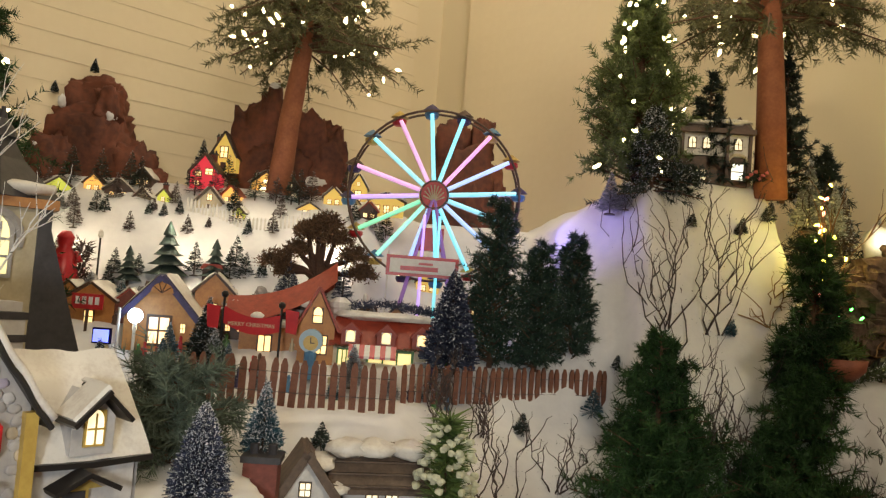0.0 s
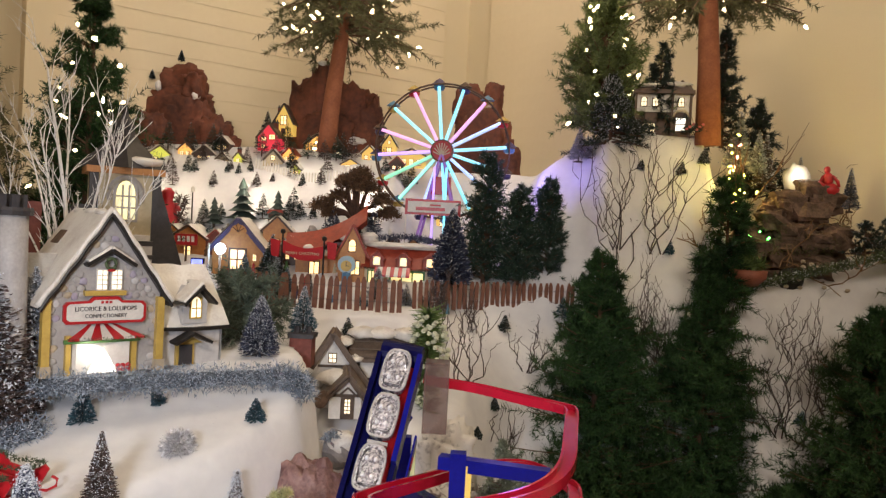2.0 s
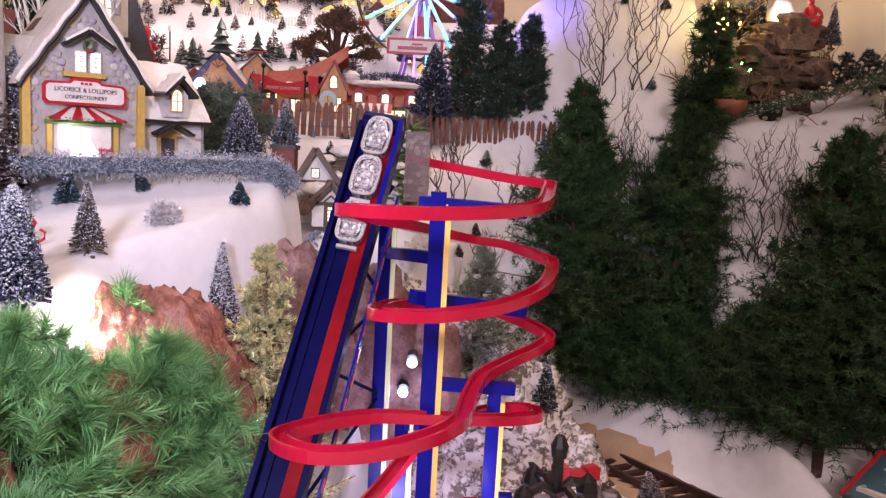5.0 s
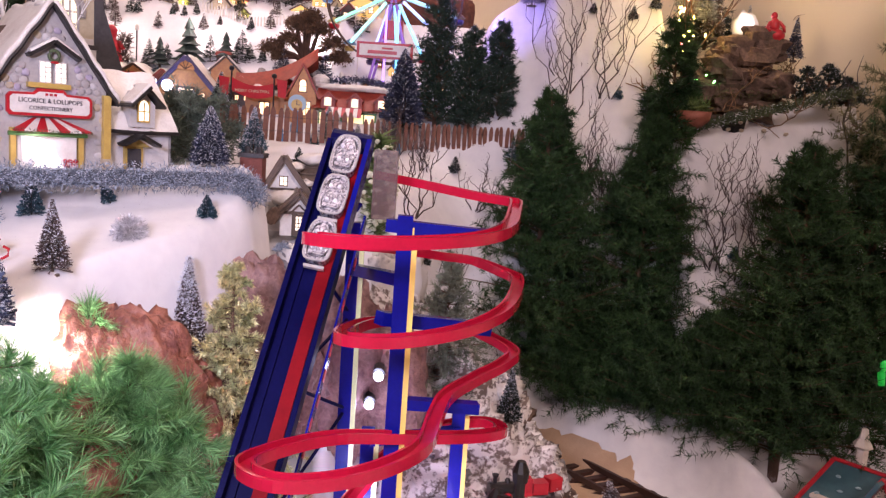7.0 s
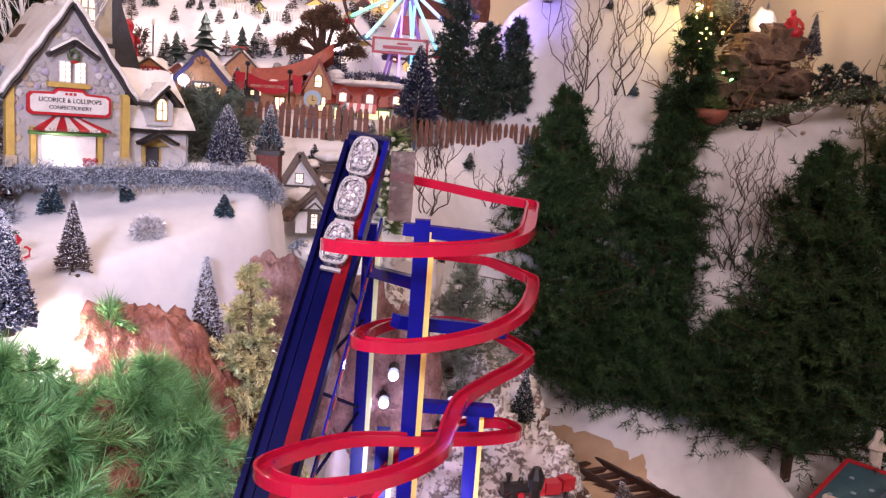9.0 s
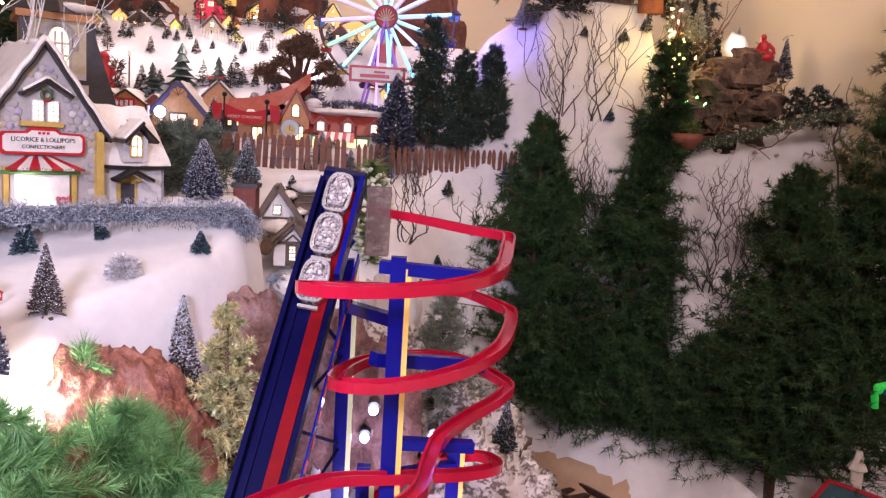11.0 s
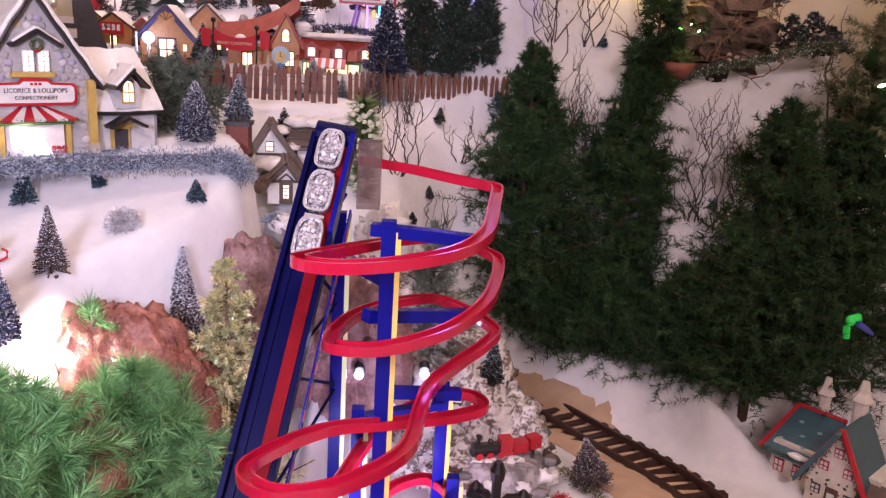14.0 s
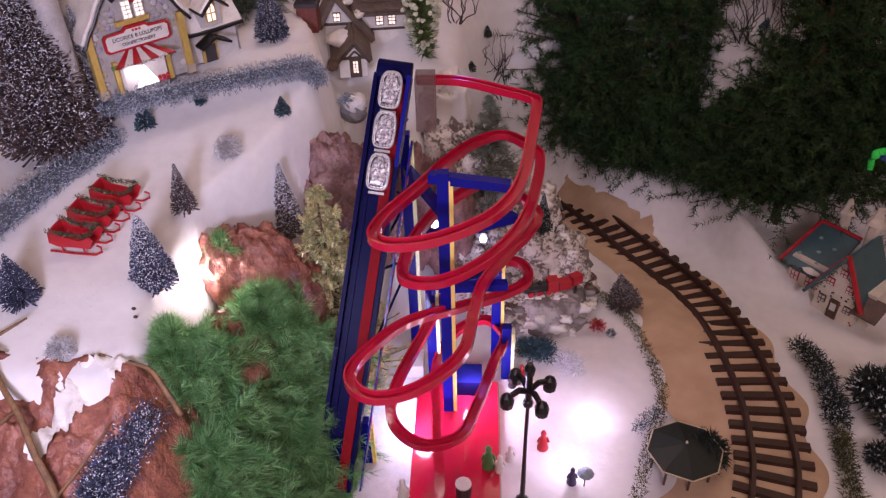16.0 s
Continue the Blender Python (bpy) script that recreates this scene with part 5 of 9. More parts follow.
board(porch, (-0.021, -0.0014, 0.0270), (0.0155, -0.0014, 0.0270), 0.0030, 0.003)
board(porch, (0, -0.0014, 0.027), (0, -0.0014, 0.044), 0.0022, 0.003)
for s in (-1, 1):
    board(porch, (s * 0.0085, -0.0014, 0.028), (0, -0.0014, 0.036), 0.0020, 0.003, TIMBER, "brace")
door = part("porch_door", Mesh().box((0, -0.0010, 0.0125), (0.0155, 0.0024, 0.025)), TIMBER, porch)
for k in range(8):
    part("door_pane", Mesh().box((-0.0018 + k % 2 * 0.0036, -0.0028, 0.0085 + k // 2 * 0.0042), (0.0026, 0.0008, 0.0030)), PALEWIN, porch)
part("porch_snow", Mesh().blob((-0.015, 0.038, 0.040), (0.020, 0.024, 0.009), 14, 0.3, 1.0), GLAZE, porch, smooth=True)
# a snowy stone and a dark oval stone at its foot
st = thing("snowy_stone", (-0.096, 0.540, 0.235), "white snow-covered stone with frosted moss", "rock")
part("stone", Mesh().blob((0, 0, 0.008), (0.018, 0.014, 0.020), 14, 0.35, 3.3), GREYROCK, st)
part("snow", Mesh().blob((0.003, -0.002, 0.018), (0.016, 0.013, 0.012), 14, 0.3, 8.3), GLAZE, st, smooth=True)
part("moss", fuzz([(-0.014, -0.004, 0.018), (-0.004, -0.010, 0.026)], 0.008, 320, 0.004, 0.0007, 8), HEDGE, st)
tagged(part("oval_stone", Mesh().blob((0, 0, 0), (0.008, 0.005, 0.011), 12, 0.15, 2.0), BROWNROCK, at=Matrix.Translation((-0.124, 0.578, 0.289)) @ pose(0, 0, 0, 0, 25, 0)), "dark oval stone set in the snow", "rock")

# ---- trees and planting ----
# dark pines along the railway
for k, (x, y, h, r, tn) in enumerate(((0.221, 0.822, 0.524, 0.118, 0), (0.371, 0.822, 0.494, 0.112, 50), (0.550, 0.700, 0.474, 0.128, 110), (0.655, 0.720, 0.550, 0.125, 170), (0.460, 0.720, 0.230, 0.085, 80), (0.300, 0.800, 0.220, 0.080, 20), (0.390, 0.765, 0.210, 0.080, 140))):
    conifer("pine_tree", (x, y, -0.05), h, r, NEEDLE_DARK, "dark green artificial pine behind the toy railway", 400, 60, 0.0115, 0.0013, "dark pines", -0.05, 0.32, 0.80, seed=20 + k, turn=tn, sub=4, low=(0.20, 0.20, 0.09, 0.09, 0.34, 0.40, 0.40)[k], spread=62)
# bright pines in front of the terrace, close to the eye
for k, (x, y, h, r) in enumerate(((-0.195, 0.105, 0.262, 0.078), (-0.145, 0.190, 0.235, 0.066), (-0.170, 0.045, 0.18, 0.07), (-0.120, 0.130, 0.12, 0.040))):
    conifer("pine_tree", (x, y, 0.0), h, r, NEEDLE_NEAR, "bright green soft-needled artificial pine", 300, 95, 0.016, 0.0008, "bright pines", 0.0, 0.34, 0.6, seed=40 + k, sub=4, low=0.06, spread=42)
# a wispy tuft by the terrace lamp
conifer("pine_tuft", (-0.192, 0.240, 0.205), 0.046, 0.009, NEEDLE_NEAR, "wispy pine tuft lit by the lamp behind", 16, 24, 0.014, 0.0007, seed=60, sub=2, low=0.05, spread=24, droop=-1.3, power=0.4, category="pine sprig")
# gold tinsel tree
conifer("tinsel_tree", (-0.100, 0.292, 0.0), 0.285, 0.060, GOLD, "gold and green tinsel tree beside the ride", 300, 80, 0.0055, 0.0012, seed=61, sub=3, power=0.75, low=0.03)
# three frosted cedars by the wheel
for k, (x, y, h, r) in enumerate(((0.056, 0.955, 0.205, 0.034), (0.110, 0.945, 0.155, 0.028), (0.156, 0.965, 0.172, 0.026))):
    conifer("cedar_tree", (x, y, 0.405), h, r, NEEDLE_CEDAR, "dense dark cedar with light frosting by the fence", 200, 30, 0.008, 0.0011, "frosted cedars", -0.25, 0.2, 0.40, seed=70 + k, sub=4, low=0.02, frost=0.05)
# big trees with fairy lights
def bulbs(ob, spots, mat=BULB, r=0.0040):
    data = None
    for p in spots:
        b = part("fairy_light", Mesh().lathe([(0.0012, 0), (r * 0.62, r * 0.8), (r * 0.55, r * 1.5), (0.0004, r * 2.5)], n=7), mat, ob, at=Matrix.Translation(p) @ pose(0, 0, 0, 37 * len(ob.children) % 360, 53 * len(ob.children) % 360, 0), shared=data)
        data = b.data


def tall_tree(name, at, trunk_h, trunk_r, crown_r, crown_h, label, seed, lights, lean=0.0, flatness=0.6):
    """A bare trunk under a broad drooping crown strung with lights."""
    rng = np.random.default_rng(seed)
    ob = thing(name, at, label, "tree", "lit tall trees")
    part("trunk", Mesh().tube([(0, 0, 0), (lean * 0.4, 0, trunk_h * 0.5), (lean, 0, trunk_h), (lean, 0, trunk_h + crown_h * 0.8)], trunk_r * 1.25, 12, trunk_r * 0.7), TRUNK, ob, "orange-brown paper-wrapped trunk", smooth=True)
    n = 190
    ang = rng.uniform(0, 2 * math.pi, n)
    u = rng.uniform(0, 1, n)
    ln = crown_r * (1 - 0.65 * u) * rng.uniform(0.6, 1.1, n)
    z = trunk_h + crown_h * u * 0.95
    base = np.stack([np.full(n, lean), np.zeros(n), z], 1)
    axis = np.stack([np.cos(ang) * ln, np.sin(ang) * ln, -0.22 * ln + rng.normal(0, 0.02, n)], 1)
    limbs = Mesh()
    for p, a in zip(base, axis):
        limbs.tube([p, p + a * 0.5 + np.array([0, 0, 0.012]), p + a], 0.0022, 4, 0.0008, cap=False)
    part("branch_frame", limbs, BARK, ob)
    roots, ways = [base], [axis]
    for _ in range(4):
        t = rng.uniform(0.3, 1.0, (n, 1))
        roots.append(base + axis * t + np.array([0, 0, 0.006]))
        ways.append(rng.normal(size=(n, 3)) * crown_r * 0.15 + axis * 0.15 - np.array([0, 0, crown_r * 0.08]))
    v, f = blades(rng, np.concatenate(roots), np.concatenate(ways), 60, 0.0120, 0.0017, 62)
    c = Mesh()
    c.v, c.f = v.tolist(), f.tolist()
    part("crown", c, NEEDLE_OLD, ob, "olive drooping needles")
    spots = []
    for k in rng.choice(n, lights):
        p = base[k] + axis[k] * rng.uniform(0.55, 1.02)
        spots.append(p + np.array([0, -0.008, rng.uniform(-0.012, 0.006)]))
    bulbs(ob, spots)
    return ob


tall_tree("lit_tree", (-0.250, 1.20, 0.62), 0.222, 0.0150, 0.152, 0.22, "tall tree with orange trunk and warm fairy lights", 81, 115, 0.02)
tall_tree("lit_tree", (0.397, 0.960, 0.640), 0.225, 0.0165, 0.135, 0.22, "tall tree with orange trunk and warm fairy lights", 82, 90, -0.012)


def lit_pine(at, h, r, seed, lights, mat=NEEDLE_OLD, label="slender pine strung with warm fairy lights"):
    ob = conifer("lit_pine", at, h, r, mat, label, 240, 58, 0.0110, 0.0016, "lit pines", -0.1, 0.34, 0.80, seed=seed, sub=4, spread=62)
    rng = np.random.default_rng(seed)
    spots = []
    for k in range(lights):
        u, a = rng.uniform(0.08, 0.98), rng.uniform(math.pi * 0.95, math.pi * 2.05)
        q = r * (1 - u) ** 0.75 * rng.uniform(0.8, 1.15) + 0.004
        spots.append((q * math.cos(a), q * math.sin(a), u * h))
    bulbs(ob, spots)
    return ob


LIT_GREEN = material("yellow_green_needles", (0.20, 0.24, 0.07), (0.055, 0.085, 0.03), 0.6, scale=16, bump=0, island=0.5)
lit_pine((0.238, 1.01, 0.62), 0.37, 0.060, 91, 44, LIT_GREEN)
lit_pine((-0.560, 0.90, 0.36), 0.50, 0.090, 92, 44, NEEDLE_DARK)
lit_pine((-0.70, 0.78, 0.36), 0.46, 0.09, 93, 26, NEEDLE_OLD)
lit_pine((0.70, 0.72, 0.30), 0.42, 0.07, 94, 18, NEEDLE_OLD)
# shrubs by the shop and the fence
conifer("green_shrub", (-0.232, 0.64, 0.335), 0.082, 0.050, material("sage_needles", (0.17, 0.21, 0.16), (0.08, 0.11, 0.08), 0.75, bump=0, island=0.4), "loose green shrub behind the hedge", 90, 34, 0.014, 0.0011, power=0.25, seed=95, sub=4, category="shrub", low=0.02)
conifer("green_shrub", (0.402, 0.852, 0.40), 0.185, 0.040, NEEDLE_DARK, "dark green bush on the snow bank", 110, 34, 0.014, 0.0014, power=0.5, seed=96, sub=4, category="shrub", low=0.02)
conifer("grey_fir", (0.080, 0.520, 0.115), 0.155, 0.042, material("grey_green_bristle", (0.30, 0.33, 0.24), (0.13, 0.16, 0.11), 0.8, bump=0, island=0.3), "grey-green frosted fir on the rock", 150, 30, 0.008, 0.0010, power=0.8, seed=97, sub=3, low=0.02, frost=0.05)
conifer("snowy_fir", (0.245, 0.962, 0.628), 0.115, 0.050, NEEDLE_FOREST, "dark fir with snow on its branches", 90, 40, 0.009, 0.0016, power=0.9, seed=98, sub=3, low=0.05, frost=0.5, droop=0.45)
for k, (x, y, z, h, r) in enumerate(((0.325, 0.99, 0.65, 0.155, 0.042), (0.425, 0.985, 0.64, 0.20, 0.036), (0.49, 1.0, 0.56, 0.165, 0.045))):
    conifer("dark_fir", (x, y, z), h, r, NEEDLE_FOREST, "dark unlit fir on the snow hill", 100, 30, 0.010, 0.0015, "dark firs", 0.1, 0.2, 0.8, seed=100 + k, sub=3, low=0.02, frost=0.03)
# topiary covered in white flowers
top = thing("flowering_bush", (-0.012, 0.665, 0.25), "tall bush covered in white blossoms", "shrub")
part("stem", Mesh().tube([(0, 0, 0), (0, 0, 0.10)], 0.004, 7, 0.002), BARK, top)
rng = np.random.default_rng(7)
blo, lea = Mesh(), Mesh()
for k in range(170):
    a, z = rng.uniform(0, 6.283), rng.uniform(0.02, 0.13)
    q = 0.026 * math.sin(math.pi * min(1, (z - 0.005) / 0.15)) * rng.uniform(0.7, 1.05)
    blo.blob((q * math.cos(a), q * math.sin(a), z), (0.0038, 0.0038, 0.003), 5, 0.4, k)
v, f = blades(rng, np.array([[0, 0, 0.01 + 0.12 * t] for t in np.linspace(0, 1, 30)]), np.tile([[0, 0, 0.006]], (30, 1)), 40, 0.024, 0.003, 80)
lea.v, lea.f = v.tolist(), f.tolist()
part("blossoms", blo, BLOSSOM, top)
part("leaves", lea, LEAF, top)

# white birch by the church house
birch = thing("birch_tree", (-0.425, 0.60, 0.345), "bare white birch with dark bark marks", "tree")
rng = random.Random(12)


def twig(mesh, p, d, ln, r, depth, rng, bend=0.25, keep=0.0):
    pts, q, w = [p], p.copy(), d.normalized()
    aim = (d.normalized() + Vector((0, 0, 0.5))).normalized()
    for _ in range(8):
        w = w.lerp(aim, keep)
        w = (w + Vector((rng.gauss(0, bend), rng.gauss(0, bend), rng.gauss(0, bend) * 0.6)) * 0.45).normalized()
        q = q + w * (ln / 8)
        pts.append(q.copy())
    mesh.tube(pts, r, 6, r * 0.35, cap=False)
    if depth:
        for k in range(3):
            i = rng.randint(2, 7)
            twig(mesh, pts[i], (w + Vector((rng.gauss(0, 0.34), rng.gauss(0, 0.25), rng.uniform(0.4, 1.2)))).normalized(), ln * rng.uniform(0.35, 0.6), r * 0.7, depth - 1, rng, bend, keep)
    return pts


for k, (dx, dz, ln, r) in enumerate(((0.02, 1.0, 0.25, 0.0060), (-0.10, 1.0, 0.22, 0.0048), (0.12, 1.0, 0.20, 0.0046), (-0.40, 1.0, 0.18, 0.0042), (0.42, 0.9, 0.17, 0.0040), (-0.62, 0.9, 0.15, 0.0036), (0.75, 0.9, 0.15, 0.0034), (-0.22, 1.0, 0.19, 0.0042))):
    m, fine = Mesh(), Mesh()
    spine = twig(m, Vector((dx * 0.02, 0, 0.02)), Vector((dx * 0.55, rng.uniform(-0.2, 0.1), dz)), ln * 1.12, r * 0.50, 0, rng, 0.10)
    for q in range(13):
        p = spine[rng.randrange(2, 9)]
        twig(fine, p, Vector((rng.gauss(dx * 0.6, 0.36), rng.gauss(0, 0.3), 1.0)), rng.uniform(0.03, 0.07), 0.0006, 1, rng, 0.30)
    stem = part("stem", m, BIRCH, birch, smooth=True)
    tagged(part("twig_spray", fine, BIRCH, stem), kind="stuff")
part("trunk", Mesh().tube([(0, 0, 0), (0, 0, 0.03)], 0.007, 8, 0.006), BIRCH, birch)


def twig_bunch(at, h, w, n, seed, label, mat=TWIG, lean=0.0, glit=60, name="glitter_twigs", group="glittered twigs", r=0.0018, depth=2, keep=0.0):
    rng = random.Random(seed)
    ob = thing(name, at, label, "twigs", group)
    spots = []
    for k in range(n):
        m = Mesh()
        d = Vector((lean + w * (k / max(1, n - 1) - 0.5) * 2 + rng.uniform(-0.1, 0.1), rng.uniform(-0.12, 0.15), 1.0))
        spots += twig(m, Vector((rng.uniform(-0.01, 0.01), 0, 0)), d, h * rng.uniform(0.65, 1.0), r, depth, rng, 0.95, keep)
        tagged(part("twig", m, mat, ob), kind="stuff")
    if glit:
        g = Mesh()
        for k in range(glit):
            p = rng.choice(spots) + Vector([rng.gauss(0, 0.004) for _ in range(3)])
            s = rng.uniform(0.0005, 0.0012)
            g.add([p + Vector((s, 0, 0)), p + Vector((-s, 0.3 * s, 0)), p + Vector((0, -s, s))], [(0, 1, 2)])
        tagged(part("glitter", g, GLITTER, ob), kind="stuff")
    return ob


for k, (x, y, h, w, n, ln, dp) in enumerate(((0.258, 0.920, 0.18, 0.14, 3, -0.08, 1), (0.318, 0.920, 0.19, 0.12, 3, 0.08, 1), (0.268, 0.918, 0.19, 0.20, 2, -0.2, 1), (0.330, 0.862, 0.20, 0.14, 3, -0.08, 1), (0.325, 0.845, 0.17, 0.20, 4, -0.05, 2), (0.468, 0.782, 0.17, 0.22, 4, 0.0, 2), (0.488, 0.768, 0.17, 0.22, 4, 0.05, 2),
                                             (0.030, 0.735, 0.105, 0.30, 4, 0.0, 1), (0.095, 0.765, 0.115, 0.36, 4, 0.1, 1), (-0.010, 0.845, 0.075, 0.3, 5, 0.0, 2), (0.045, 0.86, 0.055, 0.5, 4, 0.1, 1), (0.13, 0.86, 0.075, 0.6, 3, 0.3, 1))):
    p = on_ground(x, y, -0.004)
    twig_bunch(p, h * 1.15, w * 0.6, n + 2, 200 + k, "dark bare twigs dusted with glitter against the snow", lean=ln, glit=260, r=0.0011, keep=0.55, depth=dp)
twig_bunch((0.445, 0.90, 0.42), 0.20, 0.35, 4, 230, "gnarled grey vine beside the rock", TAN_TWIG, 0.25, 20, "curly_vine", "curly vines", 0.0017, 2)
twig_bunch((0.585, 0.93, 0.46), 0.19, 0.2, 3, 231, "gnarled grey vine beside the rock", TAN_TWIG, -0.45, 20, "curly_vine", "curly vines", 0.0017, 2)
twig_bunch((0.66, 0.80, 0.36), 0.26, 0.05, 1, 232, "single thin bare branch by the wall", TWIG, 0.15, 0, "bare_branch", "bare branches", 0.0015, 1)

# ---- the village behind the fence ----
def rock(at, size, mat, label, lumps_, seed, name="rock", group="rocks", category="rock"):
    """A rock heaped up of uneven lumps: (x, y, z, rx, ry, rz) each, from its foot."""
    ob = thing(name, at, label, category, group)
    for k, (x, y, z, a, b, c) in enumerate(lumps_):
        part("boulder", Mesh().blob((x * size, y * size, z * size), (a * size, b * size, c * size), 52, 0.24, seed + k * 3.1, 3.6), mat, ob, smooth=True)
    return ob


def mountain(at, label, lumps_, seed, snow=()):
    """A painted mountain of blocky crags, with snow lying in its clefts."""
    ob = thing("mountain", at, label, "mountain", "red mountains")
    for k, (x, y, z, a, b, c) in enumerate(lumps_):
        part("crag", Mesh().crag((x, y, z), (a, b, c), 40, 0.30, seed + k * 3.1, 2.0, 0.62), REDROCK, ob, smooth=True)
    for k, (x, y, z, a, b, c) in enumerate(snow):
        part("snow_patch", Mesh().blob((x, y, z), (a, b, c), 16, 0.35, seed + 20 + k, 3.0), SNOW, ob, smooth=True)
    return ob


mountain((-0.545, 1.225, 0.60), "red-brown rocky mountain with snow in its clefts", ((0.0, 0.01, 0.045, 0.078, 0.035, 0.070), (-0.004, 0.008, 0.098, 0.066, 0.032, 0.040), (0.004, 0.012, 0.140, 0.046, 0.028, 0.040), (0.030, -0.002, 0.135, 0.022, 0.026, 0.030), (-0.050, -0.012, 0.030, 0.036, 0.030, 0.060), (0.072, 0.0, 0.030, 0.036, 0.030, 0.055), (0.104, 0.0, 0.012, 0.020, 0.024, 0.034)), 1.0,
         ((0.037, -0.017, 0.118, 0.009, 0.008, 0.008), (-0.036, -0.017, 0.134, 0.005, 0.010, 0.010), (-0.060, -0.030, 0.064, 0.010, 0.008, 0.005)))
mountain((-0.255, 1.315, 0.60), "red-brown rocky mountain with snow in its clefts", ((-0.060, 0, 0.085, 0.036, 0.030, 0.095), (-0.030, 0, 0.110, 0.022, 0.028, 0.105), (0.035, 0, 0.080, 0.052, 0.030, 0.095), (0.070, 0, 0.060, 0.030, 0.030, 0.095), (-0.02, -0.01, 0.05, 0.07, 0.03, 0.06)), 7.0,
         ((-0.048, -0.026, 0.085, 0.016, 0.008, 0.010), (-0.026, -0.022, 0.208, 0.010, 0.008, 0.005), (0.045, -0.026, 0.055, 0.022, 0.008, 0.008)))
mountain((0.045, 1.315, 0.52), "red-brown rocky mountain behind the wheel", ((0, 0, 0.10, 0.06, 0.035, 0.12), (0.03, 0, 0.06, 0.05, 0.035, 0.11), (-0.03, 0, 0.21, 0.03, 0.025, 0.05), (0.02, 0, 0.23, 0.02, 0.02, 0.04)), 13.0)
for x, y, h, r, s in ((-0.375, 1.24, 0.075, 0.022, 1), (-0.545, 1.225, 0.022, 0.006, 2), (-0.595, 1.21, 0.02, 0.006, 3)):
    z = 0.625 if h > 0.05 else (0.785 if s == 2 else 0.745)
    brush_tree((x, y, z), h, r, NEEDLE_FOREST, "dark bottle-brush fir among the mountains", 0.12, 300 + s, group="mountain firs")

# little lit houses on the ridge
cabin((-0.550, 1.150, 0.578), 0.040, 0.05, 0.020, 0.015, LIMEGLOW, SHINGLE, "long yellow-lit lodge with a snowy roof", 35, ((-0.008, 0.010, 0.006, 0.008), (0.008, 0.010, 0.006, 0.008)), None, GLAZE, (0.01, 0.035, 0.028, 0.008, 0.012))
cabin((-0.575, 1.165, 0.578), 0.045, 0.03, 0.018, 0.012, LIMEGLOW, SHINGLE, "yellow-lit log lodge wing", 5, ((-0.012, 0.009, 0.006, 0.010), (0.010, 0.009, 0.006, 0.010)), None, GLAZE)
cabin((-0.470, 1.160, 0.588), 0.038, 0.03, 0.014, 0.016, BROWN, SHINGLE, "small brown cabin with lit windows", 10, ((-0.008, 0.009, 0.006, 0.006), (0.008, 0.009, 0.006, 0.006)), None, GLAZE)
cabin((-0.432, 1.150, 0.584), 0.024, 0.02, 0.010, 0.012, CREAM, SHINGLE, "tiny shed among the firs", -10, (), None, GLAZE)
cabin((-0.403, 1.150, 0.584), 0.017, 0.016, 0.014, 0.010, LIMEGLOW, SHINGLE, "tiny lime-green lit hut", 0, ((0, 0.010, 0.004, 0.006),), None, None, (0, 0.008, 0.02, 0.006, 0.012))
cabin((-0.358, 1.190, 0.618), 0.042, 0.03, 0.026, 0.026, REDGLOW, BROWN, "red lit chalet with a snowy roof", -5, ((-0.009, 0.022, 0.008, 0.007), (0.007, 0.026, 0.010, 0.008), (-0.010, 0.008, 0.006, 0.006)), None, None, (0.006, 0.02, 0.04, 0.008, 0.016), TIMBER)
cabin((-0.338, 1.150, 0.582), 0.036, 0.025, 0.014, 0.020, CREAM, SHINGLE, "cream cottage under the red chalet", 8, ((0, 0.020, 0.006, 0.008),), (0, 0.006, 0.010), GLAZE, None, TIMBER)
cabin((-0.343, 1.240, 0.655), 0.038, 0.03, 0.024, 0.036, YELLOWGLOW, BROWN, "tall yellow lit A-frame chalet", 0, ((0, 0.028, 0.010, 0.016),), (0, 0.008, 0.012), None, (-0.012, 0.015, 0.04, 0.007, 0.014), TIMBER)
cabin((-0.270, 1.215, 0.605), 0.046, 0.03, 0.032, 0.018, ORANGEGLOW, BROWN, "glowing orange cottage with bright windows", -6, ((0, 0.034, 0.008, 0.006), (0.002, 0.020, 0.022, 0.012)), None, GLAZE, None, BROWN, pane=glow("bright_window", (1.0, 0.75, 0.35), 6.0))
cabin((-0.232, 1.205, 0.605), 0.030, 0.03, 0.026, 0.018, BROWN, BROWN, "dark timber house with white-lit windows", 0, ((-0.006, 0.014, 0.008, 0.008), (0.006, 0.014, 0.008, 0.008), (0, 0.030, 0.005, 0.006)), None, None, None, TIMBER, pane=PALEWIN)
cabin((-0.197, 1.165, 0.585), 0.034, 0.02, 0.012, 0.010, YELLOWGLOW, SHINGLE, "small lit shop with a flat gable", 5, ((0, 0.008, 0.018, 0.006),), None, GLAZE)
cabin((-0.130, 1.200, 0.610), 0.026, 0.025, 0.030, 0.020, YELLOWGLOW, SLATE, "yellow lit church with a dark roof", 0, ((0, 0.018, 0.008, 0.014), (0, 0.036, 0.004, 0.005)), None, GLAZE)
cabin((-0.135, 1.190, 0.598), 0.020, 0.014, 0.016, 0.012, CREAM, BROWN, "small gabled church porch", 0, ((0, 0.008, 0.006, 0.008),), None, None)
cabin((-0.085, 1.180, 0.600), 0.052, 0.03, 0.020, 0.012, YELLOWGLOW, SHINGLE, "low yellow-lit row of shops", 0, ((-0.014, 0.009, 0.007, 0.010), (0, 0.009, 0.007, 0.010), (0.014, 0.009, 0.007, 0.010)), None, GLAZE)
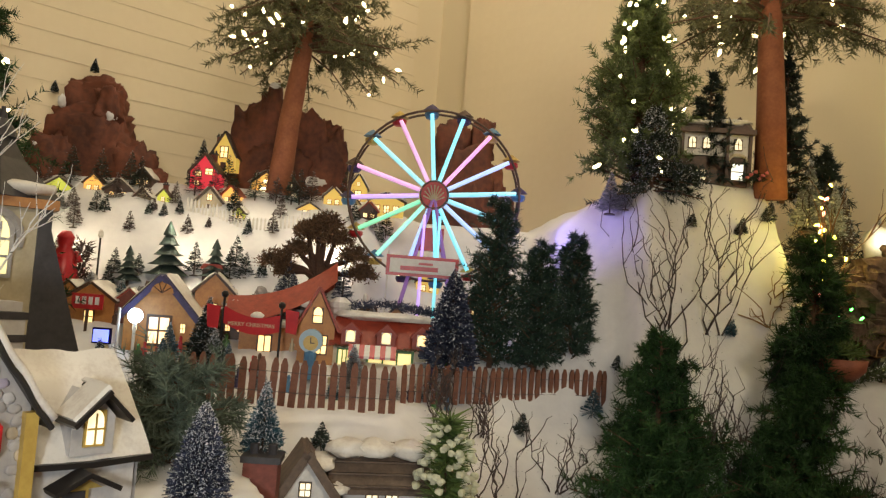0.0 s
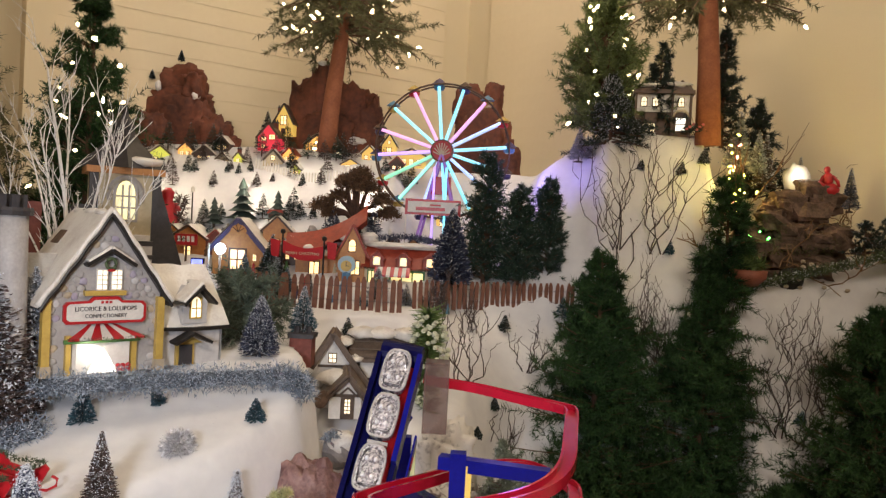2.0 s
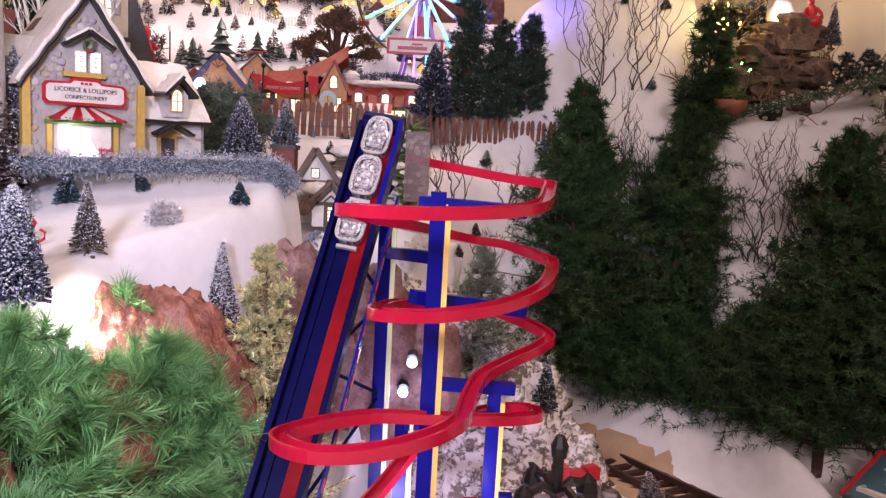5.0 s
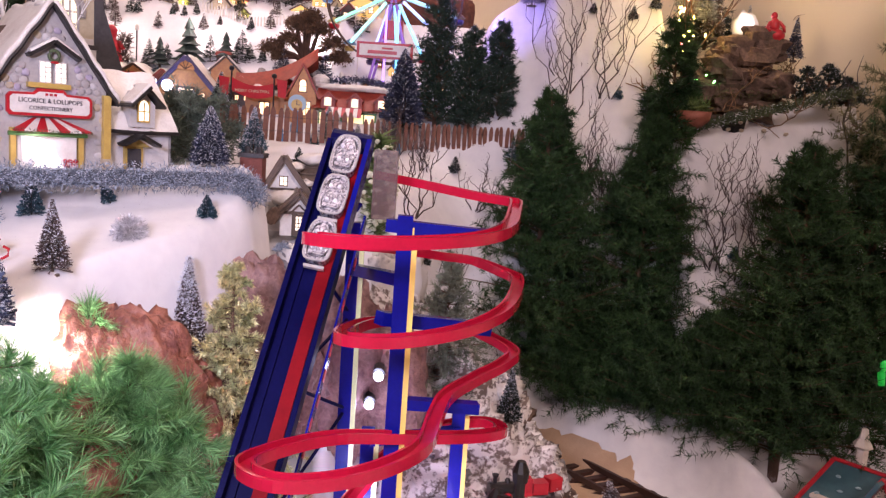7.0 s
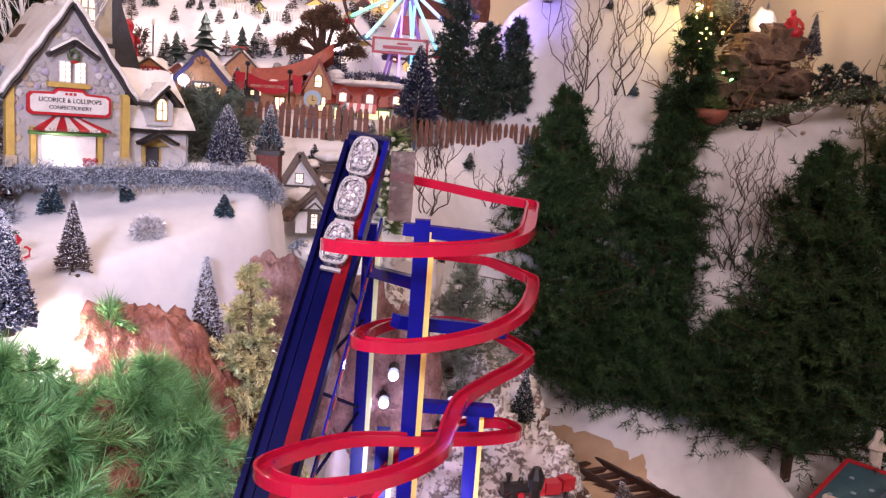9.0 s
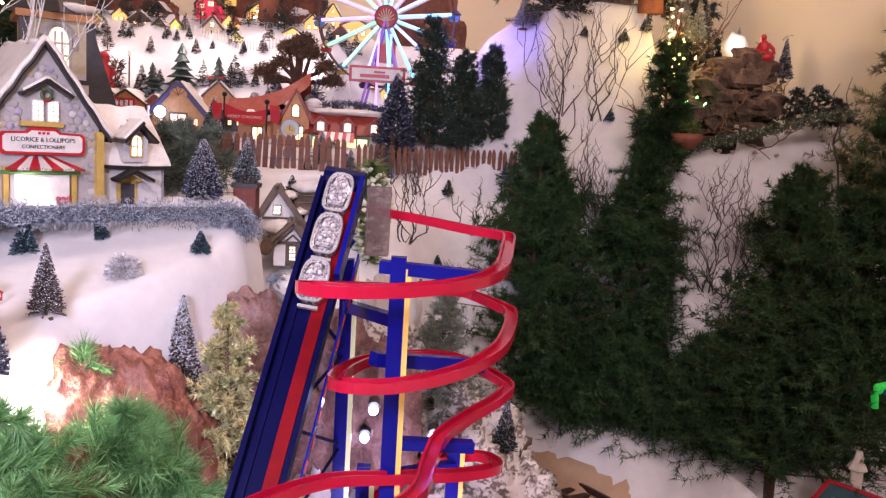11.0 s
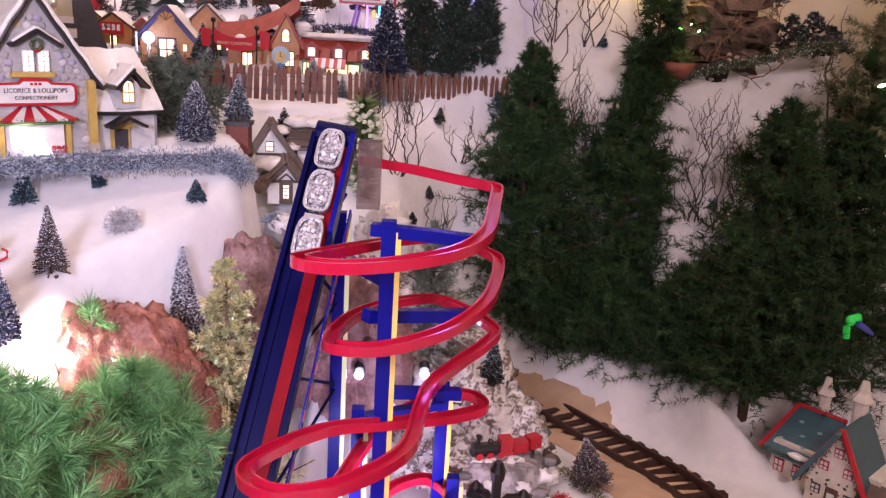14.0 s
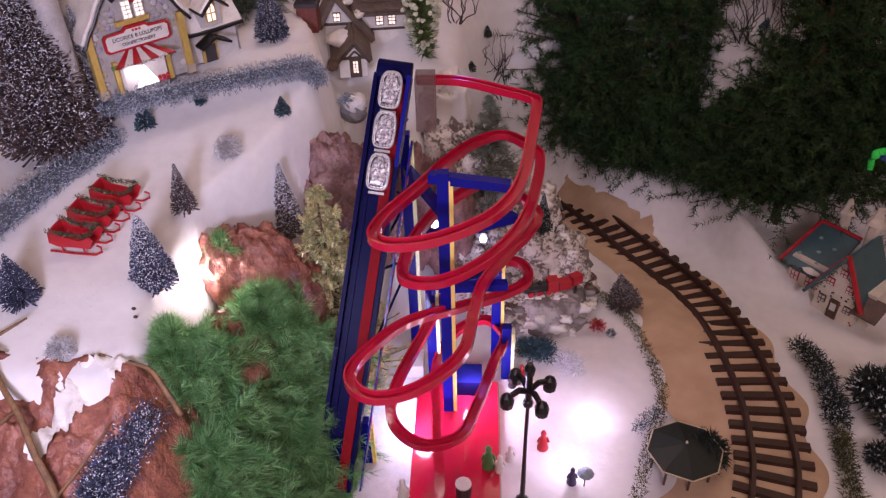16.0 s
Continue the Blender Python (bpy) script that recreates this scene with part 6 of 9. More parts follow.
cabin((0.060, 1.120, 0.455), 0.040, 0.03, 0.028, 0.020, BRICK, SLATE, "dark red house with an orange lit window", -10, ((-0.008, 0.014, 0.007, 0.010), (0.008, 0.014, 0.007, 0.010)), None, GLAZE)
# string of coloured lights along the fence of the ridge
ridge = thing("picket_fence", (0, 0, 0), "tiny white picket fence along the snowy ridge", "fence", "picket fences")
data = None
for k in range(40):
    x = -0.365 + k * 0.0054
    y = 1.128 + 0.01 * math.sin(x * 30)
    ob = part("picket", Mesh().prism([(-0.0014, 0), (0.0014, 0), (0.0014, 0.016), (0, 0.020), (-0.0014, 0.016)], -0.0006, 0.0006), WHITE, ridge, at=on_ground(x, y, -0.002), shared=data)
    data = ob.data
# firs on the snow slope
slope_firs = ((-0.543, 1.096, 0.026), (-0.542, 1.119, 0.032), (-0.505, 1.102, 0.043), (-0.474, 1.125, 0.028), (-0.431, 1.103, 0.030), (-0.409, 1.13, 0.018), (-0.373, 1.13, 0.022), (-0.355, 1.109, 0.028), (-0.329, 1.119, 0.017), (-0.273, 1.112, 0.026), (-0.240, 1.115, 0.032), (-0.234, 1.14, 0.035), (-0.300, 1.14, 0.036))
for k, (x, y, h) in enumerate(slope_firs):
    brush_tree(on_ground(x, y, -0.002), h, h * 0.30, BRISTLE_BROWN if k % 3 else NEEDLE_FOREST, "tiny dark bottle-brush fir on the snow slope", 0.10, 310 + k, group="slope firs", count=260)
for k, (x, y, h) in enumerate(((-0.427, 1.047, 0.034), (-0.328, 1.057, 0.046), (-0.282, 1.058, 0.044), (-0.262, 1.06, 0.036), (-0.241, 1.061, 0.028), (-0.398, 1.051, 0.030), (-0.278, 1.071, 0.042), (-0.536, 1.06, 0.036), (-0.142, 1.053, 0.030), (-0.338, 1.016, 0.028), (-0.50, 1.04, 0.05))):
    brush_tree(on_ground(x, y, -0.002), h, h * 0.32, NEEDLE_FOREST, "dark fir at the foot of the snow slope", 0.08, 330 + k, group="slope foot firs", count=320)
for k, (x, y, h) in enumerate(((-0.360, 1.045, 0.078), (-0.405, 1.035, 0.050), (-0.30, 1.05, 0.055))):
    ob = thing("tiered_fir", on_ground(x, y, -0.002), "moulded dark green tiered fir", "tree", "tiered firs")
    part("trunk", Mesh().tube([(0, 0, 0), (0, 0, h * 0.3)], h * 0.04, 7), TIMBER, ob)
    for j in range(5):
        r0 = h * (0.36 - j * 0.062)
        z0 = h * (0.16 + j * 0.165)
        m = Mesh().lathe([(r0, 0), (r0 * 0.75, h * 0.05), (r0 * 0.22, h * 0.2), (0.0005, h * 0.24)], (0, 0, z0), 11)
        m.v = [(px * (1 + 0.16 * math.sin(i * 2.4 + j)), py * (1 + 0.16 * math.cos(i * 1.7 + j)), pz - 0.004 * h * (i % 3)) for i, (px, py, pz) in enumerate(m.v)]
        part("tier", m, NEEDLE_FOREST, ob)
for k, (x, y, h, r) in enumerate(((-0.202, 1.041, 0.046, 0.014), (-0.193, 1.024, 0.045, 0.014), (-0.161, 1.021, 0.044, 0.013), (-0.131, 1.036, 0.060, 0.015), (-0.211, 1.019, 0.042, 0.015), (-0.10, 0.99, 0.030, 0.009), (-0.045, 0.99, 0.032, 0.010))):
    brush_tree(on_ground(x, y, -0.002), h, r, BRISTLE_NAVY, "blue frosted bottle-brush tree in the village", 0.15, 350 + k, group="blue village trees", count=420)
# twisted brown tree
old = thing("gnarled_tree", on_ground(-0.165, 1.045, -0.003), "gnarled brown tree with clumped foliage", "tree")
DARKBARK = material("dark_bark", (0.085, 0.042, 0.024), (0.035, 0.018, 0.012), 0.85, scale=90, bump=0.6, depth=0.0015)
FOLIAGE = material("brown_foliage", (0.20, 0.11, 0.055), (0.06, 0.034, 0.018), 0.85, bump=0, island=0.4)
part("trunk", Mesh().tube([(0, 0, 0), (-0.004, 0, 0.02), (0.003, 0, 0.036), (-0.004, 0, 0.058)], 0.012, 8, 0.007), DARKBARK, old, smooth=True)
for k, (x, z, w) in enumerate(((-0.056, 0.046, 0.018), (-0.030, 0.062, 0.014), (-0.004, 0.084, 0.022), (0.020, 0.078, 0.020), (0.044, 0.058, 0.016), (0.056, 0.036, 0.016), (-0.044, 0.034, 0.010), (0.006, 0.100, 0.016), (-0.020, 0.090, 0.012))):
    part("limb", Mesh().tube(smooth_path([(-0.002, 0, 0.022), (x * 0.35, -0.004, 0.036 + 0.006 * math.sin(k * 2.0)), (x * 0.75, -0.002, z * 0.75 + 0.006), (x, 0, z)], 3), 0.0058, 6, 0.0022), DARKBARK, old)
    part("foliage_clump", fuzz([(x - w * 0.7, -0.006, z - 0.005), (x, 0.004, z + 0.004), (x + w * 0.7, -0.002, z - 0.003)], w * 0.85, 1500, 0.005, 0.0010, 20 + k, 0.5), FOLIAGE, old)
# red figurine, bridge lamp and dotted clutter
doll_mats = (REDPAINT, BLUEPAINT, GREENPAINT, CREAM, BROWN, WHITE, NAVYROOF)


def figurine(at, h, mat, label="small painted figurine", group="figurines", turn=0):
    m = Mesh().lathe([(h * 0.20, 0), (h * 0.22, h * 0.05), (h * 0.16, h * 0.35), (h * 0.15, h * 0.55), (h * 0.08, h * 0.68), (h * 0.10, h * 0.76), (h * 0.10, h * 0.84), (h * 0.11, h * 0.86), (h * 0.05, h * 0.98)], n=9)
    m.tube([(-h * 0.13, 0, h * 0.60), (-h * 0.20, -h * 0.05, h * 0.42)], h * 0.045, 5).tube([(h * 0.13, 0, h * 0.60), (h * 0.20, -h * 0.05, h * 0.42)], h * 0.045, 5)
    ob = part("figurine", m, mat, smooth=True, at=Matrix.Translation(at) @ pose(0, 0, 0, 0, 0, turn))
    return tagged(ob, label, "figurine", group)


figurine((-0.478, 1.015, 0.466), 0.068, REDPAINT, "red-coated figurine standing above the village").scale = (1.5, 1.4, 1.0)
for x, y, h in ((-0.440, 1.025, 0.075), (-0.10, 1.0, 0.05)):
    ob = thing("street_lamp", on_ground(x, y), "tiny black street lamp with a white lantern", "street lamp", "village lamps")
    part("pole", Mesh().tube([(0, 0, 0), (0, 0, h * 0.86)], 0.0012, 6), IRON, ob)
    part("lantern", Mesh().lathe([(0.002, 0), (0.0035, 0.003), (0.003, 0.008), (0.001, 0.011)], (0, 0, h * 0.86), 8), WHITE, ob)
birds = fuzz([(0, 0, 0.005), (0, 0, 0.06)], 0.014, 420, 0.008, 0.0012, 77)
ob = thing("leafy_bush", on_ground(-0.458, 1.02), "dark leafless bush below the slope", "shrub")
part("leaves", birds, BRISTLE_BROWN, ob)

# carnival street behind the fence
cabin((-0.335, 0.945, 0.392), 0.080, 0.06, 0.048, 0.045, ORANGE, NAVYROOF, "tan house with a purple gable and lit windows", 4, ((0.0, 0.030, 0.022, 0.030), (-0.027, 0.034, 0.005, 0.010), (0.027, 0.034, 0.005, 0.010)), None, GLAZE, None, NAVYROOF, group="carnival buildings", name="carnival_house")
fan = thing("fan_window", (-0.333, 0.937, 0.466), "arched fan window over the carnival door", "window")
part("pane", Mesh().prism([(0.013 * math.cos(a), 0.012 * math.sin(a)) for a in np.linspace(0, math.pi, 9)], -0.001, 0.001), ORANGE, fan)
for a in (0.6, 1.2, 1.9, 2.5):
    part("bar", Mesh().tube([(0, -0.0016, 0), (0.012 * math.cos(a), -0.0016, 0.012 * math.sin(a))], 0.0006, 4), BROWN, fan)
cabin((-0.285, 0.99, 0.405), 0.045, 0.05, 0.065, 0.022, ORANGE, BROWN, "orange timber shop behind the purple gable", 8, ((0.0, 0.045, 0.008, 0.012),), None, GLAZE, group="carnival buildings", name="carnival_house")
cabin((-0.430, 0.985, 0.41), 0.06, 0.04, 0.040, 0.020, ORANGE, BROWN, "gingerbread-brown stall with a snowy roof", -6, ((0, 0.02, 0.01, 0.014),), None, GLAZE, group="carnival buildings", name="carnival_house")
ob = thing("red_notice", (-0.425, 0.962, 0.440), "small red sign with pale writing", "sign")
part("panel", Mesh().box((0, 0, 0.009), (0.036, 0.003, 0.018)), REDPAINT, ob)
for k in range(4):
    part("writing_bar", Mesh().box((-0.011 + k * 0.0075, -0.002, 0.010), (0.0045, 0.001, 0.009)), WHITE, ob)
part("post", Mesh().box((0, 0.001, -0.02), (0.003, 0.002, 0.04)), BROWN, ob)
ob = thing("blue_screen", (-0.392, 0.925, 0.393), "small glowing blue screen on a stand", "screen")
part("case", Mesh().box((0, 0, 0.020), (0.020, 0.006, 0.018)), NAVY, ob)
part("display", Mesh().box((0, -0.0034, 0.020), (0.017, 0.001, 0.014)), BLUEGLOW, ob)
part("stand", Mesh().box((0, 0, 0.006), (0.004, 0.004, 0.012)), NAVY, ob)
ob = thing("carnival_lamp", (-0.353, 0.912, 0.385), "white lamp post with a glaring blue-white bulb", "lamp")
part("pole", Mesh().tube([(0, 0, 0), (0, 0, 0.050)], 0.0018, 7), WHITE, ob)
part("pole", Mesh().tube([(-0.018, 0, 0), (-0.018, 0, 0.062)], 0.0018, 7), WHITE, ob)
part("bulb", Mesh().blob((0, 0, 0.054), (0.0085, 0.0085, 0.0085), 12), BLUEWHITE, ob)


def awning(at, w, turn=0, a=REDPAINT, b=WHITE, n=8):
    ob = thing("striped_awning", at, "small striped canvas awning over a stall", "awning", "awnings", turn)
    for k in range(n):
        x0, x1 = -w / 2 + w * k / n, -w / 2 + w * (k + 1) / n
        part("stripe", Mesh().add([(x0, -0.014, 0), (x1, -0.014, 0), (x1, 0, 0.012), (x0, 0, 0.012), (x0, -0.014, -0.003), (x1, -0.014, -0.003), (x1, 0, 0.009), (x0, 0, 0.009)], [(0, 1, 2, 3), (4, 7, 6, 5), (0, 4, 5, 1)]), (a, b)[k % 2], ob)
    return ob


brush_tree(on_ground(-0.262, 0.905, -0.002), 0.066, 0.021, NEEDLE_FOREST, "dark bottle-brush tree with white tips before the purple gable", 0.5, 376, count=2200)
awning((-0.085, 0.925, 0.412), 0.055, 0, REDPAINT, WHITE, 9)
# the shop with the swooping red roof
red = thing("red_roofed_shop", (-0.195, 0.965, 0.395), "orange shop with a swooping red roof and snow", "toy house", "carnival buildings", 6)
part("wall", Mesh().box((0, 0.02, 0.022), (0.10, 0.05, 0.044)), ORANGE, red)
m = Mesh()
for i in range(13):
    u = i / 12
    z = 0.046 + 0.050 * u ** 2.2
    for y, dz in ((-0.018, -0.026 * (1 - u * 0.3)), (0.02, 0.006), (0.055, -0.026)):
        m.v.append((-0.068 + 0.128 * u, y, z + dz + 0.022))
m.f = [(i * 3 + k, i * 3 + 3 + k, i * 3 + 4 + k, i * 3 + 1 + k) for i in range(12) for k in range(2)]
part("roof", m, REDROOF, red, "red swooping roof")
for x, z, s in ((0.028, 0.070, 0.010), (0.0, 0.045, 0.012), (-0.03, 0.052, 0.009)):
    part("roof_snow", Mesh().blob((x, -0.010, z), (s, 0.010, 0.005), 10, 0.3, x * 100), GLAZE, red, smooth=True)
g = part("front_gable", gable_walls(0.042, 0.05, 0.045, 0.042), ORANGE, red)
g.location = (0.040, -0.028, 0)
for s in (-1, 1):
    part("gable_roof", Mesh().sweep([(0.040 + s * 0.026, -0.006, 0.040), (0.040, -0.006, 0.092)], [(-0.026, -0.0015), (0.03, -0.0015), (0.03, 0.0015), (-0.026, 0.0015)]), REDROOF, red)
window(red, 0.040, 0.058, 0.010, 0.016, -0.028, WARM, BROWN, (0, 1), True)
window(red, 0.046, 0.024, 0.012, 0.020, -0.028, WARM, BROWN, (1, 1))
window(red, -0.02, 0.020, 0.014, 0.018, -0.006, WARM, BROWN, (1, 0))
# the banner on two lamp poles
ban = thing("banner", (-0.2225, 0.905, 0.375), "red cloth banner between two black lamp poles", "banner", turn=-6)
for x, h in ((-0.033, 0.092), (0.033, 0.084)):
    p = part("lamp_pole", Mesh().tube([(x, 0, 0), (x, 0, h)], 0.0014, 7), IRON, ban)
    part("ball", Mesh().blob((x, 0, h + 0.004), (0.0042,) * 3, 10), IRON, p)
m = Mesh()
for i in range(11):
    u = i / 10
    sag = -0.008 * math.sin(math.pi * u)
    for y in (-0.0008, 0.0008):
        m.v += [(-0.033 + 0.066 * u, y, 0.083 - u * 0.006 + sag), (-0.033 + 0.066 * u, y, 0.064 - u * 0.006 + sag)]
m.f = [(i * 4, i * 4 + 4, i * 4 + 5, i * 4 + 1) for i in range(10)] + [(i * 4 + 2, i * 4 + 3, i * 4 + 7, i * 4 + 6) for i in range(10)]
part("cloth", m, REDPAINT, ban)
words("MERRY CHRISTMAS", 0.0062, CREAM, ban, (0, -0.0022, 0.0635))
for s in (-0.045, 0.045):
    part("side_flag", Mesh().prism([(s - 0.008, 0.084), (s + 0.008, 0.082), (s + 0.006, 0.056), (s - 0.006, 0.058)], 0.001, 0.0025), REDPAINT, ban)
# the pale blue street clock
ck = thing("street_clock", (-0.155, 0.912, 0.382), "pale blue street clock with a yellow face", "clock")
part("case", Mesh().lathe([(0.010, 0), (0.010, 0.01), (0.007, 0.014), (0.007, 0.03), (0.004, 0.034)], n=8), BLUEPAINT, ck)
part("head", Mesh().tube([(0, -0.005, 0.043), (0, 0.006, 0.043)], 0.0135, 20), material("pale_blue_paint", (0.35, 0.48, 0.58), (0.28, 0.4, 0.5), 0.4, bump=0), ck, "pale blue clock head")
part("face", Mesh().tube([(0, -0.0062, 0.041), (0, -0.0052, 0.041)], 0.0085, 18), YELLOW, ck)
part("minute_pointer", Mesh().box((0, -0.0068, 0.044), (0.001, 0.0006, 0.007)), SLATE, ck)
part("hour_pointer", Mesh().box((0.002, -0.0068, 0.041), (0.005, 0.0006, 0.001)), SLATE, ck)
# the row of red-roofed shops
row = thing("shop_row", (-0.072, 0.948, 0.386), "row of small shops with red dormered roof", "toy house", "carnival buildings")
part("wall", Mesh().box((0, 0.02, 0.018), (0.125, 0.04, 0.036)), CREAM, row)
part("roof", Mesh().add([(-0.066, -0.010, 0.034), (0.066, -0.010, 0.034), (0.060, 0.02, 0.068), (-0.060, 0.02, 0.068), (0.066, 0.05, 0.034), (-0.066, 0.05, 0.034)], [(0, 1, 2, 3), (3, 2, 4, 5), (0, 3, 5), (1, 4, 2), (0, 5, 4, 1)]), REDROOF, row, "red roof")
for x in (-0.040, 0.002, 0.044):
    part("dormer", Mesh().prism([(x - 0.011, 0.036), (x + 0.011, 0.036), (x + 0.011, 0.050), (x, 0.060), (x - 0.011, 0.050)], -0.010, 0.015), REDROOF, row)
    window(row, x, 0.046, 0.009, 0.011, -0.0105, WARM, WHITE, (0, 0), True, "dormer_window")
    for s in (-1, 1):
        part("dormer_roof", Mesh().sweep([(x + s * 0.013, 0, 0.049), (x, 0, 0.0615)], [(-0.012, -0.001), (0.015, -0.001), (0.015, 0.001), (-0.012, 0.001)]), REDROOF, row)
part("roof_snow", Mesh().blob((0, 0.02, 0.070), (0.062, 0.014, 0.006), 18, 0.35, 4.0), GLAZE, row, smooth=True)
part("garland", fuzz([(-0.062, -0.010, 0.033), (0.062, -0.010, 0.033)], 0.003, 420, 0.003, 0.0005, 9), GARLAND, row)
for x, w in ((-0.046, 0.014), (0.008, 0.05)):
    window(row, x, 0.018, w, 0.022, 0.0, glow("shop_front", (1.0, 0.72, 0.15), 1.0), GREENPAINT, (2, 0), name="shop_front")
part("round_tower", Mesh().lathe([(0.012, 0), (0.012, 0.075), (0.014, 0.078), (0.014, 0.084), (0.006, 0.09)], (-0.058, 0.035, 0), 12), WHITE, row)
hedge = thing("tinsel_hedge", (0, 0, 0), "blue and violet tinsel hedge behind the shops", "hedge")
part("foliage", fuzz([(-0.125, 0.985, 0.462), (-0.07, 0.98, 0.468), (-0.03, 0.985, 0.462), (0.0, 0.99, 0.46)], 0.010, 1300, 0.006, 0.0007, 13), BRISTLE_NAVY, hedge)
for k in range(26):
    a = random.Random(k + 50)
    x = a.uniform(-0.42, 0.0)
    y = a.uniform(0.90, 0.935)
    figurine(on_ground(x, y, -0.001), a.uniform(0.016, 0.024), doll_mats[k % 7], "tiny painted figurine in the carnival street", "street figurines", a.uniform(-60, 60))
figurine((-0.365, 0.900, 0.357), 0.034, WHITE, "white snowman figurine by the fence")
# trees in the street
brush_tree((-0.275, 0.925, 0.388), 0.078, 0.026, NEEDLE_FOREST, "dark bottle-brush tree with white tips", 0.30, 371, count=1400)
brush_tree((-0.316, 0.920, 0.388), 0.046, 0.014, BRISTLE_BLUE, "small blue-grey bottle-brush tree", 0.4, 372)
brush_tree((-0.245, 0.905, 0.375), 0.042, 0.011, BRISTLE_BLUE, "small blue bottle-brush tree", 0.3, 373)
brush_tree((-0.105, 0.905, 0.375), 0.050, 0.017, BRISTLE_GREY, "silvery frosted bottle-brush tree", 0.5, 374)
brush_tree((-0.265, 1.0, 0.43), 0.050, 0.024, BRISTLE_GREY, "silvery frosted bottle-brush tree", 0.5, 375)
brush_tree((0.005, 0.925, 0.398), 0.122, 0.034, BRISTLE_NAVY, "black-blue bottle-brush tree with frosted tips", 0.22, 376, count=2600, power=0.75)
brush_tree((-0.345, 0.785, 0.352), 0.070, 0.022, NEEDLE_FOREST, "dark frosted bottle-brush tree", 0.3, 377)

# ---- the wheel ----
ferris = thing("ferris_wheel", (-0.022, 1.045, 0.440), "lit toy wheel with coloured light spokes and cabins", "ferris wheel", turn=-2)
HUB, RIM = 0.178, 0.113
ring = [(RIM * math.cos(a), 0, HUB + RIM * math.sin(a)) for a in np.linspace(0, 2 * math.pi, 49)[:-1]]
for y in (-0.012, 0.012):
    part("rim", Mesh().tube([(x, y, z) for x, _, z in ring], 0.0017, 6, closed=True), BROWN, ferris, smooth=True)
order = (2, 5, 7, 0, 0, 7, 0, 7, 1, 6, 4, 5, 2, 0, 5, 2)
for k in range(16):
    a = 2 * math.pi * (k + 0.25) / 16
    c, s = math.cos(a), math.sin(a)
    part("light_spoke", Mesh().tube([(0.020 * c, -0.014, HUB + 0.020 * s), (0.108 * c, -0.014, HUB + 0.108 * s)], 0.0027, 7), LEDS[order[k]], ferris, "glowing coloured light tube")
    part("back_spoke", Mesh().tube([(0.012 * c, 0.012, HUB + 0.012 * s), (0.110 * c, 0.012, HUB + 0.110 * s)], 0.0012, 5), WHITE, ferris)
    cab = part("cabin", Mesh().lathe([(0.007, 0), (0.0095, 0.004), (0.0095, 0.008)], (RIM * c, 0, HUB + RIM * s - 0.009), 8), (BLUEPAINT, REDPAINT, YELLOW, NAVYROOF)[k % 4], ferris)
    part("cabin_roof", Mesh().lathe([(0.0125, 0), (0.007, 0.005), (0.0008, 0.009)], (RIM * c, 0, HUB + RIM * s + 0.002), 8), (NAVYROOF, YELLOW, BLUEPAINT, BROWN)[k % 4], cab)
    part("cabin_post", Mesh().tube([(RIM * c, 0, HUB + RIM * s - 0.003), (RIM * c, 0, HUB + RIM * s + 0.004)], 0.0008, 4), IRON, cab)
hub = part("hub", Mesh().tube([(0, -0.020, HUB), (0, 0.016, HUB)], 0.0185, 28), REDPAINT, ferris, "red hub disc with a shell pattern")
for k in range(9):
    a = math.pi * (0.06 + 0.11 * k)
    part("hub_ray", Mesh().tube([(0.002 * math.cos(a), -0.0208, HUB - 0.008 + 0.002 * math.sin(a)), (0.015 * math.cos(a) * 0.95, -0.0208, HUB - 0.006 + 0.019 * math.sin(a))], 0.0009, 4), CREAM, hub)
part("hub_ring", Mesh().tube([(0.018 * math.cos(a), -0.0205, HUB + 0.018 * math.sin(a)) for a in np.linspace(0, 2 * math.pi, 25)[:-1]], 0.0012, 5, closed=True), BROWN, hub)
for s in (-1, 1):
    for y in (-0.020, 0.020):
        part("support_leg", Mesh().tube([(0, y * 0.9, HUB), (s * 0.042, y * 1.5, 0)], 0.0024, 7), glow("violet_leg", (0.6, 0.22, 1.0), 0.10, (0.35, 0.2, 0.5)) if (s, y) == (-1, -0.020) else bpy.data.materials["violet_leg"], ferris)
for x, mt in ((-0.010, LEDS[1]), (0.010, LEDS[0])):
    part("light_leg", Mesh().tube([(x, -0.024, 0.010), (x, -0.022, 0.15)], 0.0020, 7), mt, ferris)
part("tower", Mesh().box((0, 0.0, 0.12), (0.034, 0.018, 0.030)), REDPAINT, ferris)
part("base", Mesh().box((0, 0, 0.006), (0.12, 0.06, 0.012)), REDPAINT, ferris)
sg = part("sign_board", Mesh().box((-0.008, -0.040, 0.082), (0.092, 0.004, 0.026)), REDPAINT, ferris, "white sign with a red border")
part("sign_face", Mesh().box((-0.008, -0.0425, 0.082), (0.083, 0.001, 0.018)), WHITE, sg)
part("writing_bar", Mesh().box((-0.004, -0.0433, 0.0855), (0.018, 0.0006, 0.003)), REDPAINT, sg)
part("writing_bar", Mesh().box((-0.012, -0.0433, 0.0790), (0.048, 0.0006, 0.0055)), REDPAINT, sg)
part("sign_post", Mesh().tube([(-0.052, -0.040, -0.03), (-0.052, -0.040, 0.10)], 0.0012, 5), WHITE, sg)

# ---- the paling fence ----
fence = thing("paling_fence", (0, 0, 0), "brown wooden paling fence on wires in the snow", "fence")
pale_data = {}


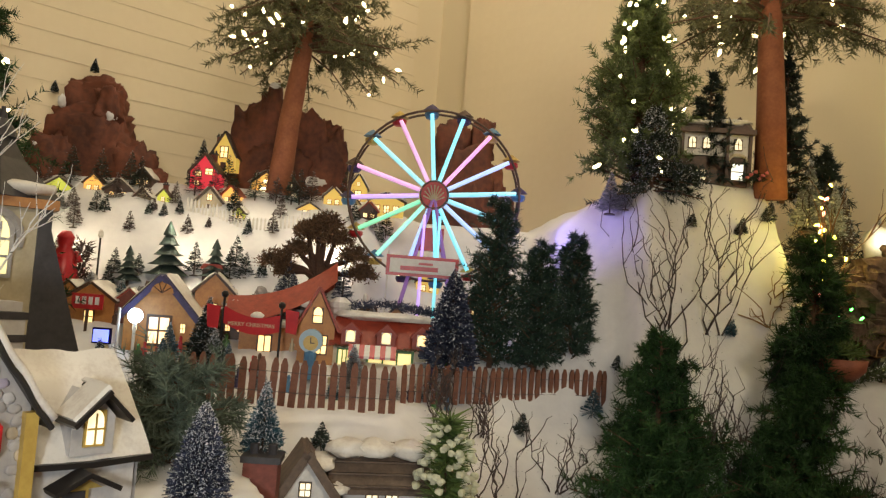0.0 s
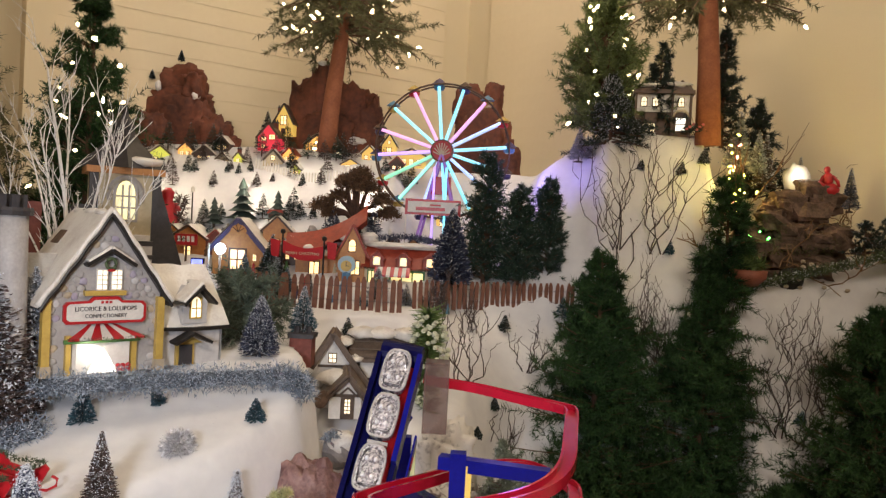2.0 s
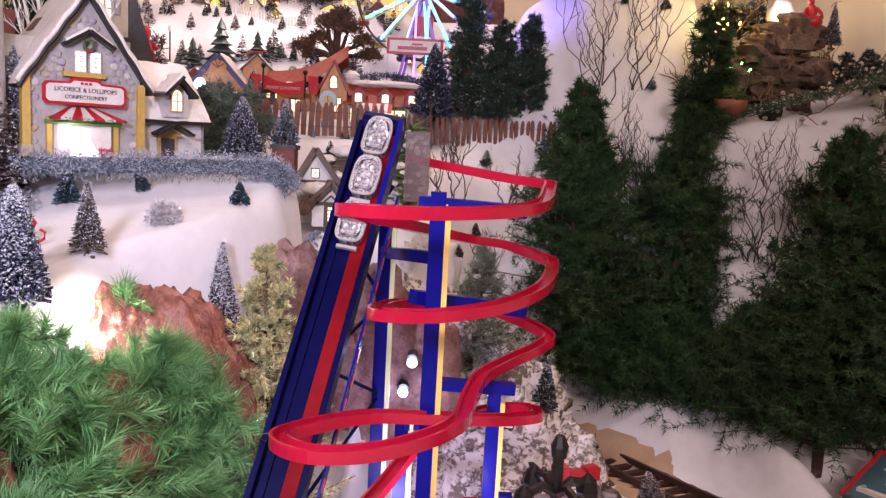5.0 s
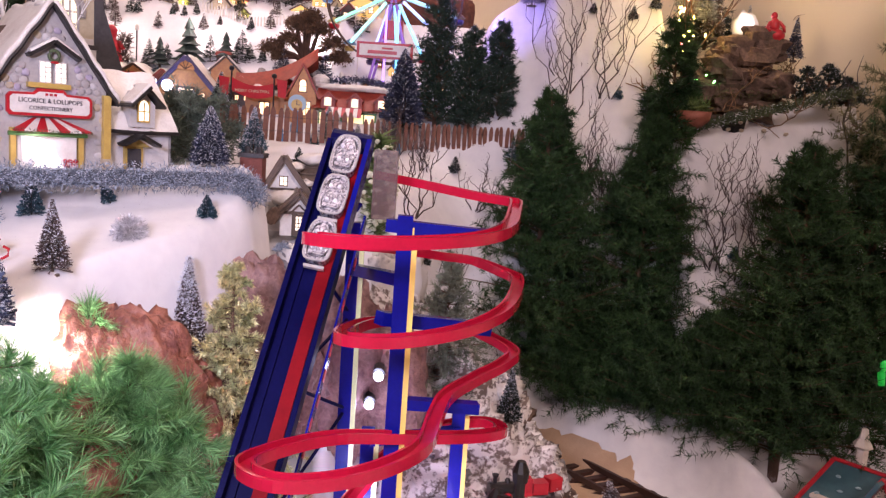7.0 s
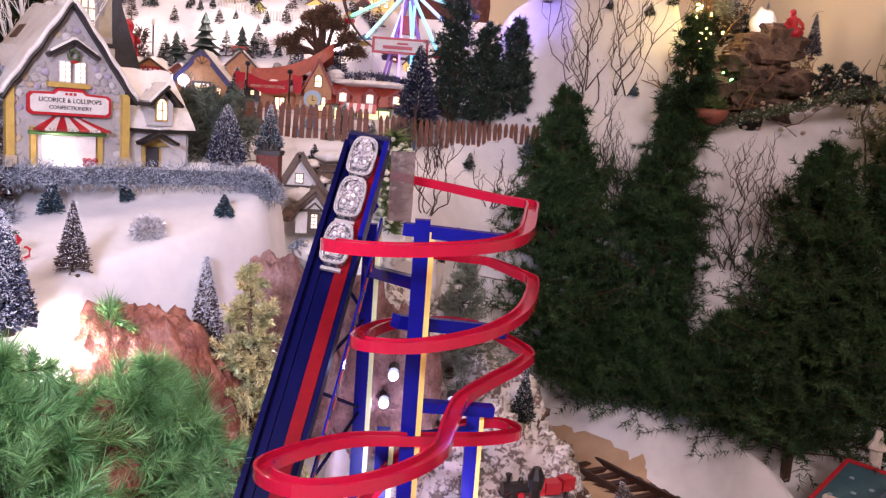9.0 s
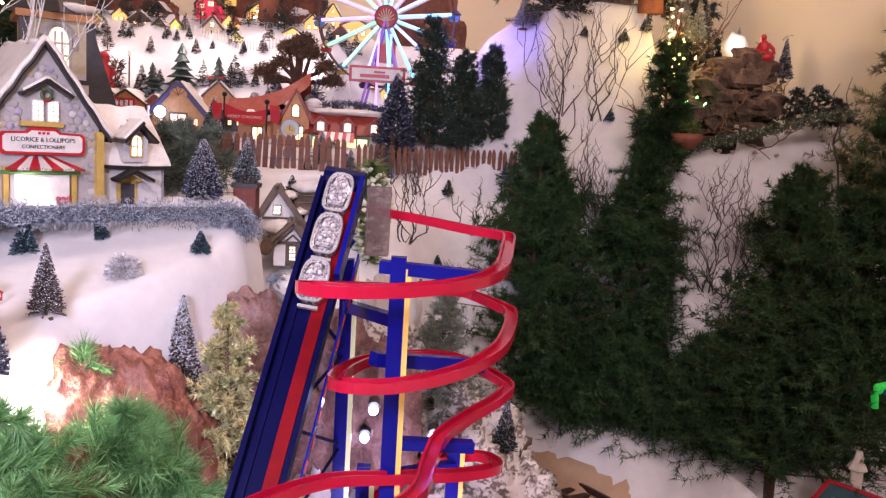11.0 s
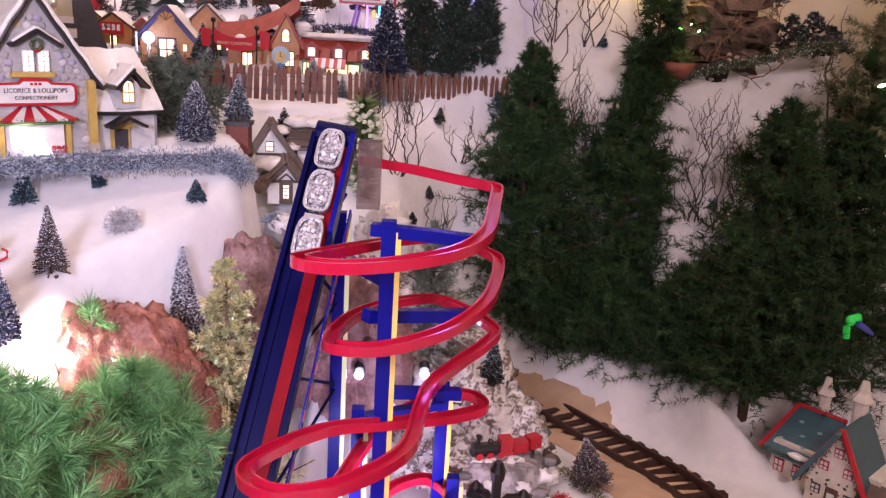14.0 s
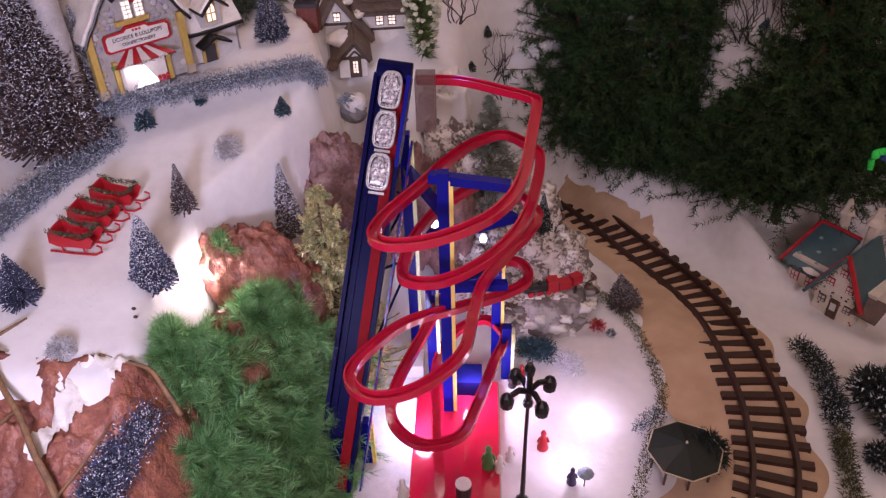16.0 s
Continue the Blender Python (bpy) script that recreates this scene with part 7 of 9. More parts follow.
def palings(pts, pitch, w, h, key):
    pts = [Vector(p) for p in pts]
    run, rng, line = 0.0, random.Random(3), []
    for a, b in zip(pts, pts[1:]):
        d = b - a
        while run < d.length:
            q = a + d.normalized() * run
            ob = part("pale", Mesh().prism([(-w / 2, 0), (w / 2, 0), (w / 2, h * 0.86), (w * 0.2, h), (-w * 0.2, h), (-w / 2, h * 0.86)], -0.0012, 0.0012), FENCE, fence,
                      at=Matrix.Translation(q + Vector((0, 0, rng.uniform(-0.0015, 0.0015)))) @ pose(0, 0, 0, 0, rng.gauss(0, 1.6), math.degrees(math.atan2(d.y, d.x))), shared=pale_data.get(key))
            pale_data[key] = ob.data
            line.append(q)
            run += pitch
        run -= d.length
    for z in (0.30, 0.72):
        part("wire", Mesh().tube([p + Vector((0, -0.0018, h * z)) for p in line], 0.0003, 4), TWIG, fence)


palings([(-0.275, 0.785, 0.368), (-0.235, 0.782, 0.370), (-0.145, 0.780, 0.369), (-0.050, 0.782, 0.369)], 0.0098, 0.0068, 0.046, "a")
palings([(-0.046, 0.885, 0.366), (0.02, 0.905, 0.366), (0.08, 0.925, 0.366), (0.14, 0.945, 0.367), (0.205, 0.955, 0.368)], 0.0088, 0.0058, 0.043, "b")

# a low brown stone wall and ledge between the street and the slope
ledge = thing("stone_ledge", (0, 0, 0), "brown snow-dusted stone ledge behind the carnival street", "stone wall")
rr = random.Random(21)
for k in range(58):
    x = -0.53 + k * 0.0078
    y = 1.012 + 0.012 * math.sin(k * 0.7)
    part("stone", Mesh().blob(on_ground(x, y, 0.006), (rr.uniform(0.006, 0.011), 0.008, rr.uniform(0.008, 0.016)), 10, 0.35, k * 1.3), rr.choice((BROWNROCK, BROWNROCK, BROWN, GREYROCK)), ledge)
for k in range(20):
    x = rr.uniform(-0.50, -0.11)
    part("snow_patch", Mesh().blob(on_ground(x, 1.008, 0.016), (rr.uniform(0.008, 0.016), 0.008, 0.005), 9, 0.3, k), GLAZE, ledge, smooth=True)
for k, (x, y, w) in enumerate(((-0.46, 0.995, 0.036), (-0.385, 0.985, 0.03), (-0.255, 0.975, 0.032), (-0.06, 1.0, 0.03), (-0.49, 0.965, 0.04))):
    cabin(on_ground(x, y), w, 0.026, 0.024 + 0.004 * (k % 3), 0.014, (ORANGE, BRICK, BROWN)[k % 3], (BROWN, REDROOF, SHINGLE)[k % 3], "small brown market house with snow on its roof", (-12, 10, 5, -4, 20)[k], ((-0.007, 0.014, 0.005, 0.007), (0.007, 0.014, 0.005, 0.007)), None, GLAZE, group="market houses")
ob = thing("market_stall", on_ground(-0.302, 1.05), "small red market stall on the slope", "stall")
part("body", Mesh().box((0, 0, 0.008), (0.024, 0.014, 0.016)), BROWN, ob)
part("roof", Mesh().prism([(-0.015, 0.016), (0.015, 0.016), (0.011, 0.023), (-0.011, 0.023)], -0.009, 0.009), REDROOF, ob)

# dark firs crowding the ridge, small lit huts between them and more figures in the street
rr = random.Random(33)
for k in range(34):
    x = -0.58 + k * 0.0152 + rr.uniform(-0.006, 0.006)
    y = rr.choice((1.128, 1.15, 1.175, 1.21))
    h = rr.uniform(0.022, 0.042) + (0.018 if y > 1.16 else 0)
    brush_tree(on_ground(x, y, -0.003), h, h * rr.uniform(0.26, 0.36), (NEEDLE_FOREST, BRISTLE_BROWN, NEEDLE_CEDAR)[k % 3], "small dark bottle-brush fir on the ridge", 0.10, 700 + k, group="ridge firs", count=280, base=False)
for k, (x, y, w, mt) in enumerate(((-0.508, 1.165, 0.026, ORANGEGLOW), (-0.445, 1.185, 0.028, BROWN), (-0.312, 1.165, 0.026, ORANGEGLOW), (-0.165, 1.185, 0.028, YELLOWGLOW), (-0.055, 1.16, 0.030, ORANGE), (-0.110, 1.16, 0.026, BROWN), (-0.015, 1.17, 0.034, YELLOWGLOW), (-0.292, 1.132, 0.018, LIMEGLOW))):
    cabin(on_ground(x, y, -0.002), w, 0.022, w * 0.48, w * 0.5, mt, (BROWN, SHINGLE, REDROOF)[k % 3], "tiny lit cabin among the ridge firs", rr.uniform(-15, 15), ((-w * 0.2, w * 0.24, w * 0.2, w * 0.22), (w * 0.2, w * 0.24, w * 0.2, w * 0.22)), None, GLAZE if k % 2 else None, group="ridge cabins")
for k in range(34):
    x, y = rr.uniform(-0.47, 0.02), rr.uniform(0.895, 0.99)
    figurine(on_ground(x, y, -0.001), rr.uniform(0.014, 0.022), doll_mats[(k * 3) % 7], "tiny painted figurine in the carnival street", "street figurines", rr.uniform(-60, 60))
for k in range(22):
    x, y = -0.47 + k * 0.0225 + rr.uniform(-0.006, 0.006), rr.uniform(0.985, 1.03)
    h = rr.uniform(0.022, 0.044)
    brush_tree(on_ground(x, y, -0.002), h, h * 0.32, (BRISTLE_NAVY, BRISTLE_GREY, NEEDLE_FOREST, BRISTLE_BLUE)[k % 4], "frosted small tree behind the carnival street", 0.3, 740 + k, group="street trees", count=320)
for k, (x, y, h) in enumerate(((-0.30, 0.900, 0.030), (-0.205, 0.895, 0.034), (-0.125, 0.898, 0.028), (-0.06, 0.905, 0.036), (-0.03, 0.91, 0.026), (-0.39, 0.90, 0.036))):
    brush_tree(on_ground(x, y, -0.002), h, h * 0.30, BRISTLE_GREY if k % 2 else BRISTLE_BLUE, "silvery small tree along the fence", 0.4, 770 + k, group="street trees", count=420)

# ---- the snow hill ----
man = thing("stone_mansion", (0.326, 0.968, 0.653), "brown stone mansion with cream storey and snowy roof", "toy house", turn=-8)
part("wall", Mesh().box((0, 0.03, 0.030), (0.084, 0.06, 0.060)), BROWN, man)
part("upper_storey", Mesh().box((0, 0.028, 0.052), (0.086, 0.062, 0.030)), WHITE, man, "cream upper storey")
for x in (-0.042, 0.014, 0.042):
    part("pilaster", Mesh().box((x, -0.004, 0.034), (0.0035, 0.005, 0.068)), BROWN, man)
part("cornice", Mesh().box((0, 0.025, 0.068), (0.094, 0.074, 0.006)), BROWN, man)
part("roof", Mesh().prism([(-0.046, 0.071), (0.046, 0.071), (0.040, 0.080), (-0.040, 0.080)], -0.004, 0.060), SHINGLE, man)
part("pediment", Mesh().prism([(0.012, 0.070), (0.042, 0.070), (0.027, 0.088)], -0.006, 0.02), BROWN, man)
part("roof_snow", Mesh().blob((-0.018, 0.01, 0.079), (0.030, 0.020, 0.005), 14, 0.3, 3.0), GLAZE, man, smooth=True)
part("roof_snow", Mesh().blob((0.022, 0.0, 0.081), (0.020, 0.012, 0.005), 14, 0.4, 5.0), GLAZE, man, smooth=True)
for x in (-0.030, -0.012, 0.027):
    window(man, x, 0.052, 0.008, 0.012, -0.0035, PALEWIN, BROWN, (1, 1), True, "arched_window")
window(man, 0.028, 0.018, 0.014, 0.020, -0.0005, glow("mansion_door", (1.0, 0.9, 0.7), 2.0), BROWN, (0, 1), name="lit_doorway")
window(man, -0.022, 0.012, 0.022, 0.012, -0.0005, PALEWIN, BROWN, (2, 0))
part("arch", Mesh().tube([(0.028 + 0.012 * math.cos(a), -0.003, 0.030 + 0.010 * math.sin(a)) for a in np.linspace(0, math.pi, 10)], 0.0022, 5), CREAM, man)
ob = thing("garden_hedge", (0.289, 0.955, 0.652), "dark clipped bushes before the mansion", "hedge")
part("foliage", fuzz([(-0.015, 0, 0.006), (0.02, 0, 0.008)], 0.014, 520, 0.006, 0.0008, 31), NEEDLE_FOREST, ob)
ob = thing("poinsettia_bush", (0.371, 0.952, 0.652), "dark bush with pink flowers by the trunk", "shrub")
part("foliage", fuzz([(-0.012, 0, 0.006), (0.014, 0, 0.008)], 0.012, 380, 0.006, 0.0008, 32), NEEDLE_FOREST, ob)
for k in range(7):
    part("flower", Mesh().blob((-0.012 + k * 0.005, -0.008, 0.010 + (k % 3) * 0.004), (0.0028, 0.0022, 0.0022), 6, 0.5, k), material("pink_petal", (0.6, 0.16, 0.16), (0.5, 0.1, 0.1), 0.5, bump=0) if k == 0 else bpy.data.materials["pink_petal"], ob)
for k, (x, y, z, h, r, mt) in enumerate(((0.200, 0.985, 0.606, 0.055, 0.018, BRISTLE_GREY), (0.216, 0.97, 0.612, 0.035, 0.010, BRISTLE_GREY), (0.445, 0.955, 0.60, 0.095, 0.024, BRISTLE_GREY), (0.468, 0.935, 0.59, 0.075, 0.016, BRISTLE_GREY), (0.545, 0.965, 0.575, 0.055, 0.010, BRISTLE_GREY), (0.615, 0.945, 0.545, 0.070, 0.014, BRISTLE_NAVY), (0.482, 0.94, 0.57, 0.09, 0.018, BRISTLE_BROWN))):
    brush_tree((x, y, z), h, r, mt, "frosted grey bottle-brush tree on the hill", 0.35, 400 + k, group="hill trees")
for k, (x, y, h) in enumerate(((0.212, 0.952, 0.019), (0.292, 0.945, 0.017), (0.354, 0.944, 0.024), (0.388, 0.945, 0.028), (0.338, 0.921, 0.021), (0.500, 0.800, 0.022), (0.565, 0.815, 0.028), (0.183, 0.945, 0.040), (0.092, 0.905, 0.028), (-0.123, 0.748, 0.028), (0.078, 0.781, 0.020), (0.055, 0.70, 0.018), (0.10, 0.70, 0.02))):
    brush_tree(on_ground(x, y, -0.003), h, h * 0.38, BRISTLE_BLUE if k in (4, 7, 5) else NEEDLE_FOREST, "tiny bottle-brush fir stuck in the snow face", 0.15, 420 + k, group="snow face firs", base=False, lean_x=18, count=300)
# the little tree of coloured lights
led = thing("light_tree", (0.418, 0.872, 0.50), "bare twig tree with glowing yellow and green bulbs", "tree")
rng = random.Random(8)
spots = []
for k in range(6):
    m = Mesh()
    spots += twig(m, Vector((0, 0, 0)), Vector((rng.uniform(-0.45, 0.5), rng.uniform(-0.3, 0.1), 1)), rng.uniform(0.09, 0.15), 0.0012, 1, rng)
    part("twig", m, TAN_TWIG, led)
spots = [p for p in spots if p.z > 0.03]
bulbs(led, [rng.choice(spots) + Vector((rng.gauss(0, 0.006), -0.006, rng.gauss(0, 0.006))) for k in range(22)], YBULB, 0.0022)
bulbs(led, [Vector((-0.006 + 0.006 * math.sin(k * 2.1), -0.012, 0.020 + 0.016 * k)) for k in range(8)], RBULB, 0.0024)
bulbs(led, [Vector((0.02 + k * 0.014, -0.01, 0.0 + 0.008 * (k % 2))) for k in range(3)], GBULB, 0.0022)
# the brown rock with a seated red figurine
cave = thing("layered_rock", (0.50, 0.905, 0.42), "brown layered rock grotto with mossy ledges", "rock")
rr = random.Random(6)
for k in range(70):
    z = 0.006 + 0.140 * (k / 70) ** 0.9
    grow = 1 - 0.62 * z / 0.15
    x, y = rr.uniform(-0.095, 0.095) * grow + 0.030 * z / 0.15, rr.uniform(-0.035, 0.03) * grow
    g = rr.uniform(0.014, 0.026)
    part("ledge", Mesh().crag((x, y, z), (g * rr.uniform(0.9, 1.5), g, g * rr.uniform(0.5, 0.8)), 14, 0.45, k * 1.9, 2.0, 0.6), BROWNROCK, cave)
# solid black lump takes the place of the shade inside the cave
part("cave_shade_lump", Mesh().blob((0.0, -0.040, 0.020), (0.020, 0.012, 0.018), 12, 0.2, 2.0), IRON, cave)
part("moss", fuzz([(-0.06, -0.040, 0.05), (0.05, -0.036, 0.06), (0.08, -0.02, 0.10)], 0.016, 700, 0.004, 0.0006, 44), MOSS, cave)
part("summit_stone", Mesh().crag((0.040, 0.0, 0.152), (0.026, 0.022, 0.018), 18, 0.35, 3.3), BROWNROCK, cave)
for k in range(16):
    x = rr.uniform(-0.07, 0.09)
    part("pale_pebble", Mesh().blob((x, -0.05, rr.uniform(0.005, 0.05)), (0.004, 0.003, 0.003), 7, 0.3, k), STONE_TAN, cave)
doll = Mesh().blob((0, 0, 0.012), (0.017, 0.014, 0.012), 14, 0.15, 2.0).blob((-0.004, 0.0, 0.030), (0.010, 0.009, 0.014), 12).blob((-0.006, 0, 0.048), (0.006, 0.006, 0.007), 12)
doll.tube([(-0.012, -0.002, 0.036), (-0.018, -0.010, 0.024), (-0.010, -0.016, 0.018)], 0.0032, 6).tube([(0.004, -0.004, 0.036), (0.012, -0.012, 0.026), (0.014, -0.014, 0.016)], 0.0032, 6)
tagged(part("figurine", doll, REDPAINT, smooth=True, at=Matrix.Translation((0.560, 0.892, 0.566)) @ pose(0, 0, 0, 0, 0, -20) @ Matrix.Scale(0.8, 4)), "red-clothed seated figurine on the rock", "figurine", "figurines")
ob = thing("white_basin", (0.532, 0.945, 0.580), "bright white fabric mound behind the rock", "mound")
part("mound", Mesh().blob((0, 0, 0.010), (0.022, 0.012, 0.026), 14, 0.25, 2.0), WHITE, ob, smooth=True)
edge = thing("garland", (0, 0, 0), "green frosted garland along the ledge", "garland")
gp = [(0.400, 0.850, 0.412), (0.418, 0.843, 0.420), (0.46, 0.838, 0.432), (0.51, 0.828, 0.448), (0.553, 0.818, 0.460), (0.607, 0.800, 0.478), (0.66, 0.79, 0.49)]
part("foliage", fuzz(gp, 0.013, 3200, 0.008, 0.0008, 45), GARLAND, edge)
part("frosting", fuzz(gp, 0.015, 700, 0.003, 0.0008, 46), FLOCK, edge)
ob = thing("flower_pot", (0.432, 0.842, 0.428), "terracotta bowl with green plants", "pot")
part("bowl", Mesh().lathe([(0.012, 0), (0.024, 0.012), (0.026, 0.024), (0.022, 0.024), (0.018, 0.016)], n=16), TERRA, ob, smooth=True)
part("foliage", fuzz([(-0.012, 0, 0.026), (0.012, 0, 0.028)], 0.014, 420, 0.014, 0.0010, 47), LEAF, ob)
for k, (x, y, h) in enumerate(((0.603, 0.865, 0.055), (0.635, 0.86, 0.060), (0.655, 0.84, 0.04))):
    conifer("snowy_fir", (x, y, 0.475), h, 0.024, NEEDLE_FOREST, "small moulded fir with snowy branch tips", 40, 30, 0.006, 0.0016, "small snowy firs", 0.2, 0.2, 0.6, seed=450 + k, sub=2, frost=0.35)

# black lump for the shade in a snow-cliff hollow, pale rock before it
hollow_y = next(y for y in np.arange(0.55, 0.95, 0.004) if on_ground(0.057, y).z > 0.155)
tagged(part("hollow_shade_lump", Mesh().blob((0, 0, 0), (0.034, 0.022, 0.020), 18, 0.2, 2.0), IRON, at=Vector((0.057, float(hollow_y), 0.168)), smooth=True), "black lump standing for the shade in a snow cliff hollow", "cave opening")
tagged(part("pale_rock", Mesh().crag((0, 0, 0), (0.036, 0.028, 0.050), 32, 0.45, 5.0, 2.2, 0.7), ICEROCK, at=on_ground(0.020, 0.590, 0.006), smooth=True), "pale grey rock at the foot of the cliff", "rock", "pale rocks")

# ---- round the foot of the ride ----
MOTTLED = material("mottled_white_rock", (0.74, 0.70, 0.66), (0.17, 0.13, 0.11), 0.6, scale=55, fine=220, bump=0.7, depth=0.003, ramp=(0.44, 0.53))
ice = thing("snowy_rock", (0.10, 0.50, 0.0), "white and grey snow-capped rock mountain", "rock")
for k, (x, y, z, a, b, c) in enumerate(((-0.075, 0.03, 0.10, 0.055, 0.05, 0.11), (-0.02, 0.04, 0.07, 0.06, 0.05, 0.09), (0.04, 0.03, 0.05, 0.05, 0.05, 0.075), (-0.01, -0.03, 0.04, 0.06, 0.05, 0.055), (0.070, 0.0, 0.03, 0.045, 0.045, 0.045), (-0.08, 0.08, 0.16, 0.05, 0.04, 0.06), (0.03, -0.075, 0.02, 0.07, 0.04, 0.028), (0.080, -0.04, 0.03, 0.036, 0.04, 0.040), (-0.06, -0.04, 0.04, 0.03, 0.035, 0.06))):
    part("boulder", Mesh().crag((x, y, z), (a * 0.95, b * 0.95, c), 36, 0.42, 30 + k * 2.7, 2.0, 0.7), MOTTLED, ice, smooth=True)
heap = ((0.015, -0.02, 0.03, 0.075, 0.065, 0.095), (0.060, -0.030, 0.01, 0.052, 0.056, 0.080), (0.026, 0.02, 0.04, 0.056, 0.05, 0.10), (0.030, -0.075, 0.0, 0.055, 0.045, 0.045), (0.092, -0.040, 0.0, 0.030, 0.040, 0.052))
for k, (x, y, z, a, b, c) in enumerate(heap):
    part("boulder", Mesh().crag((x, y, z), (a * 0.95, b * 0.95, c), 44, 0.42, 60 + k * 2.7, 2.6, 0.75), MOTTLED, ice, smooth=True)
rr = random.Random(9)
for k in range(190):
    x, y, z, a, b, c = heap[k % 5]
    th, u = rr.uniform(-2.9, 0.5), rr.uniform(0.0, 0.92)
    q = math.sqrt(1 - u * u)
    p = Vector((x + a * q * math.cos(th), y + b * q * math.sin(th), z + c * u))
    if (p.x - 0.058) ** 2 + (p.y + 0.080) ** 2 < 0.048 ** 2 and p.z > 0.02:
        continue
    g = rr.uniform(0.006, 0.0155)
    m = Mesh().crag((0, 0, 0), (g, g * rr.uniform(0.6, 1.2), g * rr.uniform(0.4, 0.8)), 12, 0.75, k * 1.7, 2.6)
    part("white_stone", m, (GLAZE, MOTTLED, ICEROCK, MOTTLED, BROWNROCK, GLAZE, GREYROCK)[k % 7], ice, smooth=True, at=Matrix.Translation(p) @ pose(0, 0, 0, rr.uniform(-30, 30), rr.uniform(-30, 30), rr.uniform(0, 180)))
part("plateau", Mesh().lathe([(0.054, -0.02), (0.052, 0.012), (0.047, 0.036), (0.043, 0.044), (0.030, 0.045)], (0.060, -0.078, 0.0), 40), material("mottled_grey_rock", (0.42, 0.39, 0.38), (0.15, 0.13, 0.13), 0.55, scale=30, fine=140, bump=0.6, depth=0.003, ramp=(0.43, 0.55)), ice, "grey drum-shaped tunnel rock", smooth=True)
part("frozen_fall", Mesh().crag((0.052, -0.040, 0.052), (0.034, 0.018, 0.026), 30, 0.30, 7.0, 2.2, 0.8), material("blue_grey_ice", (0.62, 0.63, 0.68), (0.10, 0.11, 0.17), 0.3, scale=70, fine=240, bump=0.5, depth=0.002, ramp=(0.56, 0.62)), ice, "dark blue-grey frozen fall with white flecks", smooth=True)
part("track_ring", Mesh().tube([(0.060 + 0.034 * math.cos(t), -0.078 + 0.034 * math.sin(t), 0.046) for t in np.linspace(-0.4, 3.6, 22)], 0.0022, 5), SLATE, ice)
part("tunnel_arch", Mesh().tube([(0.080 + 0.020 * math.cos(t), -0.050, 0.046 + 0.024 * math.sin(t)) for t in np.linspace(0, math.pi, 12)], 0.006, 7), GREYROCK, ice, smooth=True)
part("tunnel_mouth", Mesh().prism([(0.080 + 0.018 * math.cos(t), 0.046 + 0.022 * math.sin(t)) for t in np.linspace(0, math.pi, 12)], -0.046, -0.040), POND, ice)
for k in range(15):
    t = -2.9 + k * 0.21
    part("white_stone", Mesh().crag((0.060 + 0.053 * math.cos(t), -0.078 + 0.053 * math.sin(t), 0.004 + 0.014 * (k * 7 % 3)), (0.006 + 0.003 * (k * 5 % 3), 0.005, 0.005 + 0.003 * (k % 2)), 12, 0.6, k * 2.2), (GLAZE, ICEROCK, GREYROCK)[k * 3 % 4 % 3], ice, smooth=True)
train = thing("toy_train", (0.160, 0.410, 0.046), "small red and black toy steam train", "toy train", turn=14)
part("boiler", Mesh().tube([(-0.034, 0, 0.010), (-0.006, 0, 0.010)], 0.0065, 12), IRON, train)
part("cab", Mesh().box((0.002, 0, 0.012), (0.014, 0.013, 0.018)), REDPAINT, train)
part("funnel", Mesh().lathe([(0.002, 0), (0.002, 0.006), (0.0035, 0.010)], (-0.028, 0, 0.015), 8), IRON, train)
part("dome", Mesh().blob((-0.015, 0, 0.017), (0.003, 0.003, 0.004), 8), IRON, train)
for x in (-0.028, -0.016, -0.004, 0.006):
    for y in (-0.006, 0.006):
        part("wheel", Mesh().tube([(x, y - 0.001, 0.004), (x, y + 0.001, 0.004)], 0.004, 10), REDPAINT, train)
part("tender", Mesh().box((0.019, 0.001, 0.009), (0.016, 0.012, 0.012)), REDPAINT, train)
part("wagon", Mesh().box((0.036, 0.006, 0.010), (0.015, 0.012, 0.013), Euler((0, 0, 0.3)).to_matrix()), REDPAINT, train)
for x, y, z in ((0.014, 0.394, 0.166), (0.006, 0.411, 0.132), (0.072, 0.400, 0.140)):
    ob = thing("spot_lamp", (x, y, z), "small black spotlight with a white bulb", "lamp", "spot lamps")
    part("housing", Mesh().tube([(0, 0.012, 0.004), (0, 0.0, 0.002)], 0.0058, 10), IRON, ob)
    part("bulb", Mesh().blob((0, -0.003, 0.0), (0.0046, 0.0046, 0.0046), 12), WHITEBULB, ob)
    part("bracket", Mesh().tube([(0, 0.012, 0.004), (0, 0.05, -0.012)], 0.0014, 5), IRON, ob)
for k, (x, y, h, r, mt, fr) in enumerate(((0.266, 0.436, 0.060, 0.024, BRISTLE_BROWN, 0.8), (0.150, 0.470, 0.060, 0.013, NEEDLE_FOREST, 0.5))):
    brush_tree(on_ground(x, y, 0.10 if k == 1 else 0), h, r, mt, "frosted bottle-brush tree near the track", fr, 500 + k, group="track trees", lean=-12 if k == 0 else 0, count=1300)


def ball_bush(at, r, mat, label, n=700, frost=0.0, name="tinsel_bush", long=None, seed=1):
    ob = thing(name, at, label, "shrub", "low bushes")
    path = long or [(0, 0, r * 0.5), (0.0, 0.001, r * 0.6)]
    part("foliage", fuzz(path, r, n, r * 0.45, max(0.0005, r * 0.045), seed), mat, ob)
    if frost:
        part("frosting", fuzz(path, r * 1.1, int(n * frost), r * 0.16, max(0.0005, r * 0.05), seed + 1), FLOCK, ob)
    return ob


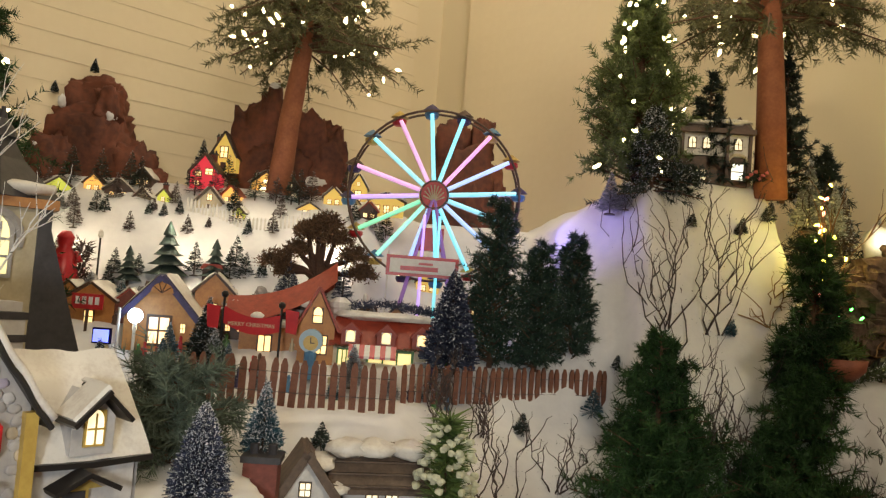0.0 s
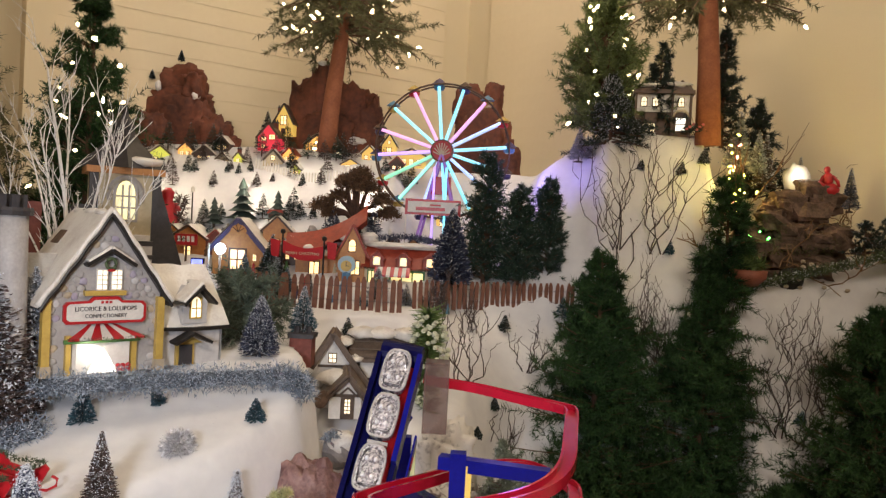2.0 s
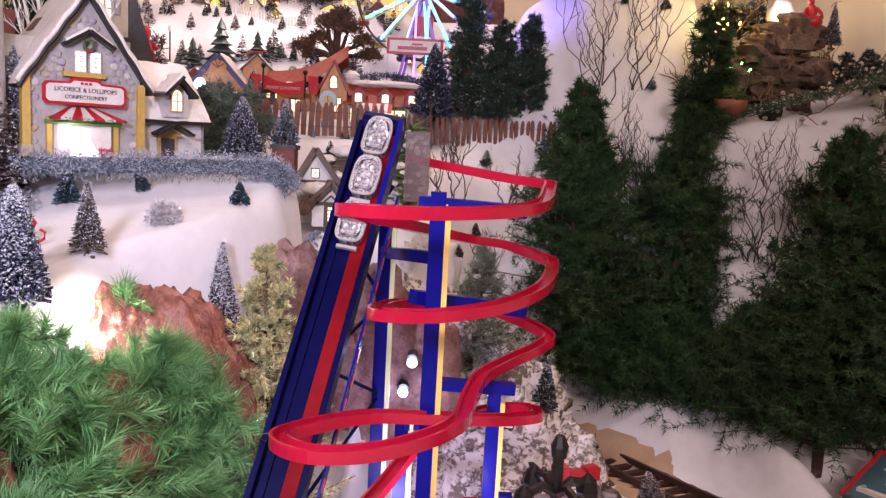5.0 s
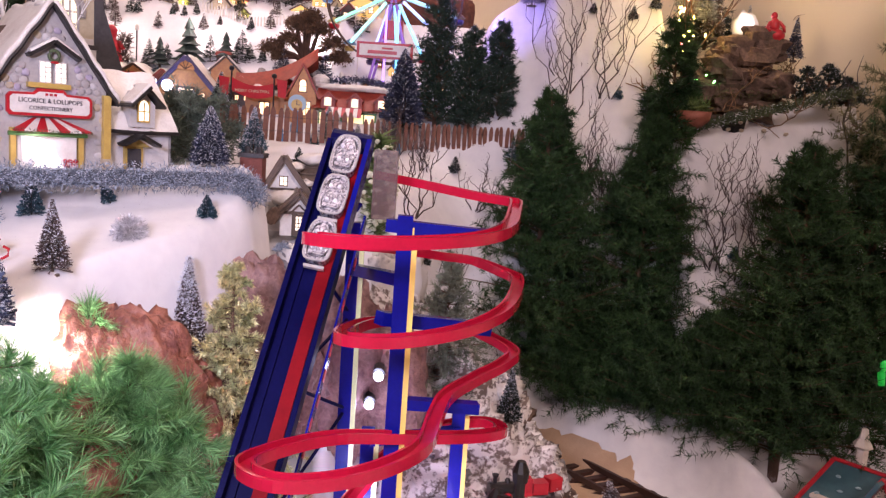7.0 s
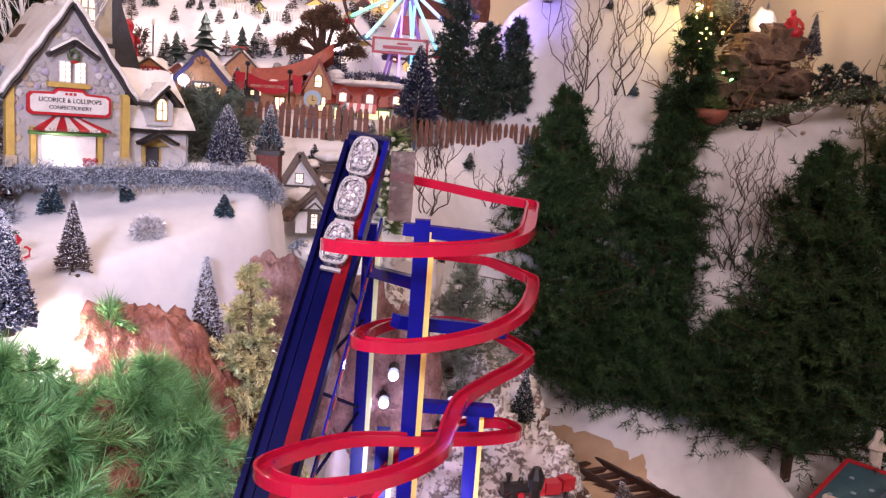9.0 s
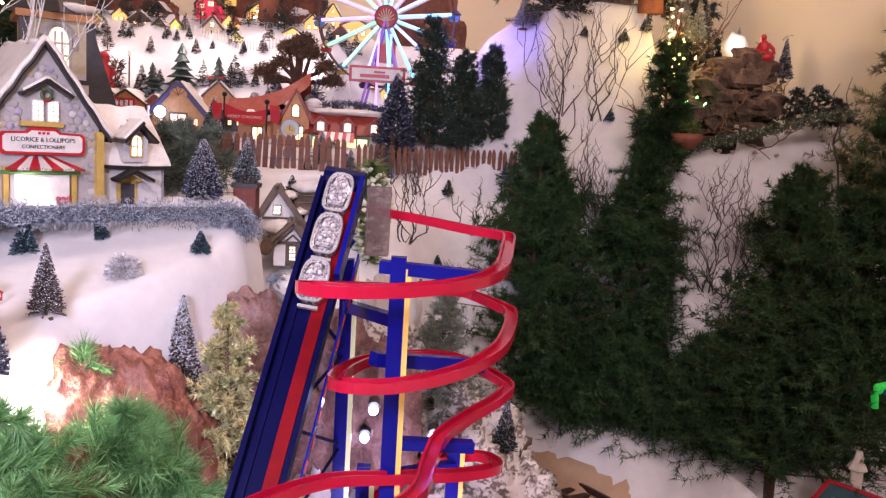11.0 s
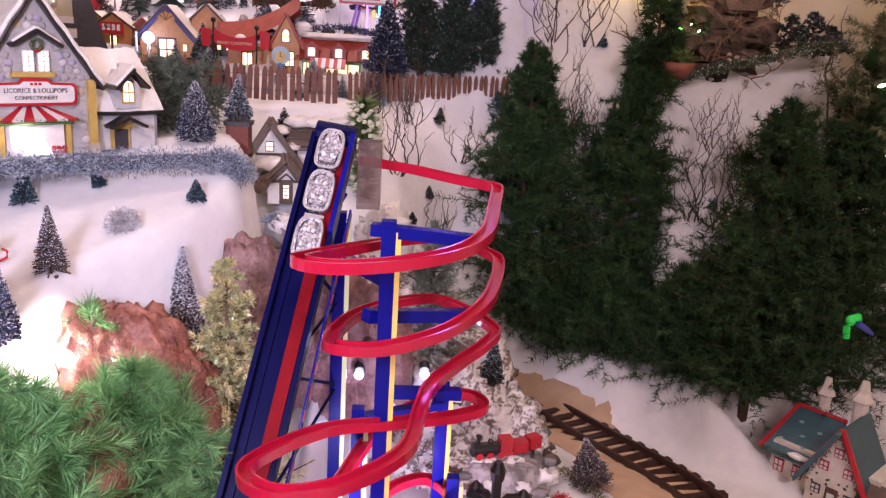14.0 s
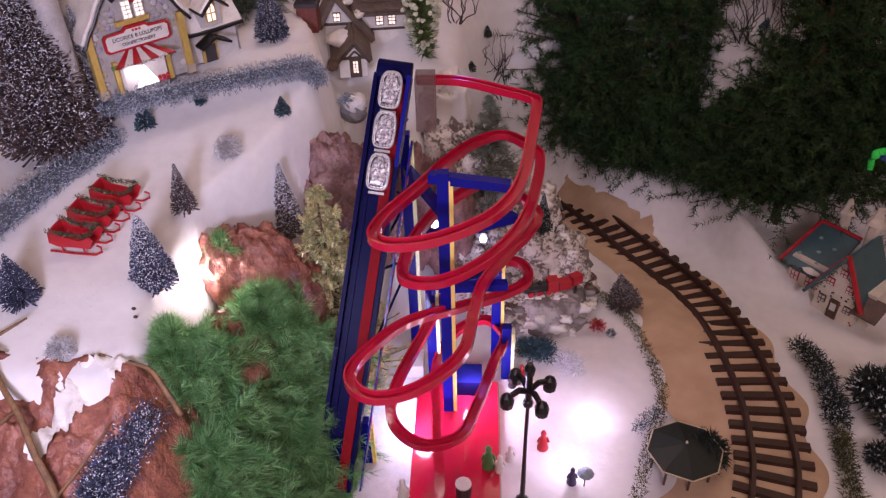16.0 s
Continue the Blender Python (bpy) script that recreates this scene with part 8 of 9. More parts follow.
ball_bush((0.136, 0.340, 0.0), 0.018, BRISTLE_BLUE, "teal tinsel bush in the snow", 1400, 0, long=[(-0.012, 0, 0.008), (0.018, -0.008, 0.008)], seed=3)
ball_bush((0.172, 0.322, 0.0), 0.016, FLOCK, "white lacy bush in the snow", 520, 0, seed=4, long=[(0, 0, 0.008), (0.012, -0.016, 0.006)])
ball_bush((0.222, 0.385, 0.0), 0.011, REDPAINT, "dark red flower ball in the snow", 420, 0.1, seed=5)
ball_bush((0.238, 0.375, 0.0), 0.007, BRISTLE_BLUE, "small pale blue bush", 200, 0.3, seed=6)
ball_bush((0.258, 0.225, 0.0), 0.010, BRISTLE_BLUE, "teal tinsel sprig by the kerb", 360, 0.3, seed=7, long=[(-0.012, -0.01, 0.004), (0.012, 0.012, 0.010)])
for x, y, r in ((0.525, 0.262, 0.030), (0.540, 0.215, 0.030), (0.500, 0.175, 0.018), (0.580, 0.26, 0.03)):
    ball_bush((x, y, 0.0), r, NEEDLE_FOREST, "round black-green bottle-brush bush with frost", 1300, 0.25, seed=int(x * 1000))
ball_bush((0, 0, 0), 0.016, NEEDLE_FOREST, "long dark frosted hedge beside the track", 3000, 0.35, "frosted_hedge", [(0.478, 0.368, -0.008), (0.485, 0.32, 0.002), (0.478, 0.26, 0.010), (0.470, 0.225, 0.010)], 21)
ball_bush((0, 0, 0), 0.014, MOSS, "mossy edging beside the track", 1500, 0.1, "moss_edging", [(0.470, 0.215, 0.006), (0.462, 0.17, 0.006), (0.452, 0.10, 0.006)], 22)
ball_bush((0, 0, 0), 0.009, MOSS, "mossy edging along the sandy bed", 3000, 0.12, "moss_edging", [(0.225, 0.46, 0.004), (0.255, 0.425, 0.004), (0.272, 0.38, 0.004), (0.283, 0.32, 0.004), (0.285, 0.27, 0.004), (0.272, 0.225, 0.004), (0.252, 0.18, 0.004), (0.235, 0.13, 0.004), (0.215, 0.08, 0.004)], 23)
# bandstand roof
gaz = thing("bandstand", (0.287, 0.168, -0.006), "small bandstand with a dark eight-sided roof", "bandstand")
part("roof", Mesh().lathe([(0.040, 0), (0.040, 0.002), (0.004, 0.012)], (0, 0, 0.034), 8), material("dark_green_roof", (0.012, 0.020, 0.018), (0.008, 0.014, 0.012), 0.5, scale=60, bump=0.2, depth=0.0005), gaz, "dark green eight-sided roof")
part("roof_trim", Mesh().tube([(0.0402 * math.cos(a), 0.0402 * math.sin(a), 0.036) for a in [2 * math.pi * k / 8 for k in range(8)]], 0.0009, 5, closed=True), CREAM, gaz)
part("finial", Mesh().blob((0, 0, 0.049), (0.0016, 0.0016, 0.002), 8), WHITE, gaz)
for k in range(8):
    a = 2 * math.pi * k / 8
    part("column", Mesh().tube([(0.032 * math.cos(a), 0.032 * math.sin(a), 0), (0.032 * math.cos(a), 0.032 * math.sin(a), 0.035)], 0.0014, 6), BROWN, gaz)
part("floor", Mesh().lathe([(0.036, 0), (0.036, 0.005)], n=8), BROWN, gaz)
ball_bush((0.312, 0.175, 0.0), 0.024, NEEDLE_FOREST, "dark round bush behind the bandstand", 1500, 0.0, seed=24)
# black street lamp with hanging lanterns
lp = thing("street_lamp", (0.113, 0.120, 0.0), "black iron street lamp with five lanterns", "street lamp", scale=1.28)
part("pole", Mesh().lathe([(0.006, 0), (0.006, 0.004), (0.0022, 0.010), (0.0016, 0.06), (0.0014, 0.120)], n=8), IRON, lp)
part("collar", Mesh().blob((0, 0, 0.120), (0.0042, 0.0042, 0.005), 10), IRON, lp)
part("upper_pole", Mesh().tube([(0, 0, 0.122), (0, 0, 0.150)], 0.0026, 8), IRON, lp)
for k in range(4):
    a = 0.5 + k * math.pi / 2
    c, s = math.cos(a), math.sin(a)
    arm = part("arm", Mesh().tube([(0, 0, 0.132), (0.008 * c, 0.008 * s, 0.137), (0.018 * c, 0.018 * s, 0.134)], 0.0024, 6), IRON, lp)
    part("lantern", Mesh().lathe([(0.0048, 0), (0.0054, 0.005), (0.004, 0.010), (0.001, 0.013)], (0.018 * c, 0.018 * s, 0.126), 9), IRON, arm)
part("top_lantern", Mesh().lathe([(0.0036, 0), (0.0042, 0.005), (0.002, 0.010)], (0, 0, 0.150), 9), IRON, lp)
for x, y, h, mt, lb in ((0.139, 0.192, 0.030, REDPAINT, "red and green reindeer-capped figurine"), (0.167, 0.146, 0.026, NAVYROOF, "dark figurine with a blue parasol"), (0.078, 0.155, 0.034, GREENPAINT, "green elf figurine by the ride"), (0.090, 0.150, 0.026, WHITE, "white figurine by the ride"), (0.102, 0.175, 0.024, WHITE, "white snow figurine by the ride"),
                       (0.12, 0.30, 0.022, REDPAINT, "red figurine behind the ride"), (0.128, 0.29, 0.022, WHITE, "white figurine behind the ride"), (0.108, 0.285, 0.024, SLATE, "black figurine beside the ride"), (-0.01, 0.115, 0.03, WHITE, "white figurine at the ride's entrance")):
    figurine((x, y, 0.0 if x > 0.1 else 0.014), h, mt, lb, "ride figurines")
ob = thing("parasol", (0.180, 0.142, 0.0), "small pale blue parasol", "parasol")
part("stick", Mesh().tube([(0, 0, 0), (0, 0, 0.024)], 0.0006, 5), IRON, ob)
part("canopy", Mesh().lathe([(0.009, 0), (0.006, 0.004), (0.0005, 0.006)], (0, 0, 0.022), 10), material("pale_parasol", (0.35, 0.42, 0.5), (0.28, 0.35, 0.42), 0.5, bump=0), ob)
ob = thing("drum_stool", (0.052, 0.118, 0.016), "small dark drum with a white top", "drum")
part("drum", Mesh().lathe([(0.008, 0), (0.008, 0.016)], n=14), SLATE, ob)
part("top", Mesh().lathe([(0.0085, 0), (0.0085, 0.0015)], (0, 0, 0.016), 14), WHITE, ob)

# ---- the gingerbread house by the track ----
ICING = material("icing_wall", (0.76, 0.70, 0.60), (0.60, 0.53, 0.44), 0.5, scale=90, bump=0.25, depth=0.0005)
gin = thing("gingerbread_house", (0.520, 0.545, -0.05), "white gingerbread house with red trim and teal roof", "toy house", turn=-50, scale=1.16)
part("wall", Mesh().box((0.055, 0.035, 0.024), (0.11, 0.065, 0.048)), ICING, gin)
part("wing_roof", Mesh().add([(-0.008, -0.008, 0.040), (0.05, -0.008, 0.040), (0.05, 0.060, 0.070), (-0.002, 0.060, 0.070), (-0.008, -0.008, 0.036), (0.05, -0.008, 0.036), (0.05, 0.060, 0.066), (-0.002, 0.060, 0.066)], [(0, 1, 2, 3), (7, 6, 5, 4), (0, 4, 5, 1), (0, 3, 7, 4), (3, 2, 6, 7)]), TEALROOF, gin, "teal roof dotted with pale stars")
for a, b in (((-0.009, -0.009, 0.040), (-0.003, 0.061, 0.071)), ((-0.003, 0.061, 0.071), (0.05, 0.061, 0.071))):
    part("roof_trim", Mesh().tube([a, b], 0.0026, 6), REDPAINT, gin)
part("roof_trim", fuzz([(-0.008, -0.009, 0.039), (0.05, -0.009, 0.039)], 0.003, 260, 0.003, 0.0006, 51), GARLAND, gin)
for k, (u, v) in enumerate(((0.2, 0.3), (0.55, 0.5), (0.8, 0.7), (0.35, 0.8), (0.7, 0.25))):
    part("roof_star", Mesh().blob((-0.006 + 0.05 * u, -0.008 + 0.06 * v, 0.0412 + 0.0255 * v), (0.003, 0.003, 0.0014), 7, 0.3, k), material("pale_star", (0.3, 0.42, 0.45), (0.25, 0.36, 0.4), 0.5, bump=0) if k == 0 else bpy.data.materials["pale_star"], gin)
part("eave_snow", Mesh().blob((0.032, -0.006, 0.043), (0.012, 0.005, 0.003), 10, 0.3, 3.0), GLAZE, gin)
g2 = part("gable_wall", gable_walls(0.052, 0.06, 0.040, 0.050), ICING, gin)
g2.location = (0.072, -0.012, 0)
for s in (-1, 1):
    part("gable_roof", Mesh().sweep([(0.072 + s * 0.033, 0.010, 0.030), (0.072, 0.010, 0.094)], [(-0.026, -0.002), (0.040, -0.002), (0.040, 0.002), (-0.026, 0.002)]), TEALROOF, gin)
    part("gable_trim", Mesh().tube([(0.072 + s * 0.034, -0.017, 0.030), (0.072, -0.017, 0.095)], 0.0032, 6), REDPAINT, gin, "red rope trim")
    part("gable_garland", fuzz([(0.072 + s * 0.030, -0.017, 0.028), (0.072, -0.017, 0.087)], 0.003, 200, 0.003, 0.0006, 52), GARLAND, gin)
for x, z in ((0.072, 0.068), (0.060, 0.050), (0.084, 0.050), (0.056, 0.022), (0.088, 0.022)):
    window(gin, x, z, 0.007, 0.008, -0.012, WHITE, REDPAINT if z > 0.04 else BROWN, (1, 1))
dd = part("door", Mesh().box((0.072, -0.013, 0.014), (0.012, 0.002, 0.028)), BROWN, gin)
part("door_window", Mesh().box((0.072, -0.0145, 0.018), (0.007, 0.001, 0.010)), WHITE, dd)
for x in (0.010, 0.030):
    window(gin, x, 0.022, 0.008, 0.012, 0.0025, WHITE, REDPAINT, (1, 1))
rr = random.Random(3)
for k in range(40):
    x, z = rr.uniform(0.0, 0.108), rr.uniform(0.004, 0.038)
    part("candy_dot", Mesh().blob((x, -0.0125 if 0.046 < x < 0.098 else 0.002, z), (0.0013, 0.0009, 0.0013), 6), rr.choice((BROWN, REDPAINT, GREENPAINT, SLATE)), gin)
for x, y, h, r in ((0.062, 0.055, 0.125, 0.0085), (0.020, 0.070, 0.110, 0.0075)):
    part("tower", Mesh().lathe([(r, 0), (r * 0.85, h * 0.8), (r * 1.4, h * 0.83), (r * 1.2, h * 0.86), (r * 0.75, h * 0.9), (r * 0.45, h)], (x, y, 0), 6), ICING, gin, "white candy tower")
part("awning_roof", Mesh().box((0.110, -0.008, 0.036), (0.03, 0.03, 0.003), Euler((radians(28), 0, 0)).to_matrix()), BROWN, gin)
ob = thing("notice", (0.59, 0.335, 0.02), "small white plaque with dark writing", "sign", turn=-58)
part("panel", Mesh().box((0, 0, 0.008), (0.03, 0.002, 0.012)), WHITE, ob)
part("writing_bar", Mesh().box((0, -0.0015, 0.008), (0.022, 0.001, 0.004)), SLATE, ob)
# the green toy bird in the pine, its plastic given a faint glow
bird = part("toy_bird", Mesh().tube([(0, 0, -0.018), (-0.002, 0, -0.004), (0.002, 0, 0.008), (0.012, 0, 0.010)], 0.004, 8, 0.0055).blob((0.000, -0.002, 0.006), (0.006, 0.006, 0.007), 8), glow("green_toy_glow", (0.0, 0.5, 0.02), 0.25, (0.02, 0.5, 0.06)), at=Vector((0.600, 0.566, 0.155)), smooth=True)
tagged(bird, "green plastic toy bird, given a faint glow, hung in the pine", "toy bird")
part("toy_wing", Mesh().tube([(0, 0, 0.004), (0.016, 0, -0.006), (0.022, 0, -0.010)], 0.0045, 7, 0.002), material("blue_toy", (0.06, 0.07, 0.4), (0.05, 0.05, 0.3), 0.4, bump=0), bird, at=Vector((0.008, -0.004, 0.0)))

# ---- the left terrace ----
hg = [(-0.385, 0.352, 0.328), (-0.345, 0.372, 0.330), (-0.30, 0.393, 0.331), (-0.25, 0.415, 0.333), (-0.20, 0.438, 0.334), (-0.155, 0.458, 0.335), (-0.133, 0.468, 0.334), (-0.122, 0.470, 0.318)]
hedge = thing("garland_hedge", (0, 0, 0), "grey-blue frosted tinsel hedge before the shop", "hedge", "frosted hedges")
part("core", Mesh().tube(hg, 0.0070, 8), material("hedge_core", (0.12, 0.14, 0.17), (0.06, 0.07, 0.09), 0.9, bump=0), hedge)
part("foliage", fuzz(hg, 0.0150, 12000, 0.005, 0.0006, 61, 0.75), HEDGE, hedge)
part("frosting", fuzz(hg, 0.0165, 5200, 0.0014, 0.0005, 62, 0.6), FLOCK, hedge)
h2 = [(-0.338, 0.372, 0.290), (-0.346, 0.356, 0.292), (-0.356, 0.334, 0.291), (-0.370, 0.305, 0.289), (-0.384, 0.270, 0.287), (-0.398, 0.232, 0.284), (-0.412, 0.19, 0.280)]
hedge2 = thing("garland_hedge", (0, 0, 0), "thick frosted tinsel hedge across the terrace", "hedge", "frosted hedges")
part("core", Mesh().tube(h2, 0.012, 8), bpy.data.materials["hedge_core"], hedge2)
part("foliage", fuzz(h2, 0.019, 9000, 0.005, 0.0006, 63, 0.6), HEDGE, hedge2)
part("frosting", fuzz(h2, 0.0205, 4600, 0.0014, 0.0005, 64, 0.5), FLOCK, hedge2)
# bottle-brush trees
brush_tree(on_ground(-0.306, 0.392, -0.002), 0.036, 0.012, BRISTLE_BLUE, "grey-green bottle-brush tree at the hedge", 0.25, 600, base=False)
brush_tree(on_ground(-0.248, 0.425, -0.002), 0.026, 0.007, BRISTLE_BLUE, "small teal bottle-brush tree leaning over", 0.1, 601, lean=-22, base=False)
brush_tree(on_ground(-0.155, 0.413, -0.002), 0.022, 0.009, BRISTLE_BLUE, "tiny teal bottle-brush tree in the snow", 0.1, 602, base=False)
brush_tree(on_ground(-0.152, 0.350, -0.006), 0.098, 0.019, BRISTLE_BROWN, "slim silver-tipped bottle-brush tree", 1.0, 603, count=2600)
brush_tree(on_ground(-0.228, 0.262, -0.003), 0.058, 0.013, BRISTLE_BROWN, "slim grey-brown bottle-brush tree", 0.5, 604, count=1300)
brush_tree(on_ground(-0.232, 0.170, -0.003), 0.080, 0.020, BRISTLE_NAVY, "navy bottle-brush tree with white tips", 1.0, 605, count=3400, power=0.8)
brush_tree(on_ground(-0.336, 0.131, -0.003), 0.055, 0.018, BRISTLE_NAVY, "navy bottle-brush tree with pink frost", 0.30, 606, count=1500)
brush_tree((-0.392, 0.362, 0.285), 0.200, 0.056, BRISTLE_BROWN, "tall dark bottle-brush tree thick with frost", 1.0, 607, count=11000, power=0.6)
brush_tree((-0.355, 0.395, 0.335), 0.10, 0.022, BRISTLE_GREY, "frosted bottle-brush tree beside the shop", 0.4, 608, count=1800)
brush_tree((-0.186, 0.535, 0.340), 0.066, 0.021, BRISTLE_NAVY, "blue-black bottle-brush tree with white frost", 0.8, 609, count=2600, power=0.8)
pot = thing("potted_tree", (-0.158, 0.622, 0.318), "small blue tree in a red brick chimney pot", "tree")
part("pot", Mesh().box((0, 0, 0.017), (0.026, 0.024, 0.034)), BRICK, pot)
part("rim", Mesh().box((0, 0, 0.036), (0.030, 0.028, 0.005)), SLATE, pot)
for s in (-1, 1):
    part("pot_top", Mesh().lathe([(0.0035, 0), (0.0035, 0.008)], (s * 0.007, 0, 0.038), 8), SLATE, pot)
brush_tree((-0.162, 0.640, 0.350), 0.060, 0.018, BRISTLE_BLUE, "blue frosted bottle-brush tree behind the chimney", 0.9, 610, count=1200)


def burst(at, r, mat, seed, label):
    """A round starburst of stiff tinsel."""
    rng = np.random.default_rng(seed)
    d = rng.normal(size=(1100, 3))
    d /= np.linalg.norm(d, axis=1, keepdims=True)
    v, f = blades(rng, np.zeros((1100, 3)) + (0, 0, r * 0.25), d * r * 0.85, 3, r * 0.24, r * 0.065, 25, (0.35, 1.0))
    m = Mesh()
    m.v, m.f = v.tolist(), f.tolist()
    ob = thing("tinsel_burst", at, label, "tinsel bush", "tinsel bursts")
    tagged(part("tinsel", m, mat, ob), kind="stuff")
    return ob


burst(on_ground(-0.203, 0.350), 0.017, SILVER, 1, "silver tinsel starburst in the snow")
burst(on_ground(-0.276, 0.070), 0.014, SILVER, 2, "blue-grey tinsel starburst in the snow")


def sleigh(at, turn, seed):
    ob = thing("sleigh", at, "red sleigh edged with green garland", "sleigh", "red sleighs", turn)
    side = [(-0.028, 0.012), (-0.026, 0.026), (-0.020, 0.030), (-0.012, 0.022), (0.010, 0.018), (0.022, 0.024), (0.026, 0.020), (0.020, 0.010), (-0.018, 0.008)]
    for y in (-0.011, 0.011):
        part("side_panel", Mesh().prism(side, y - 0.0008, y + 0.0008), REDPAINT, ob)
        part("runner", Mesh().tube([(-0.030, y, 0.001), (0.0, y, 0.0), (0.024, y, 0.001), (0.033, y, 0.006), (0.034, y, 0.012), (0.029, y, 0.014)], 0.0013, 6), REDPAINT, ob)
        for x in (-0.014, 0.012):
            part("strut", Mesh().tube([(x, y, 0.0), (x, y, 0.011)], 0.0011, 5), REDPAINT, ob)
    part("floor", Mesh().box((0, 0, 0.009), (0.04, 0.022, 0.0015)), REDPAINT, ob)
    part("backrest", Mesh().box((-0.023, 0, 0.020), (0.002, 0.022, 0.018)), REDPAINT, ob)
    part("garland", fuzz([(-0.026, -0.012, 0.028), (-0.008, -0.012, 0.024), (0.02, -0.012, 0.024), (0.02, 0.012, 0.024), (-0.008, 0.012, 0.024), (-0.026, 0.012, 0.030)], 0.0035, 700, 0.003, 0.0005, seed), GARLAND, ob)
    return ob


for k, (x, y) in enumerate(((-0.296, 0.268), (-0.306, 0.236), (-0.312, 0.204))):
    sleigh(on_ground(x, y), -8, k + 1).scale = (0.86, 0.86, 0.86)
# rocks along the terrace edge
rock((-0.165, 0.262, 0.10), 1.0, COPPER, "copper-coloured rock edge glowing by the lamp", ((0, 0, 0.09, 0.045, 0.035, 0.055), (-0.03, -0.01, 0.10, 0.03, 0.03, 0.05), (0.03, 0.01, 0.05, 0.035, 0.035, 0.06), (0.0, -0.02, 0.03, 0.05, 0.03, 0.06)), 41.0, group="copper rocks")
rock((-0.172, 0.172, 0.13), 1.0, COPPER, "copper-coloured rock under the lamp", ((0, 0, 0.06, 0.024, 0.020, 0.026), (0.01, -0.01, 0.03, 0.028, 0.03, 0.045)), 44.0, group="copper rocks")
rock((-0.105, 0.425, 0.10), 1.0, PLUM, "purple-brown rock at the corner of the terrace", ((0, 0, 0.10, 0.042, 0.035, 0.065), (0.02, -0.02, 0.05, 0.05, 0.04, 0.07), (-0.02, -0.03, 0.06, 0.03, 0.03, 0.06), (0.035, 0.02, 0.09, 0.03, 0.03, 0.05), (0.085, 0.02, 0.05, 0.045, 0.03, 0.09), (0.125, 0.025, 0.03, 0.040, 0.03, 0.08)), 47.0, group="copper rocks")


def crumple(x, y):
    """Height of the crumpled painted rock sheet that falls away at the terrace's front."""
    z = float(np.interp(y, [-0.20, -0.12, -0.05, 0.0, 0.04, 0.066, 0.09], [0.06, 0.125, 0.185, 0.222, 0.248, 0.258, 0.240]))
    z -= 0.10 * float(step(x, -0.222, -0.165)) + 0.02 * float(step(-x, 0.33, 0.42))
    q = Vector((x * 34 + y * 12, y * 26, 0.7))
    return z + 0.013 * (noise.noise(q) - abs(noise.noise(q * 2.1)) + 0.3) + 0.004 * (0.5 - abs(noise.noise(q * 5.3)) * 2)


def crumpled_sheet(keep, dz, step_=0.0030):
    xs, ys = np.arange(-0.46, -0.165, step_), np.arange(-0.19, 0.088, step_)
    m = Mesh()
    m.v = [(x, y, crumple(x, y) + dz) for y in ys for x in xs]
    w = len(xs)
    m.f = [(j * w + i, j * w + i + 1, j * w + w + i + 1, j * w + w + i) for j in range(len(ys) - 1) for i in range(w - 1) if keep(xs[i], ys[j])]
    return m


def in_runnel(x, y):
    """Two slanting runnels of snow with ragged edges."""
    wob = 0.006 * noise.noise((x * 90, y * 50, 3.0))
    for ax, ay, bx, by, wide in ((-0.222, 0.088, -0.280, -0.010, 0.013), (-0.330, 0.075, -0.385, 0.01, 0.010)):
        t = ((x - ax) * (bx - ax) + (y - ay) * (by - ay)) / ((bx - ax) ** 2 + (by - ay) ** 2)
        if -0.1 < t < 1.0 and math.hypot(x - ax - t * (bx - ax), y - ay - t * (by - ay)) + wob < wide * (1.1 - 0.5 * t):
            return True
    return False


front = thing("rock", (0, 0, 0), "crumpled copper rock sheet with snow runnels at the display's front", "rock", "copper rocks")
part("rock_sheet", crumpled_sheet(lambda x, y: True, 0.0), COPPER, front, smooth=True)
part("snow_runnel", crumpled_sheet(in_runnel, 0.0035), GLAZE, front, smooth=True)
ob = thing("terrace_lamp", (-0.203, 0.236, 0.205), "bright white lamp behind the rocks", "lamp")
part("bulb", Mesh().blob((0, 0, 0.010), (0.010, 0.010, 0.012), 12), glow("terrace_bulb", (1.0, 0.88, 0.62), 30.0), ob)
part("socket", Mesh().lathe([(0.007, -0.006), (0.007, 0.002)], n=10), IRON, ob)
ob = thing("tinsel_bush", (-0.215, 0.0, 0.20), "dark blue frosted bush at the rock's foot", "shrub", "low bushes")
bush_line = [(-0.022, -0.060, -0.020), (-0.006, -0.020, 0.004), (0.010, 0.030, 0.022)]
part("foliage", fuzz(bush_line, 0.022, 6000, 0.006, 0.0006, 66), BRISTLE_NAVY, ob)
part("frosting", fuzz(bush_line, 0.023, 4200, 0.0018, 0.0006, 67), FLOCK, ob)
